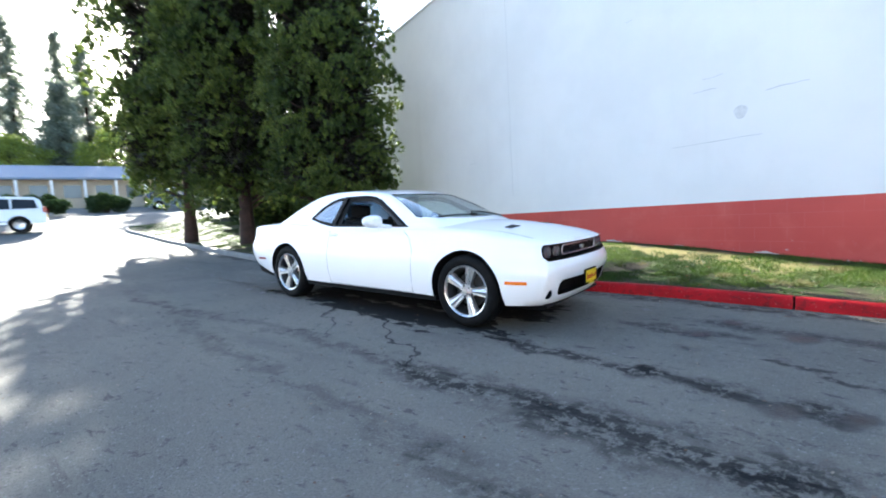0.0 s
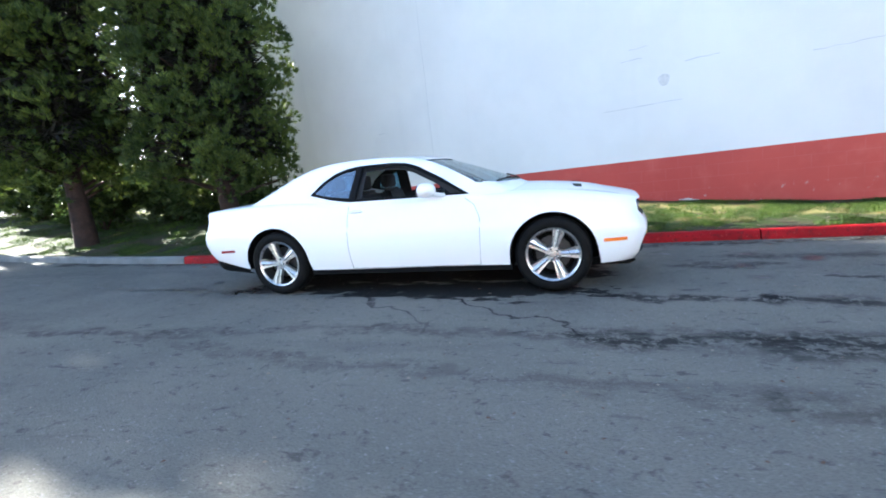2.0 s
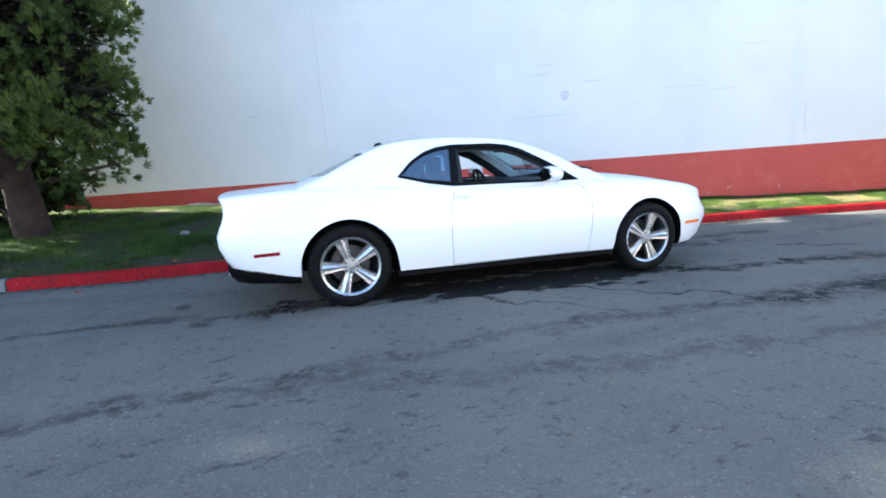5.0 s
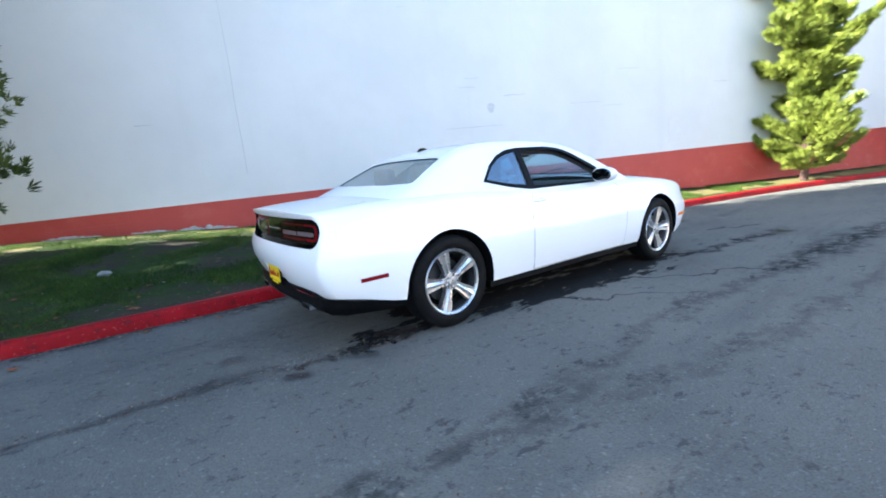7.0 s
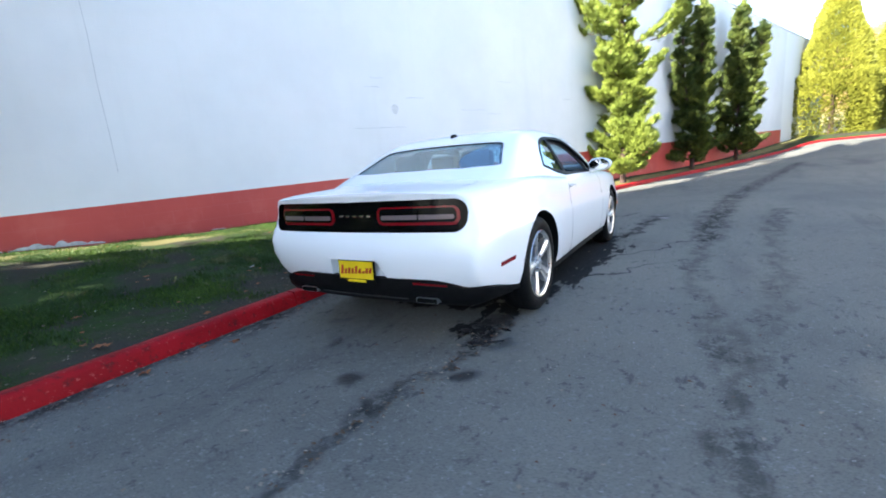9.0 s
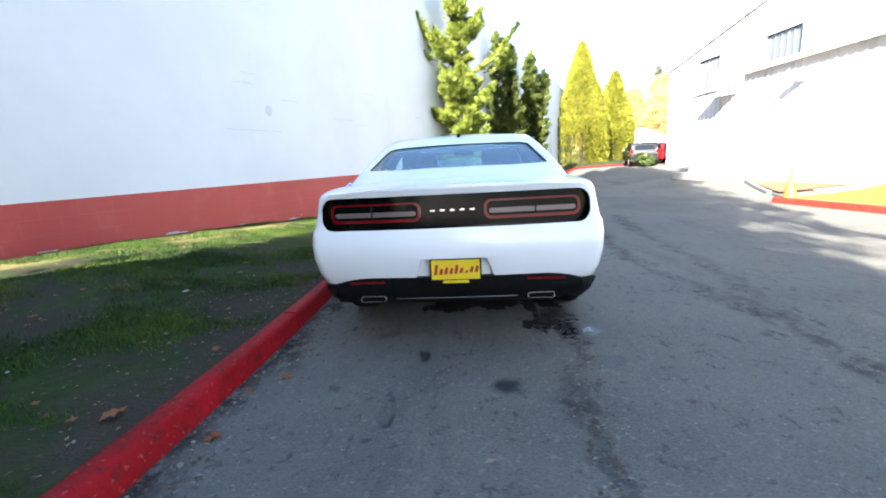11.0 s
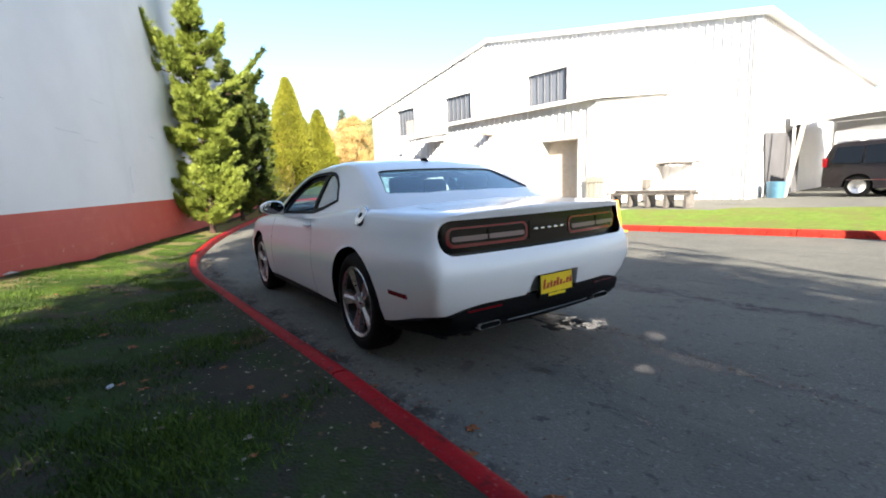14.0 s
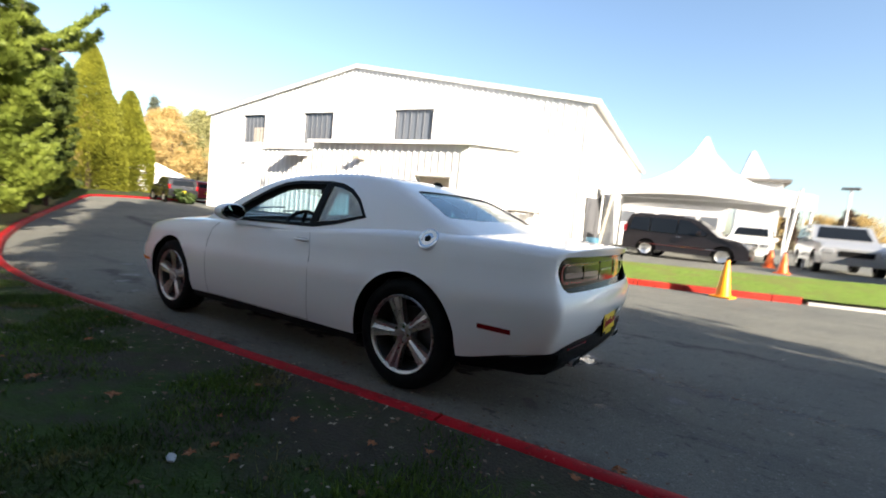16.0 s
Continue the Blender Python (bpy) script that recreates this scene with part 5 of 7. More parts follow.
def tree(name, label, at, height, clear, radius, rs, material, lumps_n, lump_r, leaf, per_lump, per, trunk_r, group="", taper=0.35, base_swell=0.75, droop=0.3, flat=0.75, gaps=0.12, core=0, category="tree", fan=0.0, spread_by=0.5):
    """A conifer: tapered trunk, limbs, and a crown of many clumps of small blades with gaps."""
    x0, y0 = at
    z0 = lawn_height(x0, y0) if -26 < x0 < 33 and kerb_y(x0) < y0 < 9 else road_height(x0, y0)
    root = thing(name, label, category, Matrix.Translation((x0, y0, z0)), group)
    lean = rs.normal(0, 0.01, 2)
    trunk = bmesh.new()
    zs = np.linspace(-0.15, height * 0.93, 9)
    tube([(lean[0] * z + 0.03 * rs.normal(), lean[1] * z + 0.03 * rs.normal(), z) for z in zs], 0, 12, trunk, taper=[trunk_r * (1.45 if i == 0 else 1.0) * (1 - 0.93 * max(z, 0) / (height * 0.95)) for i, z in enumerate(zs)])
    part("trunk", trunk, BARK, root, "ridged reddish-brown trunk", smooth=True)
    lumps, limbs = [], bmesh.new()
    for i in range(lumps_n):
        f = (i + rs.rand()) / lumps_n
        z = clear + (height - clear) * f ** 1.05
        env = radius * (base_swell + (1 - base_swell) * min(1, f / 0.2)) * (1 - (1 - taper) * max(0, f - 0.25) / 0.75) * (1 if f < 0.9 else (1 - f) / 0.1 + 0.15)
        a = rs.uniform(0, 2 * math.pi)
        rr = env * (0.45 + 0.5 * math.sqrt(rs.rand()))
        if rs.rand() < gaps:
            continue
        r = lump_r * rs.uniform(0.65, 1.25) * (1 if f < 0.85 else 0.7)
        cx, cy = rr * math.cos(a), rr * math.sin(a)
        lumps.append((cx, cy, z, r, flat))
        if i % 3 == 0:
            tube([(0, 0, max(z - 0.35 - 0.1 * rr, clear * 0.7)), (cx * 0.5, cy * 0.5, z - 0.15), (cx, cy, z)], 0, 5, limbs, taper=[0.055, 0.035, 0.012])
    tagged(part("branch", limbs, BARK, root), kind="stuff")
    p, n = lumps_cloud(lumps, per_lump, rs)
    v, f = sprays(p, n, leaf[0], leaf[1], per, rs, droop, spread_by, 0.16, fan)
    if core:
        # dead growth round the trunk, coloured near black for the crown's inner shade
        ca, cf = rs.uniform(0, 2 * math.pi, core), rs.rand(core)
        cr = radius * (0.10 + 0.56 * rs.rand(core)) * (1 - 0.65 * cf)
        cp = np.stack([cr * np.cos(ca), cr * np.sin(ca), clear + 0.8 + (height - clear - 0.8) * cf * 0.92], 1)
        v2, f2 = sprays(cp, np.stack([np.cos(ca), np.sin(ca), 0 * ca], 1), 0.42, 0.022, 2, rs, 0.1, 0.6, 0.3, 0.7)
        tagged(raw_mesh("inner_growth", v2, f2, DEAD_SHADE, root), "dead growth inside the crown, blackened for shade")
    crown = raw_mesh("crown", v, f, material, root)
    tagged(crown, "dense foliage of small sprays")
    return root


def shrub(name, label, at, size, rs, material, count, leaf, per=4, group="", category="shrub"):
    x0, y0, z0 = at
    root = thing(name, label, category, Matrix.Translation(at), group)
    stems = bmesh.new()
    for k in range(6):
        a = rs.uniform(0, 6.28)
        tube([(0, 0, -0.05), (size[0] * 0.3 * math.cos(a), size[1] * 0.3 * math.sin(a), size[2] * 0.35), (size[0] * 0.6 * math.cos(a), size[1] * 0.6 * math.sin(a), size[2] * 0.7)], 0, 5, stems, taper=[0.03, 0.02, 0.008])
    part("stems", stems, BARK, root)
    lumps = []
    for k in range(count):
        d = rs.normal(0, 1, 3)
        d /= np.linalg.norm(d)
        s = rs.rand() ** 0.4
        lumps.append((d[0] * size[0] * s * 0.8, d[1] * size[1] * s * 0.8, size[2] * (0.5 + 0.42 * d[2] * s), 0.28 * min(size), 0.85))
    p, n = lumps_cloud(lumps, 900, rs)
    v, f = sprays(p, n, leaf[0], leaf[1], per, rs, 0.1)
    raw_mesh("crown", v, f, material, root)
    return root


rs = np.random.RandomState(11)
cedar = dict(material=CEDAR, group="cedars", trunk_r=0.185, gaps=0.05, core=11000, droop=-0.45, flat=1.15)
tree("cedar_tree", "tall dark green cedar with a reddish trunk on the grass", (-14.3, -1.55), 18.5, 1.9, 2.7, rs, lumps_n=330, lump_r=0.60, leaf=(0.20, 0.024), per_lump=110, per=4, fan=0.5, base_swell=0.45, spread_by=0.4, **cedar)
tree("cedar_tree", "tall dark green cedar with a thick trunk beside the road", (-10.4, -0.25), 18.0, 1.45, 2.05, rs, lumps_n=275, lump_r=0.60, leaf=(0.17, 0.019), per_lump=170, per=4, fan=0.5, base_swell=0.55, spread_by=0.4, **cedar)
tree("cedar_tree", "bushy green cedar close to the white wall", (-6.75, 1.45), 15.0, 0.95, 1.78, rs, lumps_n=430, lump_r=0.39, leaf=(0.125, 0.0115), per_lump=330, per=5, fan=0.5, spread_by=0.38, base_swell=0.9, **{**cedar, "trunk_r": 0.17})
shrub("shrub", "dark undergrowth shrub below the cedars", (-7.5, 2.5, lawn_height(-7.5, 2.5)), (1.2, 0.7, 0.85), rs, SHRUB, 26, (0.10, 0.035), group="undergrowth")
shrub("shrub", "dark undergrowth shrub below the cedars", (-9.6, 2.2, lawn_height(-9.6, 2.2)), (1.3, 0.9, 0.85), rs, SHRUB, 24, (0.10, 0.035), group="undergrowth")
for hx, hy in ((-12.6, 0.9), (-14.2, 1.9), (-10.8, 2.2), (-8.7, 2.3), (-16.4, 6.8), (-15.6, 7.6)):
    shrub("shrub", "dark undergrowth shrub below the cedars", (hx, hy, lawn_height(hx, hy)), (1.8, 1.1, 1.75), rs, SHRUB, 30, (0.13, 0.048), 3, group="undergrowth")
shrub("shrub", "dark undergrowth shrub below the cedars", (-11.8, 2.6, lawn_height(-11.8, 2.6)), (1.2, 1.0, 1.0), rs, SHRUB, 22, (0.10, 0.035), group="undergrowth")
for hx, hy in ((-19.5, 1.2), (-21.0, 2.4), (-18.0, 7.2), (-22.5, 7.4), (-15.8, 1.6), (-23.4, 1.2), (-23.6, 2.2)):
    shrub("shrub", "tall dark shrub at the back of the island", (hx, hy, lawn_height(hx, hy)), (1.9, 1.5, 2.3), rs, SHRUB, 28, (0.20, 0.07), 3, group="undergrowth")
# darker copy of the juniper green, for the two trees in shade
SHADED = foliage_material("shade_green_juniper_foliage", (0.04, 0.065, 0.014), (0.19, 0.22, 0.04))


def bough(start, angle, length, rise, rs, limbs, cloud, thick):
    """One branch that leaves the stem level and sweeps up, with flat plumes of foliage along it."""
    out = Vector((math.cos(angle), math.sin(angle), 0))
    line = [start + out * (length * t) + Vector((0, 0, rise * length * t * t)) for t in (0, 0.35, 0.7, 1.0)]
    tube(line, 0, 5, limbs, taper=[thick, thick * 0.7, thick * 0.45, 0.006])
    k = int(45 + 165 * length)
    t = 0.22 + 0.78 * rs.rand(k) ** 0.75
    wide = (0.06 + 0.125 * np.sin(math.pi * np.clip(t, 0, 0.97)) ** 0.7) * min(1.0, 0.55 + 0.5 * length)
    across = rs.normal(0, 0.6, k) * wide
    p = np.stack([start.x + out.x * length * t - out.y * across, start.y + out.y * length * t + out.x * across, start.z + rise * length * t * t + np.abs(rs.normal(0, 0.35, k)) * wide - 0.02], 1)
    d = np.stack([out.x * np.ones(k) - out.y * across / wide * 0.7, out.y * np.ones(k) + out.x * across / wide * 0.7, 0.35 + 1.3 * rise * t], 1)
    cloud.append((p, d / np.linalg.norm(d, axis=1, keepdims=True)))


def juniper(label, at, stems, arms, material, seed, leaf=(0.17, 0.0105)):
    """A juniper: stems as (points, boughs, reach at the foot, reach at the top), and long arms as (height, angle, length, rise)."""
    rs = np.random.RandomState(seed)
    root = thing("juniper_tree", label, "tree", Matrix.Translation((*at, lawn_height(*at))), "junipers along the wall")
    trunk, limbs, cloud = bmesh.new(), bmesh.new(), []
    for pts, count, low, high in stems:
        pts = [Vector(p) for p in pts]
        tube(pts, 0, 9, trunk, taper=list(np.linspace(0.10, 0.02, len(pts))))
        for k in range(count):
            f = (k + rs.rand()) / count
            u = f * (len(pts) - 1)
            a = pts[min(int(u), len(pts) - 2)].lerp(pts[min(int(u), len(pts) - 2) + 1], u - min(int(u), len(pts) - 2))
            if a.z < 0.22:
                continue
            reach = (low + (high - low) * f ** 1.3) * rs.uniform(0.55, 1.2)
            bough(a, 2.4 * k + rs.normal(0, 0.4), reach, rs.uniform(0.15, 0.75), rs, limbs, cloud, 0.02)
        bough(pts[-1] - Vector((0, 0, 0.3)), 0.5, 0.12, 5.0, rs, limbs, cloud, 0.015)
    for z, angle, length, rise in arms:
        bough(Vector((0, 0, z)), radians(angle), length, rise, rs, limbs, cloud, 0.045)
        bough(Vector((0.4 * length * math.cos(radians(angle)), 0.4 * length * math.sin(radians(angle)), z + 0.06)), radians(angle + 35), 0.5 * length, rise, rs, limbs, cloud, 0.02)
        bough(Vector((0.55 * length * math.cos(radians(angle)), 0.55 * length * math.sin(radians(angle)), z + 0.1)), radians(angle - 35), 0.4 * length, rise, rs, limbs, cloud, 0.02)
    part("trunk", trunk, BARK, root, smooth=True)
    tagged(part("branch", limbs, BARK, root), kind="stuff")
    p, n = np.concatenate([c[0] for c in cloud]), np.concatenate([c[1] for c in cloud])
    v, f = sprays(p, n, leaf[0], leaf[1], 2, rs, -0.1, 0.33, 0.12, 0.4)
    tagged(raw_mesh("crown", v, f, material, root), "dense plumes of fine foliage")
    return root


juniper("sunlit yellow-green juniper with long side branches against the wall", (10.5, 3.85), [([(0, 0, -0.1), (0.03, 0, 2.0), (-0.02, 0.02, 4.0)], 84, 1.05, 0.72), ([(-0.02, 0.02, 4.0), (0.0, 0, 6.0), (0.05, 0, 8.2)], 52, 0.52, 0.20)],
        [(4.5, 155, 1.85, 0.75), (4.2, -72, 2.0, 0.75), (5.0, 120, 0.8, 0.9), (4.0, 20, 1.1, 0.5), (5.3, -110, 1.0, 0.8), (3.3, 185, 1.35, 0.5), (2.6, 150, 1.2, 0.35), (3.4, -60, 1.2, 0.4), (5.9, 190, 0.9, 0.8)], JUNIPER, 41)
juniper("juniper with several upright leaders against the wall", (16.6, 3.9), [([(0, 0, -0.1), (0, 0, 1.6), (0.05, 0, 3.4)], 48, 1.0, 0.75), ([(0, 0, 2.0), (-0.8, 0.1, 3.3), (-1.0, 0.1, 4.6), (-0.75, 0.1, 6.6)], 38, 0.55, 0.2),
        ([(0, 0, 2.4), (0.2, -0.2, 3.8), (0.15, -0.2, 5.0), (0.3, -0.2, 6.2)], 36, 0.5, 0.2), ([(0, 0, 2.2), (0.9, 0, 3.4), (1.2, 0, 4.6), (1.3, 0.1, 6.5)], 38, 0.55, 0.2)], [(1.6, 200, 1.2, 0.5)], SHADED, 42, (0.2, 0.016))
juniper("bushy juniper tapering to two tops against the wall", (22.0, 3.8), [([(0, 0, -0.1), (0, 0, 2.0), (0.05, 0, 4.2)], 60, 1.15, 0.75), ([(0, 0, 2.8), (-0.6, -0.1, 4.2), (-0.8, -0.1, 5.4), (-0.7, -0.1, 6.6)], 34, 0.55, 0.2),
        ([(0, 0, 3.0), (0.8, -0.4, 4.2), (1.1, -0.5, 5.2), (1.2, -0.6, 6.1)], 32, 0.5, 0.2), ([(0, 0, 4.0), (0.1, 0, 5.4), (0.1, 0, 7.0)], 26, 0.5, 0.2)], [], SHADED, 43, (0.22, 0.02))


def arborvitae(at, height, radius, hedge_w, hedge_h, seed, much=1.0):
    """A golden cone above a clipped, boxy hedge base."""
    rs = np.random.RandomState(seed)
    z0 = road_height(*at)
    root = thing("arborvitae", "golden-green arborvitae cone over a clipped hedge base", "tree", Matrix.Translation((*at, z0)), "arborvitae row")
    trunk = tube([(0, 0, -0.2), (0, 0, height * 0.6)], 0, 10, taper=[0.2, 0.05])
    part("trunk", trunk, BARK, root, smooth=True)
    n, n2 = int(17000 * much), int(14000 * much)
    a, f = rs.uniform(0, 2 * math.pi, n), rs.rand(n) ** 0.8
    lump = 1 + 0.09 * np.sin(5 * a + 9 * f) + 0.07 * np.sin(3 * a - 14 * f)
    r = radius * (1 - f) ** 0.75 * lump * (0.93 + 0.1 * rs.rand(n))
    p = np.stack([r * np.cos(a), r * np.sin(a), hedge_h * 0.7 + (height - hedge_h * 0.7) * f], 1)
    nn = np.stack([np.cos(a), np.sin(a), np.full(n, 0.5)], 1)
    q = rs.uniform(-1, 1, (n2, 3))
    big = np.abs(q).max(1, keepdims=True)
    q = q / (big ** 0.94)
    d = q / np.linalg.norm(q, axis=1, keepdims=True)
    q = np.stack([q[:, 0] * hedge_w, q[:, 1] * hedge_w, hedge_h * (q[:, 2] + 1) / 2], 1) + rs.normal(0, 0.05, (n2, 3))
    v, fc = sprays(np.concatenate([p, q]), np.concatenate([nn, d]), 0.20 / much**0.5, 0.036 / much**0.5, 3, rs, -0.45, 0.3)
    raw_mesh("crown", v, fc, ARBOR, root)


arborvitae((39.6, 2.75), 11.0, 2.3, 2.25, 4.4, 3)
arborvitae((45.5, 0.1), 9.0, 1.8, 1.7, 4.0, 4, 0.55)
arborvitae((53.0, 1.2), 7.5, 2.0, 1.9, 4.0, 5, 0.5)


def broad_tree(at, height, radius, material, seed, label, count=70, group="autumn trees"):
    """A far broadleaf tree: trunk, limbs and loose clumps of leaves."""
    rs = np.random.RandomState(seed)
    z0 = road_height(*at)
    root = thing("autumn_tree", label, "tree", Matrix.Translation((*at, z0)), group)
    part("trunk", tube([(0, 0, -0.3), (0.1, 0, height * 0.3), (0, 0.1, height * 0.75)], 0, 9, taper=[0.32, 0.22, 0.06]), BARK, root, smooth=True)
    limbs, lumps = bmesh.new(), []
    for k in range(2 * count):
        f = rs.rand()
        env = radius * math.sin(math.pi * (0.12 + 0.84 * f)) ** 0.8
        a = rs.uniform(0, 6.28)
        r = env * math.sqrt(rs.rand())
        c = (r * math.cos(a), r * math.sin(a), height * (0.2 + 0.78 * f))
        lumps.append((*c, radius * rs.uniform(0.06, 0.24), 0.9))
        if k % 4 == 0:
            tube([(0, 0, height * 0.25 * (1 + f)), (c[0] * 0.6, c[1] * 0.6, c[2] * 0.85), c], 0, 5, limbs, taper=[0.1, 0.06, 0.02])
    tagged(part("branch", limbs, BARK, root), kind="stuff")
    p, n = lumps_cloud(lumps, 80, rs, 0.8)
    v, f = sprays(p, n, 0.24, 0.075, 5, rs, 0.1, 0.9, 1.1)
    raw_mesh("crown", v, f, material, root)


def fir(at, height, radius, seed, group="far firs"):
    """A far fir: whorls of drooping boughs on a tapering stem."""
    rs = np.random.RandomState(seed)
    z0 = road_height(*at)
    root = thing("fir_tree", "tall far fir tree, foliage paled for haze", "tree", Matrix.Translation((*at, z0)), group)
    part("trunk", tube([(0, 0, -0.5), (0, 0, height * 0.97)], 0, 8, taper=[0.4, 0.03]), BARK, root, smooth=True)
    pts, nrm = [], []
    for k in range(150):
        f = (k + rs.rand()) / 150
        z = height * (0.12 + 0.87 * f)
        L = radius * (1 - f) ** 0.8 * rs.uniform(0.6, 1.15) + 0.2
        a = rs.uniform(0, 6.28)
        t = rs.rand(int(12 + 22 * (1 - f)), 1)
        d = np.array([math.cos(a), math.sin(a), -0.25])
        q = np.array([0, 0, z]) + d * t * L + rs.normal(0, 0.18, (len(t), 3)) * (0.4 + t)
        pts.append(q)
        nrm.append(np.repeat(d[None], len(t), 0))
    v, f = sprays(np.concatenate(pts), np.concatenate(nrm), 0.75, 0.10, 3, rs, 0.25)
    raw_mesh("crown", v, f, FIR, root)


# ---- the white steel hall across the lot ----
HALL = Matrix.Translation((7.32, -14.05, 0.211)) @ pose(0, 0, 0, 0, 0, 23.41) @ Matrix.Scale(0.957, 4)
# local: x along the front from its near corner, y towards the lot, z up
hall = thing("steel_hall", "white corrugated steel hall with three barred windows and a lean-to", "building", HALL)


def clad(x0, x1, top, y, pitch=0.30, z0=0.0, depth=0.035, holes=(), flip=1):
    """A ribbed steel sheet in the plane y, up to top(x), with openings."""
    bm = bmesh.new()
    xs, off = [], []
    n = int(round((x1 - x0) / pitch))
    for k in range(n):
        a = x0 + (x1 - x0) * k / n
        p = (x1 - x0) / n
        xs += [a, a + 0.62 * p, a + 0.70 * p, a + 0.88 * p]
        off += [0, 0, depth, depth]
    xs.append(x1)
    off.append(0)
    extra = sorted({v for h in holes for v in (h[2], h[3])})
    cols = []
    for x, o in zip(xs, off):
        t = top(x)
        cols.append([bm.verts.new((x, y + flip * o, z)) for z in [z0, *extra, t]])
    for i in range(len(xs) - 1):
        mid = (xs[i] + xs[i + 1]) / 2
        for j in range(len(cols[0]) - 1):
            zm = (cols[i][j].co.z + cols[i][j + 1].co.z) / 2
            if any(h[0] < mid < h[1] and h[2] - 0.01 < zm < h[3] + 0.01 for h in holes):
                continue
            bm.faces.new((cols[i][j], cols[i + 1][j], cols[i + 1][j + 1], cols[i][j + 1]))
    return bm


def gable(x):
    return 6.45 + 2.35 * (1 - abs(x - 13.3) / 13.3)


WIN = [(7.95, 10.45, 4.52, 6.36), (14.85, 17.3, 4.50, 6.32), (20.8, 23.0, 4.50, 6.30)]
part("front_wall", clad(0, 26.6, gable, 0.0, z0=-0.7, holes=WIN), METAL_WHITE, hall, "white ribbed steel front")
part("inner_wall", prism([(0, 0), (26.6, 0), (26.6, 6.4), (13.3, 8.75), (0, 6.4)], "y", -0.45, -0.35), METAL_WHITE, hall)
side_bm = clad(0, 24.0, lambda x: 6.45, 0.0, z0=-0.7)
bmesh.ops.transform(side_bm, matrix=pose(0, 0, 0, 0, 0, -90), verts=side_bm.verts)
part("side_wall", side_bm, METAL_WHITE, hall)
far_bm = box(26.45, 26.6, -24, 0, -0.7, 6.4)
part("side_wall", far_bm, METAL_WHITE, hall)
for a, b in (((-0.35, 6.40), (13.3, 8.86)), ((13.3, 8.86), (26.95, 6.40))):
    part("roof", prism([a, b, (b[0], b[1] + 0.10), (a[0], a[1] + 0.10)], "y", -24.2, 0.10), ROOF_METAL, hall, "pale metal roof")
    part("eaves_trim", prism([(a[0], a[1] - 0.10), (b[0], b[1] - 0.10), (b[0], b[1] + 0.12), (a[0], a[1] + 0.12)], "y", 0.105, 0.16), METAL_WHITE, hall)
part("corner_trim", box(-0.04, 0.16, 0.0, 0.06, 0, 6.4), METAL_WHITE, hall)
for x0, x1, z0, z1 in WIN:
    win = part("window", box(x0, x1, -0.16, -0.12, z0, z1), WINDOW, hall, "dark barred window")
    for k in range(6):
        x = x0 + (x1 - x0) * (k + 0.5) / 6
        part("window_bar", box(x - 0.014, x + 0.014, -0.10, -0.06, z0, z1), BAR_GREY, win)
    part("window_frame", box(x0 - 0.06, x1 + 0.06, -0.05, 0.05, z0 - 0.10, z0 - 0.004), METAL_WHITE, win)
    part("window_frame", box(x0 - 0.06, x1 + 0.06, -0.05, 0.05, z1 + 0.004, z1 + 0.08), METAL_WHITE, win)
    for x in (x0 - 0.055, x1 + 0.004):
        part("window_frame", box(x, x + 0.05, -0.15, 0.045, z0, z1), METAL_WHITE, win)
# board leaning inside the far window
part("board", box(20.75, 22.0, -0.115, -0.105, 4.46, 5.5), BEIGE, hall, "plywood board behind the window")
# lean-to
DOOR = (3.86, 5.46, -0.01, 2.40)
D = 5.1
part("lean_to_wall", clad(3.24, 11.07, lambda x: 3.63, D, z0=-0.5, holes=[DOOR]), METAL_WHITE, hall, "white ribbed lean-to wall")
for xx in (3.24, 11.07):
    b2 = prism([(0.05, 0), (D - 0.01, 0), (D - 0.01, 3.6), (0.05, 4.26)], "x", xx - 0.04, xx + 0.04)
    part("lean_to_side", b2, METAL_WHITE, hall)
part("lean_to_roof", prism([(0.06, 4.28), (D + 0.22, 3.62), (D + 0.22, 3.74), (0.06, 4.40)], "x", 2.95, 11.2), ROOF_METAL, hall, "pale lean-to roof")
part("fascia", box(2.93, 11.22, D + 0.225, D + 0.26, 3.60, 3.76), METAL_WHITE, hall, "pale gutter board")
door = part("door", box(DOOR[0], DOOR[1], D - 0.45, D - 0.40, 0.0, DOOR[3]), BEIGE, hall, "beige roll-up door in a deep opening")
part("door_jamb", box(DOOR[0] - 0.09, DOOR[0], D - 0.45, D + 0.05, 0, DOOR[3] + 0.09), FASCIA, door)
part("door_jamb", box(DOOR[1], DOOR[1] + 0.09, D - 0.45, D + 0.05, 0, DOOR[3] + 0.09), FASCIA, door)
part("door_head", box(DOOR[0], DOOR[1], D - 0.45, D + 0.05, DOOR[3], DOOR[3] + 0.09), FASCIA, door)
aw = part("awning", prism([(D - 0.1, 3.05), (D + 0.7, 2.95), (D + 0.7, 3.05), (D - 0.1, 3.20)], "x", 11.3, 12.6), FASCIA, hall, "small grey awning")
part("annex_wall", clad(11.12, 14.5, lambda x: 3.3, D - 0.02, z0=-0.6), METAL_WHITE, hall)
part("annex_roof", prism([(0.06, 3.9), (D + 0.1, 3.32), (D + 0.1, 3.42), (0.06, 4.0)], "x", 11.1, 14.6), ROOF_METAL, hall)
wl = part("wall_lamp", box(8.0, 8.35, D + 0.05, D + 0.45, 2.93, 3.08, 0.03), BEIGE, hall, "floodlight on the lean-to")
lamp_fix = lathe([(0.0, 0.3), (0.05, 0.28), (0.09, 0.0), (0.0, 0.0)], 14, "z")
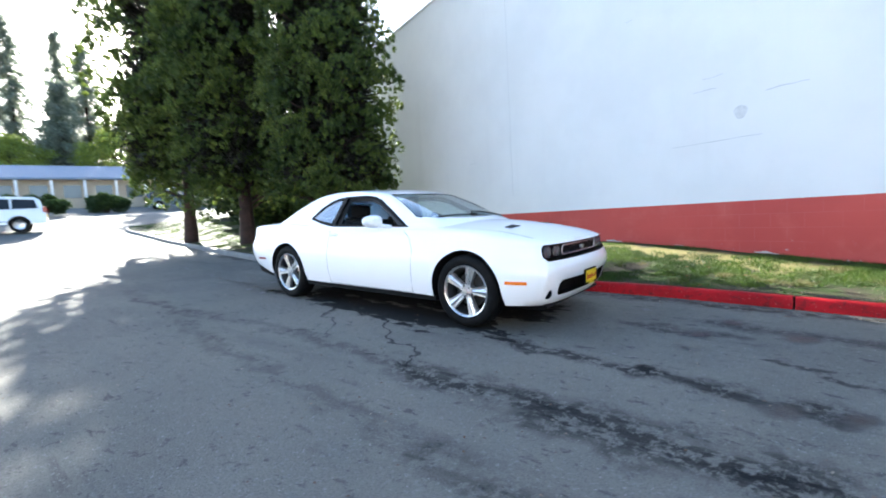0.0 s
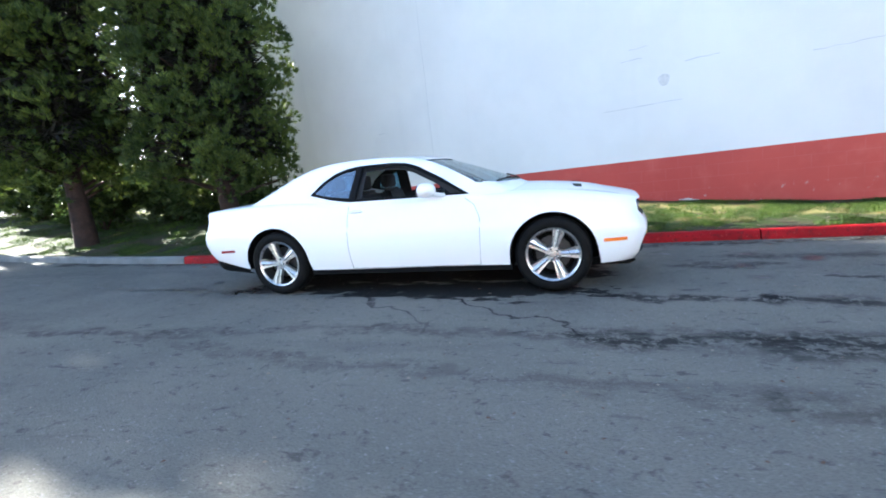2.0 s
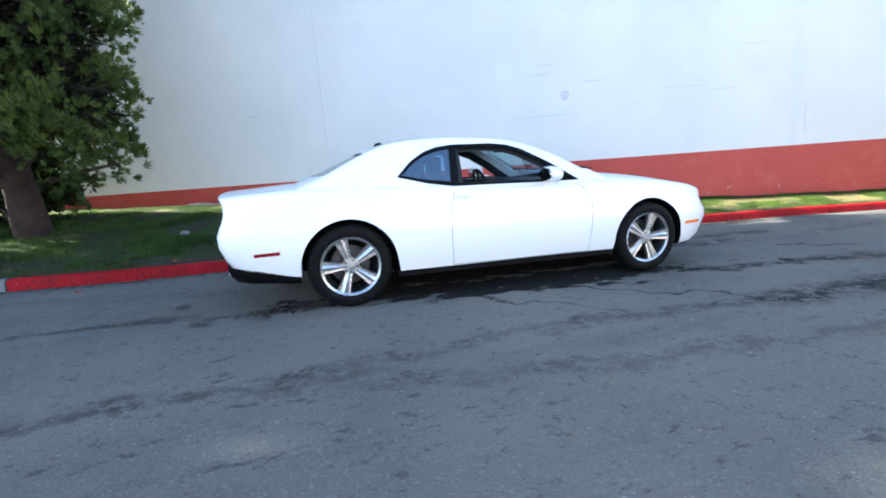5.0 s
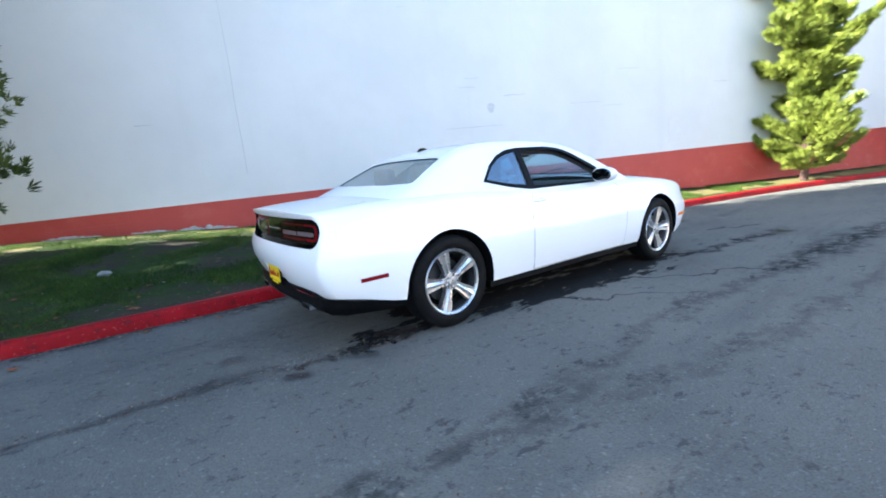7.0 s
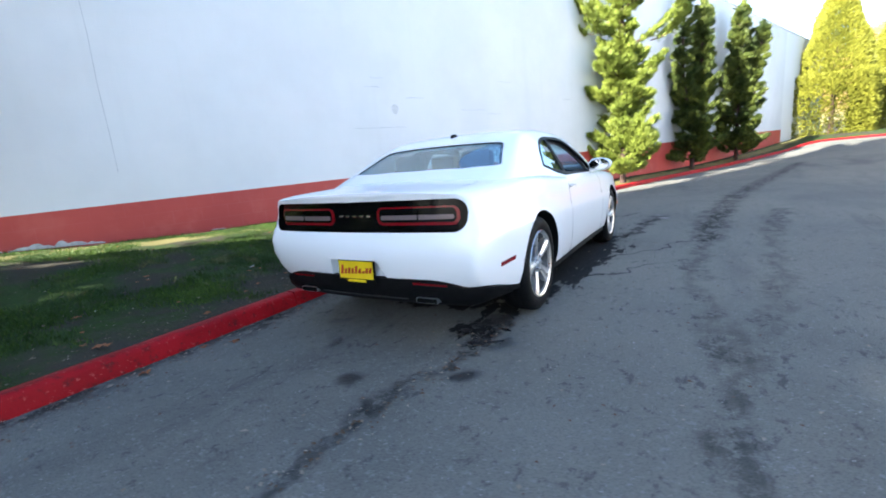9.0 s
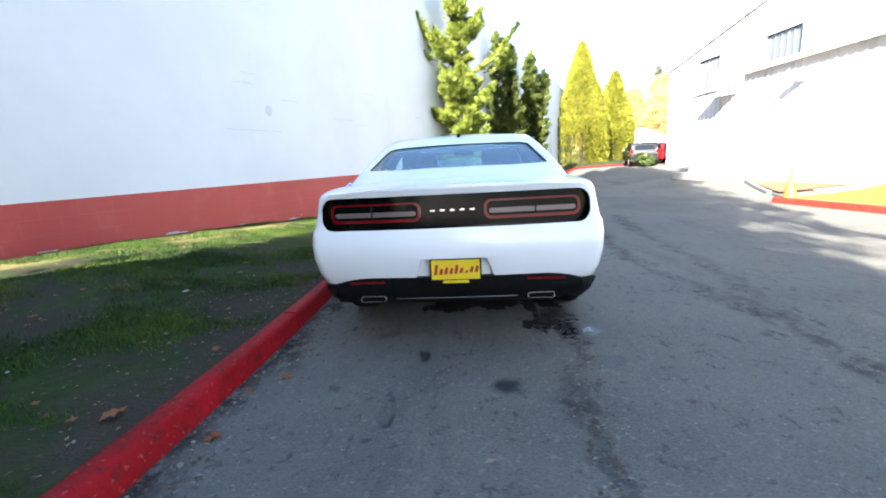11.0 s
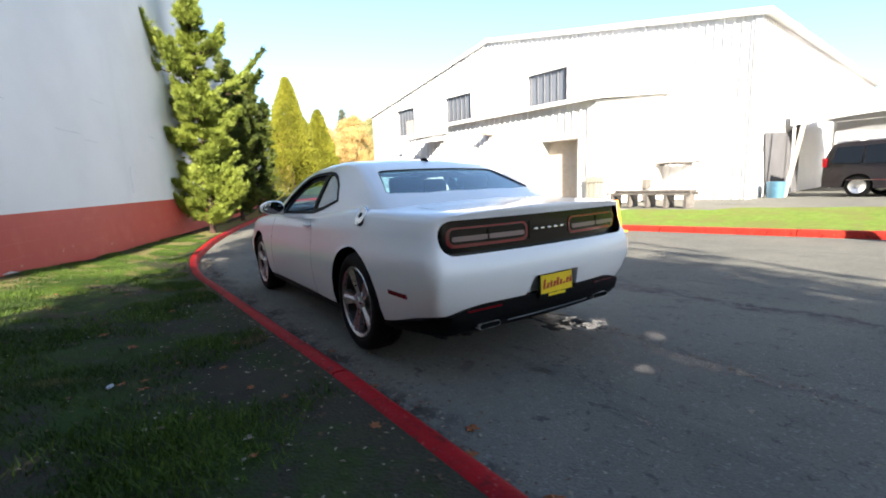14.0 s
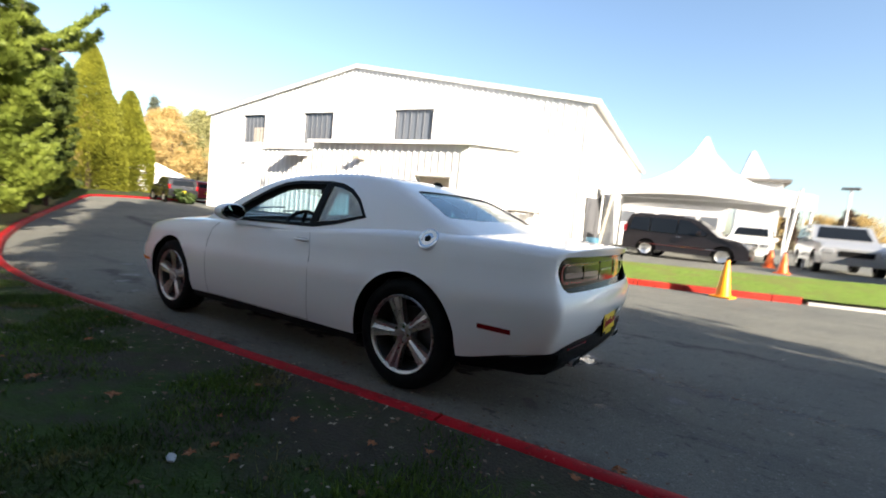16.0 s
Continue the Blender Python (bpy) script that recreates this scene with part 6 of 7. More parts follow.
bmesh.ops.transform(lamp_fix, matrix=Matrix.Translation((22.0, 0.3, 3.4)) @ pose(0, 0, 0, -40), verts=lamp_fix.verts)
part("wall_lamp", lamp_fix, FASCIA, hall)
# apron, fence panel, rails stacked at the wall
PANEL = Nodes("weathered_wood")
PANEL.set(Base_Color=PANEL.mix(PANEL.noise(5.0, 4.0), (0.26, 0.24, 0.20), (0.36, 0.33, 0.28)), Roughness=0.85)
slab = link("walkway", box(2.6, 14.0, D + 0.06, D + 1.0, -0.5, -0.02), CONCRETE)
slab.matrix_world = HALL
tagged(slab, "pale concrete walkway along the hall", "walkway", kind="structure")
fence = thing("slatted_panel", "weathered slatted wooden screen beside the door", "screen", HALL @ Matrix.Translation((2.75, D + 0.12, 0.03)))
for k in range(7):
    part("slat", box(0.10 * k, 0.10 * k + 0.075, 0, 0.03, 0.02, 1.0), PANEL.mat, fence)
part("rail", box(-0.02, 0.72, 0.031, 0.06, 0.15, 0.22), PANEL.mat, fence)
part("rail", box(-0.02, 0.72, 0.031, 0.06, 0.80, 0.87), PANEL.mat, fence)
STEEL = surface("weathered_steel", (0.17, 0.155, 0.14), (0.10, 0.092, 0.085), 0.7, 0.3)
bench = thing("steel_rack", "low steel rack with stacked pipes along the hall wall", "rack", HALL @ Matrix.Translation((0.1, 4.3, 0.0)) @ Matrix.Diagonal((0.60, 1, 0.9, 1)))
part("rail", box(0, 4.6, 0, 0.1, 0.42, 0.50), STEEL, bench)
part("rail", box(0, 4.6, 0.5, 0.6, 0.42, 0.50), STEEL, bench)
for k in range(5):
    part("leg", box(0.2 + 1.0 * k, 0.34 + 1.0 * k, 0.0, 0.6, -0.02, 0.42), STEEL, bench)
for k in range(4):
    part("pipe", tube([(0.1, 0.08 + 0.13 * k, 0.545), (4.5 - 0.3 * k, 0.1 + 0.13 * k, 0.545)], 0.045, 8), STEEL, bench, smooth=True)
shelf = thing("pipe_shelf", "wall bracket shelf carrying bundled white pipes", "shelf", HALL @ Matrix.Translation((1.9, 0.0, -0.1)) @ Matrix.Diagonal((0.62, 1, 1, 1)))
part("bracket", box(0.2, 0.26, 0.06, 0.8, 1.45, 1.52), STEEL, shelf)
part("bracket", box(1.9, 1.96, 0.06, 0.8, 1.45, 1.52), STEEL, shelf)
for k in range(5):
    part("pipe", tube([(-0.3, 0.15 + 0.12 * k, 1.56), (1.0, 0.15 + 0.12 * k, 1.53 + 0.02 * k), (2.6, 0.15 + 0.12 * k, 1.57)], 0.04, 8), CONCRETE if k == 4 else STEEL, shelf, smooth=True)
crate = thing("crate", "small grey crate by the hall wall", "crate", HALL @ Matrix.Translation((3.0, 1.35, 0.0)))
part("box", box(0, 0.5, 0, 0.4, 0.5, 0.85, 0.01), STEEL, crate)
part("stand", box(0.05, 0.45, 0.05, 0.35, 0.0, 0.5), STEEL, crate)
bin_ = thing("bucket", "blue plastic bin beside the hall corner", "bin", HALL @ Matrix.Translation((-0.55, -0.9, 0)))
BLUE = surface("blue_plastic", (0.06, 0.16, 0.24), rough=0.5)
part("tub", lathe([(0.0, 0.0), (0.26, 0.0), (0.30, 0.6), (0.27, 0.6), (0.24, 0.05), (0.0, 0.05)], 20, "z"), BLUE, bin_, smooth=True)

# ---- the far lawn and its red kerb ----
KERB_R = [(7.6, -4.7), (6.4, -5.2), (5.2, -5.72), (3.3, -6.48), (1.9, -7.05), (0.5, -7.6), (-0.7, -8.15), (-1.7, -8.68)]


def far_lawn():
    line = along(KERB_R + [(-5.0, -10.5), (-9.0, -12.6)], 0.4)
    bm = bmesh.new()
    rows = []
    d = Vector((0.389, -0.921, 0))
    for p in line:
        row = []
        front = (HALL.inverted() @ p).y - (D + 1.05) if p.x > 3.0 else 3.2
        reach = max(min(front, 3.2), 0.6)
        for j in range(8):
            q = p + d * (0.14 + (reach - 0.14) * j / 7)
            row.append(bm.verts.new((q.x, q.y, road_height(q.x, q.y) + 0.10 + 0.02 * noise.noise(q * 1.3))))
        rows.append(row)
    for a, b in zip(rows, rows[1:]):
        for j in range(7):
            bm.faces.new((a[j], b[j], b[j + 1], a[j + 1]))
    bmesh.ops.recalc_face_normals(bm, faces=bm.faces)
    if sum(f.normal.z for f in bm.faces) < 0:
        bmesh.ops.reverse_faces(bm, faces=bm.faces)
    return link("lawn_south", bm, LAWN_FAR, smooth=True)


tagged(far_lawn(), "bright sunlit kept lawn before the steel hall", "lawn", kind="structure")
bed = sheet("mulch_bed", list(np.linspace(9.4, 16.5, 14)), list(np.linspace(-6.9, -5.3, 5)), lambda x, y: road_height(x, y) + 0.06 + 0.015 * noise.noise(Vector((4 * x, 4 * y, 0))), MULCH)
tagged(bed, "bed of red bark mulch beside the drive", "bed", kind="structure")
apron = sheet("drive_apron", list(np.linspace(6.0, 12.5, 12)), list(np.linspace(-8.5, -6.0, 5)), lambda x, y: road_height(x, y) + 0.03, CONCRETE)
tagged(apron, "pale concrete apron before the roll-up door", "apron", kind="structure")


def cone(at, label, material, height=0.72):
    x, y = at
    c = thing("traffic_cone", label, "traffic cone", Matrix.Translation((x, y, road_height(x, y) + 0.002)), "traffic cones")
    part("base", box(-0.18, 0.18, -0.18, 0.18, 0, 0.035, 0.01), material, c)
    part("body", lathe([(0.135, 0.035), (0.13, 0.06), (0.035, height), (0.028, height + 0.01), (0.0, height + 0.01)], 28, "z"), material, c, smooth=True)
    part("collar", lathe([(0.082, 0.36), (0.066, 0.48), (0.062, 0.48), (0.078, 0.36)], 28, "z", closed=True), CONE_O, c, smooth=True)
    tip = part("tip", lathe([(0.03, height + 0.008), (0.032, height + 0.05), (0.0, height + 0.055)], 16, "z"), BLACK, c, smooth=True)
    return c


cone((8.0, -5.15), "orange rubber traffic cone at the end of the red kerb", CONE_O)
cone((3.88, -5.97), "faded yellow-orange traffic cone before the red kerb", CONE_Y)
cone((-0.64, -7.72), "orange traffic cone beside the red kerb", CONE_Y)
TAPE = surface("yellow_hose", (0.75, 0.55, 0.03), rough=0.5)
hose = thing("hose", "yellow hose lying across the lawn edge", "hose")
pts = [(3.88, -6.02), (5.2, -6.5), (6.3, -7.1), (7.3, -8.0)]
part("line", tube([(x, y, road_height(x, y) + (0.55 if i == 0 else 0.16)) for i, (x, y) in enumerate(pts)], 0.016, 6), TAPE, hose, smooth=True)
for at in ((1.9, -19.4), (1.35, -17.6), (0.15, -14.4)):
    cone(at, "small orange traffic cone by the parked cars", CONE_O, 0.62)


# ---- other vehicles ----
def vehicle(name, label, at, yaw, paint, kind, category, group="parked vehicles", z_lift=0.0):
    """A parked van, sport utility or pickup: body with wheel arches, glass, lamps, wheels. Local x points ahead."""
    x, y = at
    root = thing(name, label, category, Matrix.Translation((x, y, road_height(x, y) + z_lift)) @ pose(0, 0, 0, 0, 0, yaw), group)
    if kind == "van":
        L, W, wb, fo, r, belt = 5.14, 0.98, 3.08, 0.98, 0.335, 0.98
        prof = [(-1.08, 0.30), (-1.10, 0.62), (-1.07, 1.0), (-0.98, 1.40), (-0.82, 1.68), (-0.55, 1.74), (1.2, 1.75), (1.9, 1.66), (2.45, 1.35), (2.85, 1.07), (3.6, 0.92), (3.95, 0.78), (4.02, 0.55), (4.0, 0.28)]
        glass = [[(-0.78, 1.08), (-0.72, 1.58), (0.05, 1.60), (0.05, 1.05)], [(0.14, 1.05), (0.14, 1.60), (1.20, 1.60), (1.20, 1.03)], [(1.29, 1.03), (1.29, 1.60), (1.72, 1.55), (2.42, 1.13), (2.35, 1.03)]]
        wb, prof, glass = 0.88 * wb, [(0.88 * gx, gz) for gx, gz in prof], [[(0.88 * gx, gz) for gx, gz in g] for g in glass]
    elif kind == "suv":
        W, wb, r = 0.97, 2.85, 0.37
        prof = [(-0.98, 0.42), (-1.0, 0.75), (-0.96, 1.1), (-0.80, 1.60), (-0.6, 1.72), (1.0, 1.76), (1.5, 1.70), (2.05, 1.22), (2.2, 1.13), (3.55, 1.04), (3.75, 0.90), (3.78, 0.5), (3.70, 0.36)]
        glass = [[(-0.72, 1.16), (-0.62, 1.58), (0.2, 1.62), (0.2, 1.14)], [(0.28, 1.14), (0.28, 1.62), (1.0, 1.63), (1.0, 1.13)], [(1.08, 1.13), (1.08, 1.63), (1.42, 1.58), (1.95, 1.16)]]
    else:
        W, wb, r = 1.0, 3.6, 0.40
        prof = [(-1.15, 0.50), (-1.18, 0.95), (-1.12, 1.18), (0.70, 1.18), (0.78, 1.75), (1.0, 1.88), (2.3, 1.88), (2.95, 1.32), (3.1, 1.22), (4.4, 1.15), (4.55, 0.95), (4.55, 0.5)]
        glass = [[(0.95, 1.30), (1.0, 1.75), (1.65, 1.77), (1.65, 1.28)], [(1.73, 1.28), (1.73, 1.77), (2.2, 1.75), (2.75, 1.28)]]
    full = prof + [(wb + r + 0.06, prof[-1][1] - 0.02)]
    bm = bmesh.new()
    widths = [0.86 if (z < 0.45 or z > 1.6) else (1.0 if z < 1.12 else 0.93) for _, z in full]
    poly = full
    lower = prism(poly, "y", -W, W, bm)
    body = part("body", lower, paint, root)
    cuts = []
    for ax in (0.0, wb):
        pts = [(ax + (r + 0.06) * math.cos(radians(a)), r + (r + 0.06) * math.sin(radians(a))) for a in range(-10, 191, 10)] + [(ax - r - 0.06, -0.1), (ax + r + 0.06, -0.1)]
        for s in (1, -1):
            c = link("cutter", prism(pts, "y", *sorted((s * (W - 0.32), s * (W + 0.3)))), LINER)
            c.parent = root
            cuts.append(c)
    boolean(body, cuts)
    # tumblehome and rounded edges
    me = body.data
    for v in me.vertices:
        if v.co.z > 1.0 and abs(v.co.y) > 0.5:
            v.co.y *= 1 - 0.20 * (v.co.z - 1.0)
        if abs(v.co.y) > 0.9 and (v.co.x > 3.3 or v.co.x < -0.9):
            v.co.y *= 0.93
    bev = body.modifiers.new("edges", "BEVEL")
    bev.width, bev.segments, bev.limit_method, bev.angle_limit = 0.05, 3, "ANGLE", radians(40)
    shaded(body, 45)
    for s in (1, -1):
        for g in glass:
            gb = bmesh.new()
            a = [gb.verts.new((gx, s * (W * (1 - 0.20 * (gz - 1.0)) + 0.004), gz)) for gx, gz in g]
            b = [gb.verts.new((gx, s * (W * (1 - 0.20 * (gz - 1.0)) - 0.03), gz)) for gx, gz in g]
            gb.faces.new(a)
            for i in range(len(a)):
                gb.faces.new((a[i], a[(i + 1) % len(a)], b[(i + 1) % len(a)], b[i]))
            bmesh.ops.recalc_face_normals(gb, faces=gb.faces)
            part("side_window", gb, VAN_GLASS, root, "dark side window")
        mir = box(glass[-1][-1][0] - 0.25, glass[-1][-1][0] - 0.12, *sorted((s * (W + 0.02), s * (W + 0.20))), 1.05, 1.22, 0.03)
        part("door_mirror", mir, paint, root, smooth=True)
        trim = box(-0.3, wb + 0.1, *sorted((s * (W - 0.01), s * (W + 0.008))), 0.52, 0.55)
        part("side_trim", trim, CHROME if kind == "van" else BLACK, root)
        for ax in (0.45 * wb,):
            part("door_handle", box(ax - 0.12, ax + 0.08, *sorted((s * W, s * (W + 0.03))), 0.90, 0.93, 0.008), CHROME, root)
        lamp_z = (0.95, 1.25)
        tl = box(prof[1][0] - 0.01, prof[1][0] + 0.12, *sorted((s * (W - 0.20), s * (W - 0.05))), *lamp_z, 0.02)
        part("tail_light", tl, LAMP_RED, root, "red tail light")
        fx0 = prof[-2][0]
        part("headlight", box(fx0 - 0.22, fx0 + 0.01, *sorted((s * (W - 0.38), s * (W - 0.06))), 0.70, 0.86, 0.03), LAMP_CLEAR, root, "clear headlight")
        for ax in (0.0, wb):
            tyre = lathe([(0.22, 0.10), (r - 0.02, 0.10), (r, 0.07), (r, -0.07), (r - 0.02, -0.10), (0.22, -0.10)], 30, "y", closed=True)
            bmesh.ops.transform(tyre, matrix=Matrix.Translation((ax, s * (W - 0.12), r)), verts=tyre.verts)
            wh = part("wheel", tyre, RUBBER, root, "black tyre on a silver rim", smooth=True)
            rim = lathe([(0.0, 0.08), (0.05, 0.085), (0.06, 0.06), (0.19, 0.075), (0.225, 0.10), (0.225, -0.02), (0.0, -0.02)], 30, "y")
            bmesh.ops.transform(rim, matrix=Matrix.Translation((ax, s * (W - 0.115), r)) @ Matrix.Diagonal((1, s, 1, 1)), verts=rim.verts)
            part("rim", rim, ALLOY, wh, smooth=True)
    # screens
    i = 3 if kind != "pickup" else 4
    back = [prof[2], prof[4 if kind == "van" else 3]] if kind != "pickup" else [prof[3], prof[4]]
    (xa, za), (xb, zb) = back
    rb = bmesh.new()
    q = [rb.verts.new(p) for p in ((xa + 0.15 * (xb - xa) - 0.012, -0.70, za + 0.2 * (zb - za)), (xa + 0.15 * (xb - xa) - 0.012, 0.70, za + 0.2 * (zb - za)), (xa + 0.85 * (xb - xa) - 0.012, 0.62, za + 0.85 * (zb - za)), (xa + 0.85 * (xb - xa) - 0.012, -0.62, za + 0.85 * (zb - za)))]
    rb.faces.new(q)
    ext = bmesh.ops.extrude_face_region(rb, geom=list(rb.faces))
    bmesh.ops.translate(rb, vec=(0.02, 0, 0), verts=[v for v in ext["geom"] if isinstance(v, bmesh.types.BMVert)])
    bmesh.ops.recalc_face_normals(rb, faces=rb.faces)
    part("rear_window", rb, VAN_GLASS, root, "dark rear window")
    top = max(range(len(prof)), key=lambda k: prof[k][1] + 0.01 * k)
    ws = [p for p in prof if p[0] > prof[top][0]][:3]
    (xa, za), (xb, zb) = ws[0], ws[1]
    fb = bmesh.new()
    q = [fb.verts.new(p) for p in ((xa + 0.05, -0.66, za - 0.02), (xa + 0.05, 0.66, za - 0.02), (xb - 0.0, 0.78, zb + 0.02), (xb - 0.0, -0.78, zb + 0.02))]
    fb.faces.new(q)
    ext = bmesh.ops.extrude_face_region(fb, geom=list(fb.faces))
    bmesh.ops.translate(fb, vec=(-0.03, 0, -0.02), verts=[v for v in ext["geom"] if isinstance(v, bmesh.types.BMVert)])
    bmesh.ops.recalc_face_normals(fb, faces=fb.faces)
    part("windscreen", fb, VAN_GLASS, root, "dark windscreen")
    part("number_plate", box(prof[1][0] - 0.02, prof[1][0] + 0.02, -0.16, 0.16, 0.72, 0.86), PLATE, root, "yellow dealer plate")
    part("front_bumper", box(prof[-1][0] - 0.15, prof[-1][0] + 0.06, -0.85, 0.85, prof[-1][1], prof[-1][1] + 0.22, 0.05), paint if kind != "pickup" else CHROME, root, smooth=True)
    part("grille", box(prof[-2][0] - 0.05, prof[-2][0] + 0.015, -0.45, 0.45, 0.62, 0.82, 0.02), CHROME if kind != "suv" else BLACK, root)
    return root


vehicle("minivan", "dark grey minivan with chrome trim, parked before the tents", (5.39, -16.76), 191.5, VAN_PAINT, "van", "minivan")
vehicle("sport_utility", "silver sport utility parked facing the lot", (0.5, -21.3), 112, SILVER_PAINT, "suv", "car")
vehicle("pickup_truck", "white pickup truck parked facing the lot", (-3.2, -17.6), 112, PAINT, "pickup", "truck")
vehicle("sport_utility", "white car parked beneath the tent edge", (4.9, -27.2), 103, PAINT, "suv", "car")
vehicle("sport_utility", "black sport utility with red tail lights, parked by the hedge", (32.0, -2.4), 8, BLACK_PAINT, "suv", "car")
vehicle("sport_utility", "dark red car parked beyond the hall", (36.5, -4.4), 20, RED_PAINT, "suv", "car")
vehicle("sport_utility", "silver sport utility stopped on the road in the sun", (-25.0, -8.3), -84, SILVER_PAINT, "suv", "car")
vehicle("sport_utility", "black sport utility parked before the houses", (-46.0, -2.2), 95, BLACK_PAINT, "suv", "car")

# ---- tents, office, lamps and distance to the south ----
tents = thing("tent_canopy", "white peaked tent canopy over the sales office", "tent", Matrix.Translation((5.8, -21.6, 0.0)) @ pose(0, 0, 0, 0, 0, 21.5))
bm = bmesh.new()
rows = []
for h, k in ((0.0, 1.0), (0.25, 0.76), (0.55, 0.52), (1.1, 0.30), (2.0, 0.12), (2.9, 0.015)):
    rows.append([bm.verts.new((4.1 * k * sx, 3.0 * k * sy, 3.30 + h)) for sx, sy in ((-1, -1), (0, -1), (1, -1), (1, 0), (1, 1), (0, 1), (-1, 1), (-1, 0))])
for a, b in zip(rows, rows[1:]):
    for k in range(8):
        bm.faces.new((a[k], a[(k + 1) % 8], b[(k + 1) % 8], b[k]))
bm.faces.new(rows[-1])
part("peak", bm, TENT, tents, "white fabric peak", smooth=True)
val_bm = bmesh.new()
arc = [(-4.1 + 8.2 * k / 20, 3.30) for k in range(21)]
low = [2.66 + 0.42 * math.sin(math.pi * min(k / 24 + 0.02, 1)) for k in range(21)]
for yy in (3.01, -3.01):
    rings = []
    for dy in (0.0, -0.05):
        rings += [[val_bm.verts.new((x, yy + dy, z)) for x, z in arc], [val_bm.verts.new((x, yy + dy, low[k])) for k, (x, z) in enumerate(arc)]]
    tv, bv, tb, bb = rings
    for k in range(20):
        for a, b in ((tv, bv), (tb, bb), (tv, tb), (bv, bb)):
            val_bm.faces.new((a[k], a[k + 1], b[k + 1], b[k]))
bmesh.ops.recalc_face_normals(val_bm, faces=val_bm.faces)
part("valance", val_bm, TENT, tents, "white fabric valance")
for x in (-4.0, 4.0):
    for y in (-2.9, 2.9):
        part("pole", tube([(x, y, -0.3), (x, y, 3.3)], 0.05, 10), METAL_WHITE, tents, smooth=True)
office = thing("sales_office", "low white office with a row of windows behind the tents", "building", Matrix.Translation((8.3, -26.75, -0.06)) @ pose(0, 0, 0, 0, 0, 21.5))
part("wall", box(-1.9, 8, -6, 0, -0.3, 3.3), METAL_WHITE, office)
part("roof", box(-2.2, 8.3, -6.3, 0.3, 3.304, 3.55), ROOF_METAL, office)
for k in range(8):
    x = -1.5 + 1.15 * k
    w = part("window", box(x, x + 0.9, -0.05, 0.02, 1.90, 2.60), WINDOW, office, "dark office window")
    part("window_sill", box(x - 0.05, x + 0.95, -0.03, 0.06, 1.82, 1.896), METAL_WHITE, w)
tower = thing("roof_turret", "small turret with a blue glazed side on a far roof", "turret", Matrix.Translation((8.3, -38.1, -0.06)) @ pose(0, 0, 0, 0, 0, 21.5))
part("base", box(-1.2, 1.4, -2, 2, -0.3, 5.8), METAL_WHITE, tower)
part("ledge", box(-1.6, 1.7, -2.4, 2.4, 5.804, 6.05), STEEL, tower)
part("cap", prism([(1.5, 6.054), (0.9, 8.2), (0.7, 8.2), (-0.5, 6.054)], "y", -1.0, 1.0), ROOF_METAL, tower)
part("skylight", prism([(1.53, 6.1), (0.95, 8.15), (0.99, 8.17), (1.57, 6.12)], "y", -0.9, 1.1), BLUE_ROOF, tower, "blue glazed slope")


def lot_lamp(at, h):
    p = thing("street_lamp", "tall lot lamp with a flat square head", "street lamp", Matrix.Translation((*at, road_height(*at))), "lot lamps")
    part("pole", tube([(0, 0, -0.2), (0, 0, h)], 0, 8, taper=[0.10, 0.07]), METAL_WHITE, p, smooth=True)
    part("head", box(-0.6, 0.6, -0.25, 0.25, h, h + 0.2, 0.05), STEEL, p)


lot_lamp((12.4, -56.0), 3.9)
lot_lamp((9.6, -56.5), 5.0)
lot_lamp((4.4, -46.0), 5.9)
sign = thing("sign_pole", "thin white leaning pole at the lawn edge", "pole", Matrix.Translation((0.35, -14.8, road_height(0.35, -14.8))))
part("pole", tube([(0, 0, -0.1), (-0.22, -0.1, 2.6)], 0.05, 8), METAL_WHITE, sign, smooth=True)
plank = thing("plank", "pale wooden plank leaning at the hall corner", "plank", HALL @ Matrix.Translation((-0.75, -1.2, 0)))
part("board", tube([(0, 0, -0.02), (-0.42, -0.1, 2.9)], 0.085, 4), BEIGE, plank)
# flat dark sheet added as a painted shadow on the side wall
WALL_SHADE = surface("grey_wall_shadow", (0.085, 0.085, 0.092), (0.07, 0.07, 0.076), 0.75, scale=1.5, bump=0.3)
shadow_sheet = thing("tarpaulin", "dark grey sheet standing in for a shadow on the hall side", "tarpaulin", HALL @ Matrix.Translation((0, -1.0, 0)))
part("sheet", prism([(0, 2.42), (-3.0, 2.55), (-4.1, 2.85), (-4.55, 3.5), (-4.9, 3.42), (-4.95, 0.06), (-0.62, 0.06), (-0.28, 1.2)], "x", -0.075, -0.05), WALL_SHADE, shadow_sheet)
hx, hy, hz = HALL @ Vector((27.2, 1.3, 0.0))
shrub("shrub", "low green shrub at the far corner of the hall", (hx, hy, road_height(hx, hy)), (1.5, 0.8, 0.9), np.random.RandomState(77), SHRUB, 16, (0.14, 0.05), 3, "hall shrubs")

# ---- distance ----
for i, (x, y, h, r) in enumerate([(95, -1.5, 13, 5), (88, -7.5, 12, 4.6), (92, -12.5, 15.5, 5), (104, -8.5, 17, 5.5), (84, -16.5, 10, 5), (110, -0.5, 14, 6), (99, 7.5, 15, 6), (112, 15.5, 16, 6), (120, -18.5, 16, 6), (100, -24.5, 13, 6), (90, 19.5, 14, 5)]):
    broad_tree((x, y), h, r, (AUTUMN, AUTUMN, FADED)[i % 3], 30 + i, ("golden autumn tree in the distance", "golden autumn tree in the distance", "tree turning from green to gold in the distance")[i % 3])
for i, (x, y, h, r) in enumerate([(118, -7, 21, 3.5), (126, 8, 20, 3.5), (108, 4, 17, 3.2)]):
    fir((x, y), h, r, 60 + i)
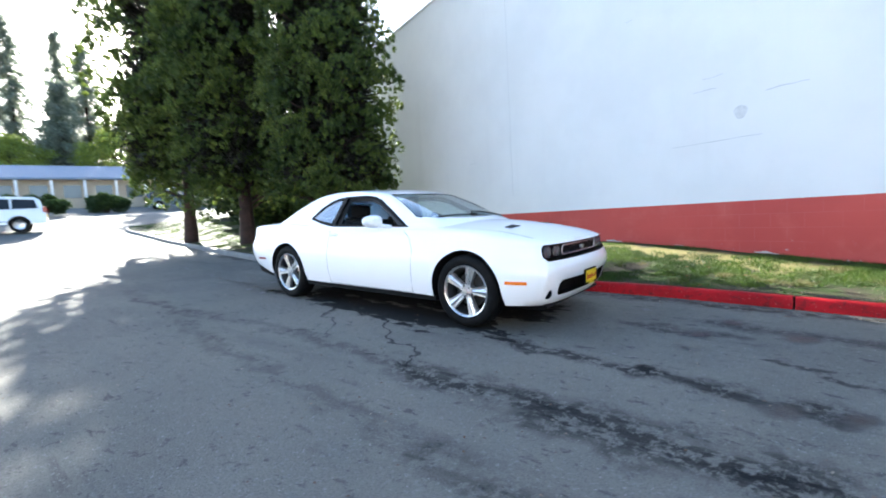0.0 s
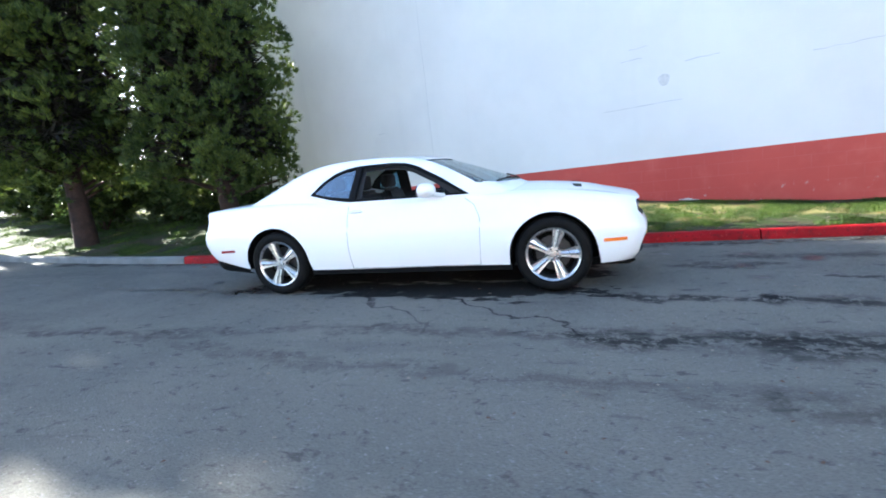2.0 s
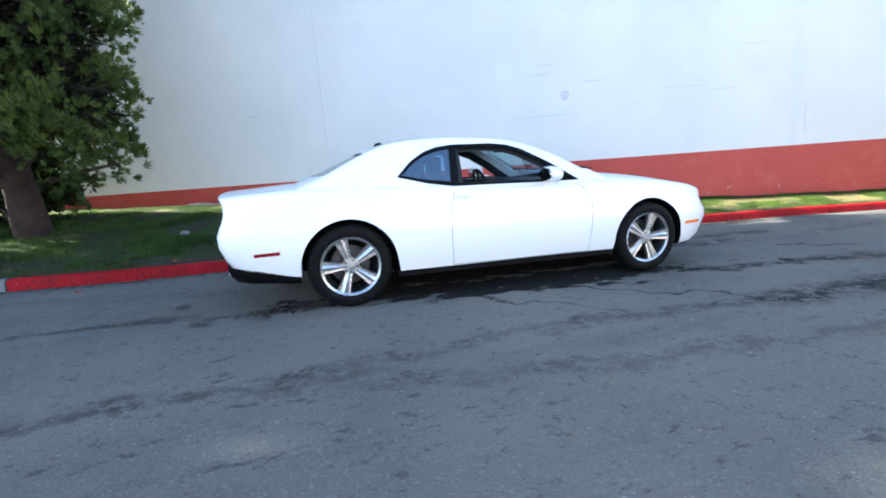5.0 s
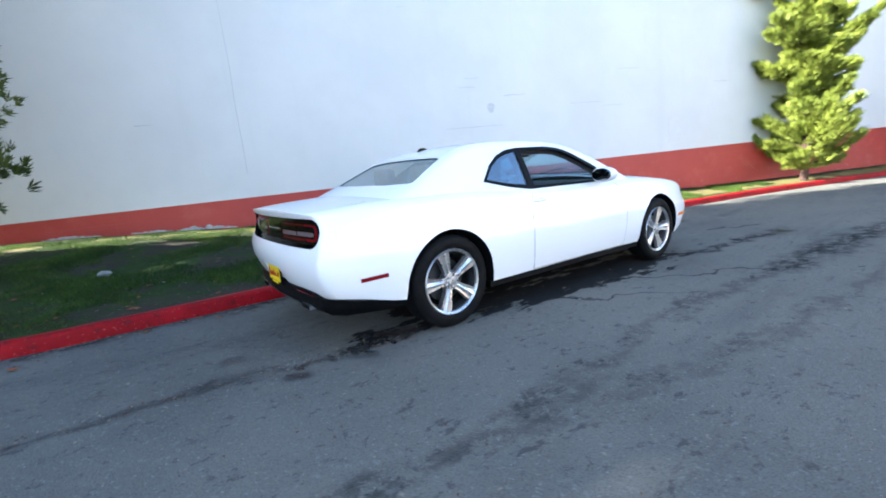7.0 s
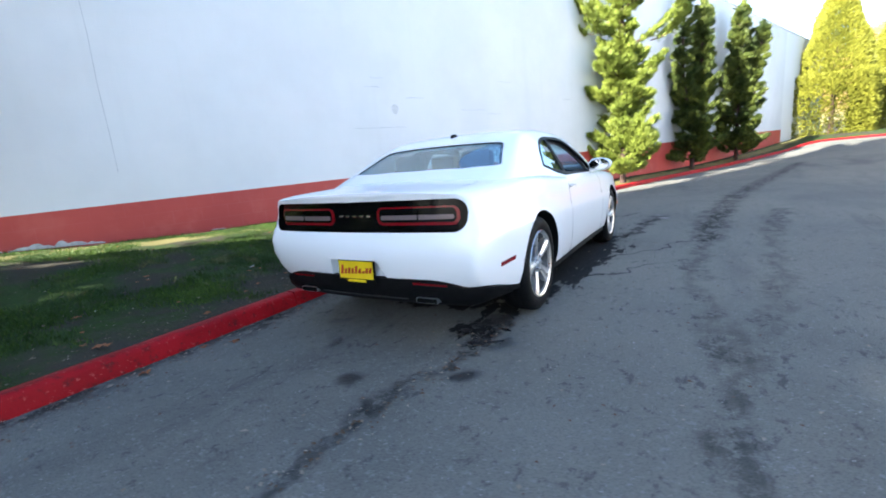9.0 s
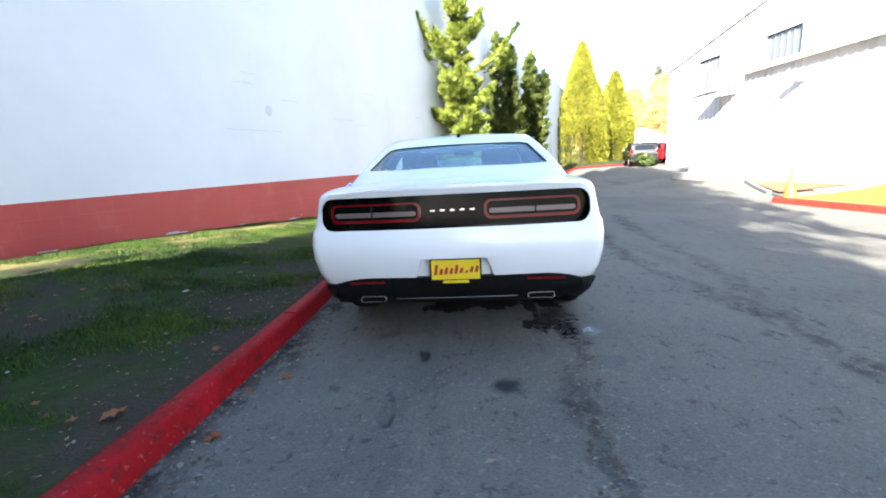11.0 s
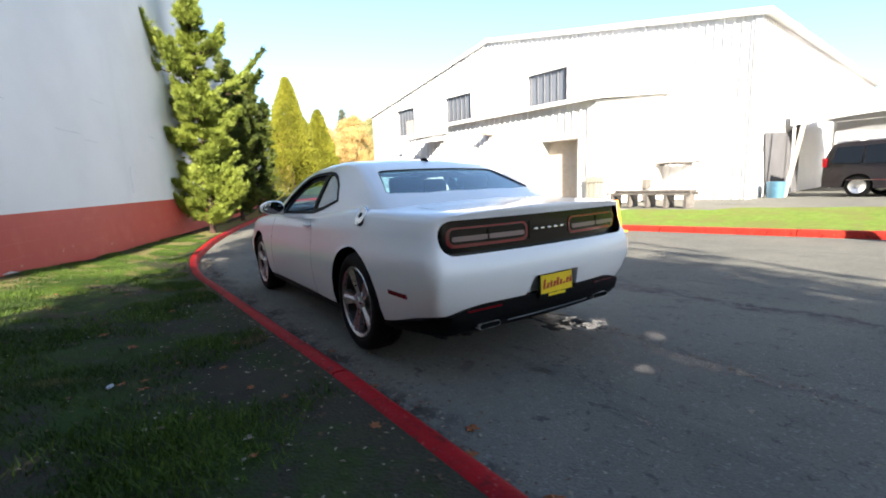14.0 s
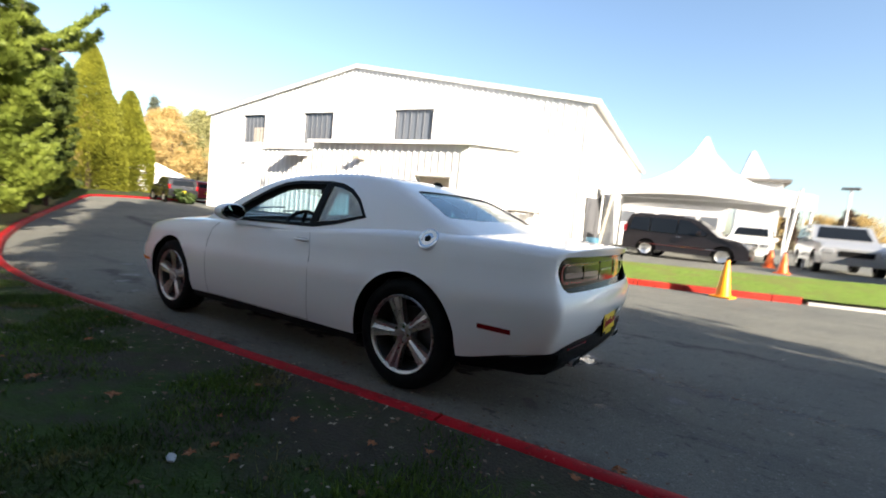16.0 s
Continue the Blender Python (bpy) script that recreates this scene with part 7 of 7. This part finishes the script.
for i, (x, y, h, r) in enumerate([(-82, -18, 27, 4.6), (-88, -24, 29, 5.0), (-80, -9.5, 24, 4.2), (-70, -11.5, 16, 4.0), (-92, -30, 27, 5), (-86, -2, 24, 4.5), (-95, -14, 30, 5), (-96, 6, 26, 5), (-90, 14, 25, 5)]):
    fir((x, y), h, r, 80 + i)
for i, (x, y, h, r) in enumerate([(-66, -6, 9, 4.0), (-68, -16, 8, 4.0), (-72, 2, 9, 4.5), (-64, 8, 9, 4), (-75, -24, 9, 4)]):
    broad_tree((x, y), h, r, JUNIPER, 110 + i, "sunlit green tree behind the houses", group="far green trees")
for i, (x, y) in enumerate([(16.05, -96.7), (10.83, -89.65), (24.3, -101.65), (1.79, -97.96), (-6.44, -94.03)]):
    broad_tree((x, y), 6.5, 3.6, AUTUMN, 130 + i, "rust-coloured autumn tree beyond the lot", 40)
CYP = foliage_material("dark_cypress_foliage", (0.06, 0.04, 0.03), (0.13, 0.08, 0.05))
for i, (x, y) in enumerate([(11.2, -58.7), (6.6, -59.6)]):
    rs2 = np.random.RandomState(150 + i)
    tree("cypress_tree", "narrow brown columnar tree beyond the lot", (x, y), 5.2, 0.6, 0.62, rs2, CYP, 60, 0.45, (0.22, 0.07), 90, 3, 0.12, group="columnar trees")
for i, (x, y) in enumerate([(-40, -11.5), (-41.5, -13.5), (-39, -9.6), (-43, -6)]):
    rs2 = np.random.RandomState(170 + i)
    shrub("shrub", "rounded green shrub by the road", (x, y, road_height(x, y)), (1.5, 1.6, 1.4), rs2, SHRUB, 24, (0.2, 0.07), 3, "roadside shrubs")
far = thing("far_house", "long low tan building with a blue-grey roof", "building", Matrix.Translation((-58, -6.0, road_height(-58, -6))) @ pose(0, 0, 0, 0, 0, 92))
part("wall", box(-13, 9, -4, 4, -0.5, 2.6), TAN_WALL, far)
for s in (1, -1):
    part("roof", prism([(0.0, 4.3), (s * -5.0, 2.55), (s * -5.0, 2.75), (0, 4.5)], "x", -13.6, 9.6), BLUE_ROOF, far)
for k in range(8):
    part("window", box(-12 + 2.6 * k, -10.6 + 2.6 * k, -4.05, -3.98, 0.7, 2.0), WINDOW, far, "dark window")
for k in range(9):
    part("porch_post", box(-12.9 + 2.6 * k, -12.7 + 2.6 * k, -4.9, -4.7, -0.5, 2.5), METAL_WHITE, far)
shed = thing("white_shed", "low white building by the far hedge", "building", Matrix.Translation((68, -3.5, road_height(68, -3.5))) @ pose(0, 0, 0, 0, 0, 80))
part("wall", box(-3.5, 4.0, -4, 4, -0.5, 2.6), METAL_WHITE, shed)
part("roof", prism([(-4.0, 2.6), (0, 4.3), (4.6, 2.6)], "y", -4.3, 4.3), METAL_WHITE, shed)
HILL = Nodes("far_woods")
HILL.set(Base_Color=HILL.mix(HILL.ramp(HILL.noise(0.12, 6.0, 0.7), 0.35, 0.65), (0.10, 0.12, 0.06), (0.36, 0.26, 0.12)), Roughness=0.95)


def ridge(name, cx, cy, r0, r1, a0, a1, h, material, seed):
    """A far wooded hillside as rough sheet."""
    bm = bmesh.new()
    rows = []
    for j in range(9):
        f = j / 8
        row = []
        for i in range(70):
            a = radians(a0 + (a1 - a0) * i / 69)
            r = r0 + (r1 - r0) * f
            z = h * f * (0.7 + 0.3 * noise.noise(Vector((i * 0.12, seed, 0)))) + 1.6 * noise.noise(Vector((i * 0.9, j * 1.3, seed)))
            row.append(bm.verts.new((cx + r * math.cos(a), cy + r * math.sin(a), z - 1)))
        rows.append(row)
    for a, b in zip(rows, rows[1:]):
        for i in range(69):
            bm.faces.new((a[i], a[i + 1], b[i + 1], b[i]))
    bmesh.ops.recalc_face_normals(bm, faces=bm.faces)
    return tagged(link(name, bm, material, smooth=True), "far hillside of autumn woods", "hill", kind="structure")


ridge("backdrop", 0, 0, 135, 210, -28, 30, 17, HILL.mat, 3.0)
ridge("backdrop", 0, 0, 110, 180, 150, 215, 10, HILL.mat, 9.0)
ridge("backdrop", 0, 0, 160, 260, 240, 325, 7, HILL.mat, 5.0)


# ---- grass, leaves and small litter ----
def grass_blades(name, label, count, pick, height, width, material, seed):
    rs = np.random.RandomState(seed)
    pts = []
    while len(pts) < count:
        x, y, z = pick(rs)
        bare = 0.62 * (1 - step(y - kerb_y(x) + 0.9 * noise.noise(Vector((x * 1.6, y * 1.6, 5.0))), 0.15, 0.60))
        keep = 0.30 - bare + 1.3 * noise.noise(Vector((x * 1.3, y * 1.3, 3.0))) + 0.5 * noise.noise(Vector((x * 4.1, y * 4.1, 8.0)))
        if rs.rand() < keep:
            pts.append((x, y, z))
    p = np.array(pts)
    m = len(p)
    a = rs.uniform(0, 2 * math.pi, m)
    h = height * rs.uniform(0.45, 1.25, m)
    w = width * rs.uniform(0.7, 1.3, m)
    lean = rs.normal(0, 0.5, (m, 2)) * h[:, None]
    side = np.stack([np.cos(a), np.sin(a), 0 * a], 1) * w[:, None]
    tip = p + np.stack([lean[:, 0], lean[:, 1], h], 1)
    v = np.stack([p - side, p + side, tip], 1).reshape(-1, 3)
    ob = raw_mesh(name, v, np.arange(3 * m).reshape(-1, 3), material)
    return tagged(ob, label, "grass", kind="stuff")


def near_lawn(rs):
    x = rs.uniform(-8.5, 9.5)
    y0 = kerb_y(x) + 0.18
    y = y0 + (WALL_Y - 0.03 - y0) * rs.rand()
    return x, y, lawn_height(x, y) - 0.004


grass_blades("grass", "short patchy grass blades on the bank", 190000, near_lawn, 0.042, 0.0038, GRASS, 21)


def island(rs):
    x = rs.uniform(-24, -8.5)
    y0 = kerb_y(x) + 0.18
    y = y0 + (7.5 - y0) * rs.rand()
    return x, y, lawn_height(x, y) - 0.004


grass_blades("grass", "sunlit grass blades on the island under the cedars", 40000, island, 0.06, 0.008, GRASS, 22)


def leaf_mesh(size, seed, points=6):
    """One curled, lobed dead leaf."""
    rs = random.Random(seed)
    bm = bmesh.new()
    mid = bm.verts.new((0, 0, 0.012 * size / 0.1))
    ring = []
    n = points * 2
    for k in range(n):
        a = 2 * math.pi * k / n + rs.uniform(-0.12, 0.12)
        r = size * (0.5 if k % 2 else 1.0) * rs.uniform(0.7, 1.15)
        ring.append(bm.verts.new((r * math.cos(a), r * math.sin(a), rs.uniform(0.0, 0.4) * size)))
    for k in range(n):
        bm.faces.new((mid, ring[k], ring[(k + 1) % n]))
    return bm


LEAVES = []
for k in range(6):
    me = bpy.data.meshes.new("leaf")
    b = leaf_mesh(1.0, k)
    b.to_mesh(me)
    b.free()
    me.materials.append(LEAF)
    LEAVES.append(me)


def leaf_at(x, y, size, on_lawn, k, label):
    z = (lawn_height(x, y) + 0.02) if on_lawn else road_height(x, y) + 0.003
    ob = new("fallen_leaf", LEAVES[k % 6])
    ob.matrix_world = Matrix.Translation((x, y, z)) @ pose(0, 0, 0, 0, 0, 77 * k) @ Matrix.Diagonal((0.56 * size, 0.56 * size, 0.56 * size, 1))
    tagged(ob, label, "leaf", "fallen leaves")


for k, (x, y, s, g) in enumerate([(-3.67, 0.19, 0.10, 1), (-2.34, 1.47, 0.06, 1), (-3.76, 0.95, 0.07, 1), (-1.56, 1.8, 0.07, 1), (-2.59, 0.79, 0.05, 1), (-3.01, 0.40, 0.06, 1), (-3.51, -0.15, 0.085, 0), (-2.95, -0.04, 0.08, 0), (-3.14, 0.03, 0.06, 0), (-2.31, 0.33, 0.05, 0),
                                  (-1.6, 0.55, 0.06, 0), (-4.2, -0.62, 0.08, 0), (-4.9, 0.9, 0.07, 1), (-1.2, 2.1, 0.07, 1), (-3.2, 1.8, 0.06, 1), (-0.4, 1.9, 0.06, 1), (-2.7, 2.2, 0.06, 1), (3.4, 2.2, 0.05, 0), (0.6, 2.6, 0.06, 1), (-4.4, 2.6, 0.07, 1),
                                  (2.6, 3.3, 0.06, 1), (-5.6, 0.2, 0.06, 1), (4.6, 3.6, 0.06, 1)]):
    leaf_at(x, y, s, bool(g), k, "curled brown maple leaf on the " + ("grass" if g else "asphalt by the kerb"))
rl = random.Random(31)
for k in range(46):
    x = rl.uniform(-4.6, 2.5)
    y = kerb_y(x) + 0.2 + (3.9 - kerb_y(x)) * rl.random() ** 1.3
    leaf_at(x, y, rl.uniform(0.03, 0.055), True, k + 3, "small curled brown leaf on the grass")
rl = random.Random(9)
bits_v, bits_f = [], []
for k in range(6500):
    t = rl.random()
    if t < 0.28:
        x = rl.uniform(-6, 7)
        y = kerb_y(x) - abs(rl.gauss(0, 0.18)) - 0.02
        z = road_height(x, y) + 0.004
    elif t < 0.84:
        x = rl.uniform(-6, 5)
        y = kerb_y(x) + 0.16 + (WALL_Y - kerb_y(x) - 0.3) * rl.random() ** 1.7
        z = lawn_height(x, y) + 0.012
    else:
        x, y = rl.uniform(-6, 7), rl.uniform(-4.5, 1.5)
        if y > kerb_y(x) - 0.1:
            continue
        z = road_height(x, y) + 0.004
    s = rl.uniform(0.005, 0.017) * (1.5 if rl.random() < 0.06 else 0.85)
    a = rl.uniform(0, 6.28)
    c, d = math.cos(a) * s, math.sin(a) * s
    i = len(bits_v)
    bits_v += [(x + c, y + d, z), (x - d * 0.6, y + c * 0.6, z + s * 0.4), (x - c, y - d, z + 0.002), (x + d * 0.6, y - c * 0.6, z + s * 0.2)]
    bits_f.append((i, i + 1, i + 2, i + 3))
for k in range(260):
    # pale crumbs along the seam behind the car
    f = rl.random()
    x, y = -1.45 - 2.6 * f + rl.gauss(0, 0.05), -1.33 - 0.58 * f + rl.gauss(0, 0.05)
    z, s, a = road_height(x, y) + 0.004, rl.uniform(0.004, 0.016), rl.uniform(0, 6.28)
    c, d = math.cos(a) * s, math.sin(a) * s
    i = len(bits_v)
    bits_v += [(x + c, y + d, z), (x - d * 0.6, y + c * 0.6, z + s * 0.4), (x - c, y - d, z + 0.002), (x + d * 0.6, y - c * 0.6, z + s * 0.2)]
    bits_f.append((i, i + 1, i + 2, i + 3))
litter = raw_mesh("leaf_litter", bits_v, bits_f, SCRAP)
tagged(litter, "scattered leaf scraps along the kerb and grass", "litter", kind="stuff")


def stone(name, label, at, size, material, seed):
    bm = bmesh.new()
    bmesh.ops.create_icosphere(bm, subdivisions=2, radius=1.0)
    for v in bm.verts:
        n = 1 + 0.3 * noise.noise(v.co * 1.6 + Vector((seed, 0, 0)))
        v.co = Vector((v.co.x * size[0], v.co.y * size[1], v.co.z * size[2])) * n
    ob = link(name, bm, material, smooth=True)
    ob.matrix_world = Matrix.Translation(at)
    return tagged(ob, label, name, "stones")


stone("stone", "pale stone lying on the grass bank", (-4.34, 1.49, lawn_height(-4.34, 1.49) + 0.03), (0.075, 0.05, 0.04), PALE_STONE, 2)
PAPER = surface("crumpled_paper", (0.42, 0.43, 0.44), rough=0.7)
stone("scrap", "crumpled clear wrapper on the grass", (-2.25, 1.65, lawn_height(-2.25, 1.65) + 0.012), (0.03, 0.016, 0.008), PAPER, 33)
stone("scrap", "crumpled white paper scrap on the grass", (-3.65, 1.05, lawn_height(-3.65, 1.05) + 0.012), (0.010, 0.008, 0.005), PAPER, 34)
branch = thing("fallen_branch", "bare grey branch lying under the cedars", "branch", Matrix.Translation((-7.6, 1.9, lawn_height(-7.6, 1.9))))
part("stick", tube([(0, 0, 0.35), (0.4, -0.3, 0.22), (1.0, -0.6, 0.04)], 0, 6, taper=[0.012, 0.02, 0.026]), BARK, branch)


# ---- kerbs, stone by stone ----
def kerb_run(name, label, keys, joint_gap, paint, side, height=0.125, width=0.12, group=""):
    """Kerb stones end to end along a line; side +1 puts their back to the left of it."""
    root = tagged(thing(name, label, "kerb"), kind="structure")
    line = along(keys, 0.12)
    per = int(round(joint_gap / 0.12))
    for s0 in range(0, len(line) - 1, per):
        seg = line[s0:s0 + per + 1]
        if len(seg) < 2:
            continue
        bm = bmesh.new()
        rows = []
        for i, p in enumerate(seg):
            q = line[min(s0 + i + 1, len(line) - 1)] - line[max(s0 + i - 1, 0)]
            t = q.normalized()
            nrm = Vector((-t.y, t.x, 0)) * side
            c = p.copy()
            if i == 0:
                c = c + t * 0.009
            if i == len(seg) - 1:
                c = c - t * 0.009
            g = road_height(c.x, c.y)
            wear = 0.004 * noise.noise(c * 3.0)
            prof = [(-0.012, -0.08), (-0.006, 0.0), (0.008, height * 0.72), (0.016 + wear, height * 0.90), (0.036, height + wear), (width - 0.02, height + 0.004 + wear), (width, height - 0.01), (width, -0.08)]
            rows.append([bm.verts.new(c + nrm * a + Vector((0, 0, g + z))) for a, z in prof])
        for a, b in zip(rows, rows[1:]):
            for j in range(7):
                bm.faces.new((a[j], a[j + 1], b[j + 1], b[j]))
        bm.faces.new(rows[0])
        bm.faces.new(rows[-1][::-1])
        bmesh.ops.recalc_face_normals(bm, faces=bm.faces)
        part("kerb_stone", bm, paint(seg[len(seg) // 2]), root, smooth=True, angle=50)
    return root


kerb_run("kerb_north", "kerb along the grass bank, red by the car and grey beyond", KERB, 3.0, lambda p: RED_KERB if p.x > -6.05 else GREY_KERB, 1)
kerb_run("kerb_south", "worn red kerb along the far lawn", KERB_R, 2.4, lambda p: SUNLIT_KERB, 1)
kerb_run("kerb_drive", "grey kerb beside the mulch bed", [(21.0, -5.9), (16.0, -5.4), (12.0, -5.15), (9.4, -5.05)], 2.4, lambda p: GREY_KERB, 1, 0.10)
kerb_run("kerb_flush", "pale flush kerb beside the lawn", [(-1.74, -8.70), (-2.55, -9.12), (-5.0, -10.5), (-9.0, -12.6)], 2.4, lambda p: CONCRETE, 1, 0.05)
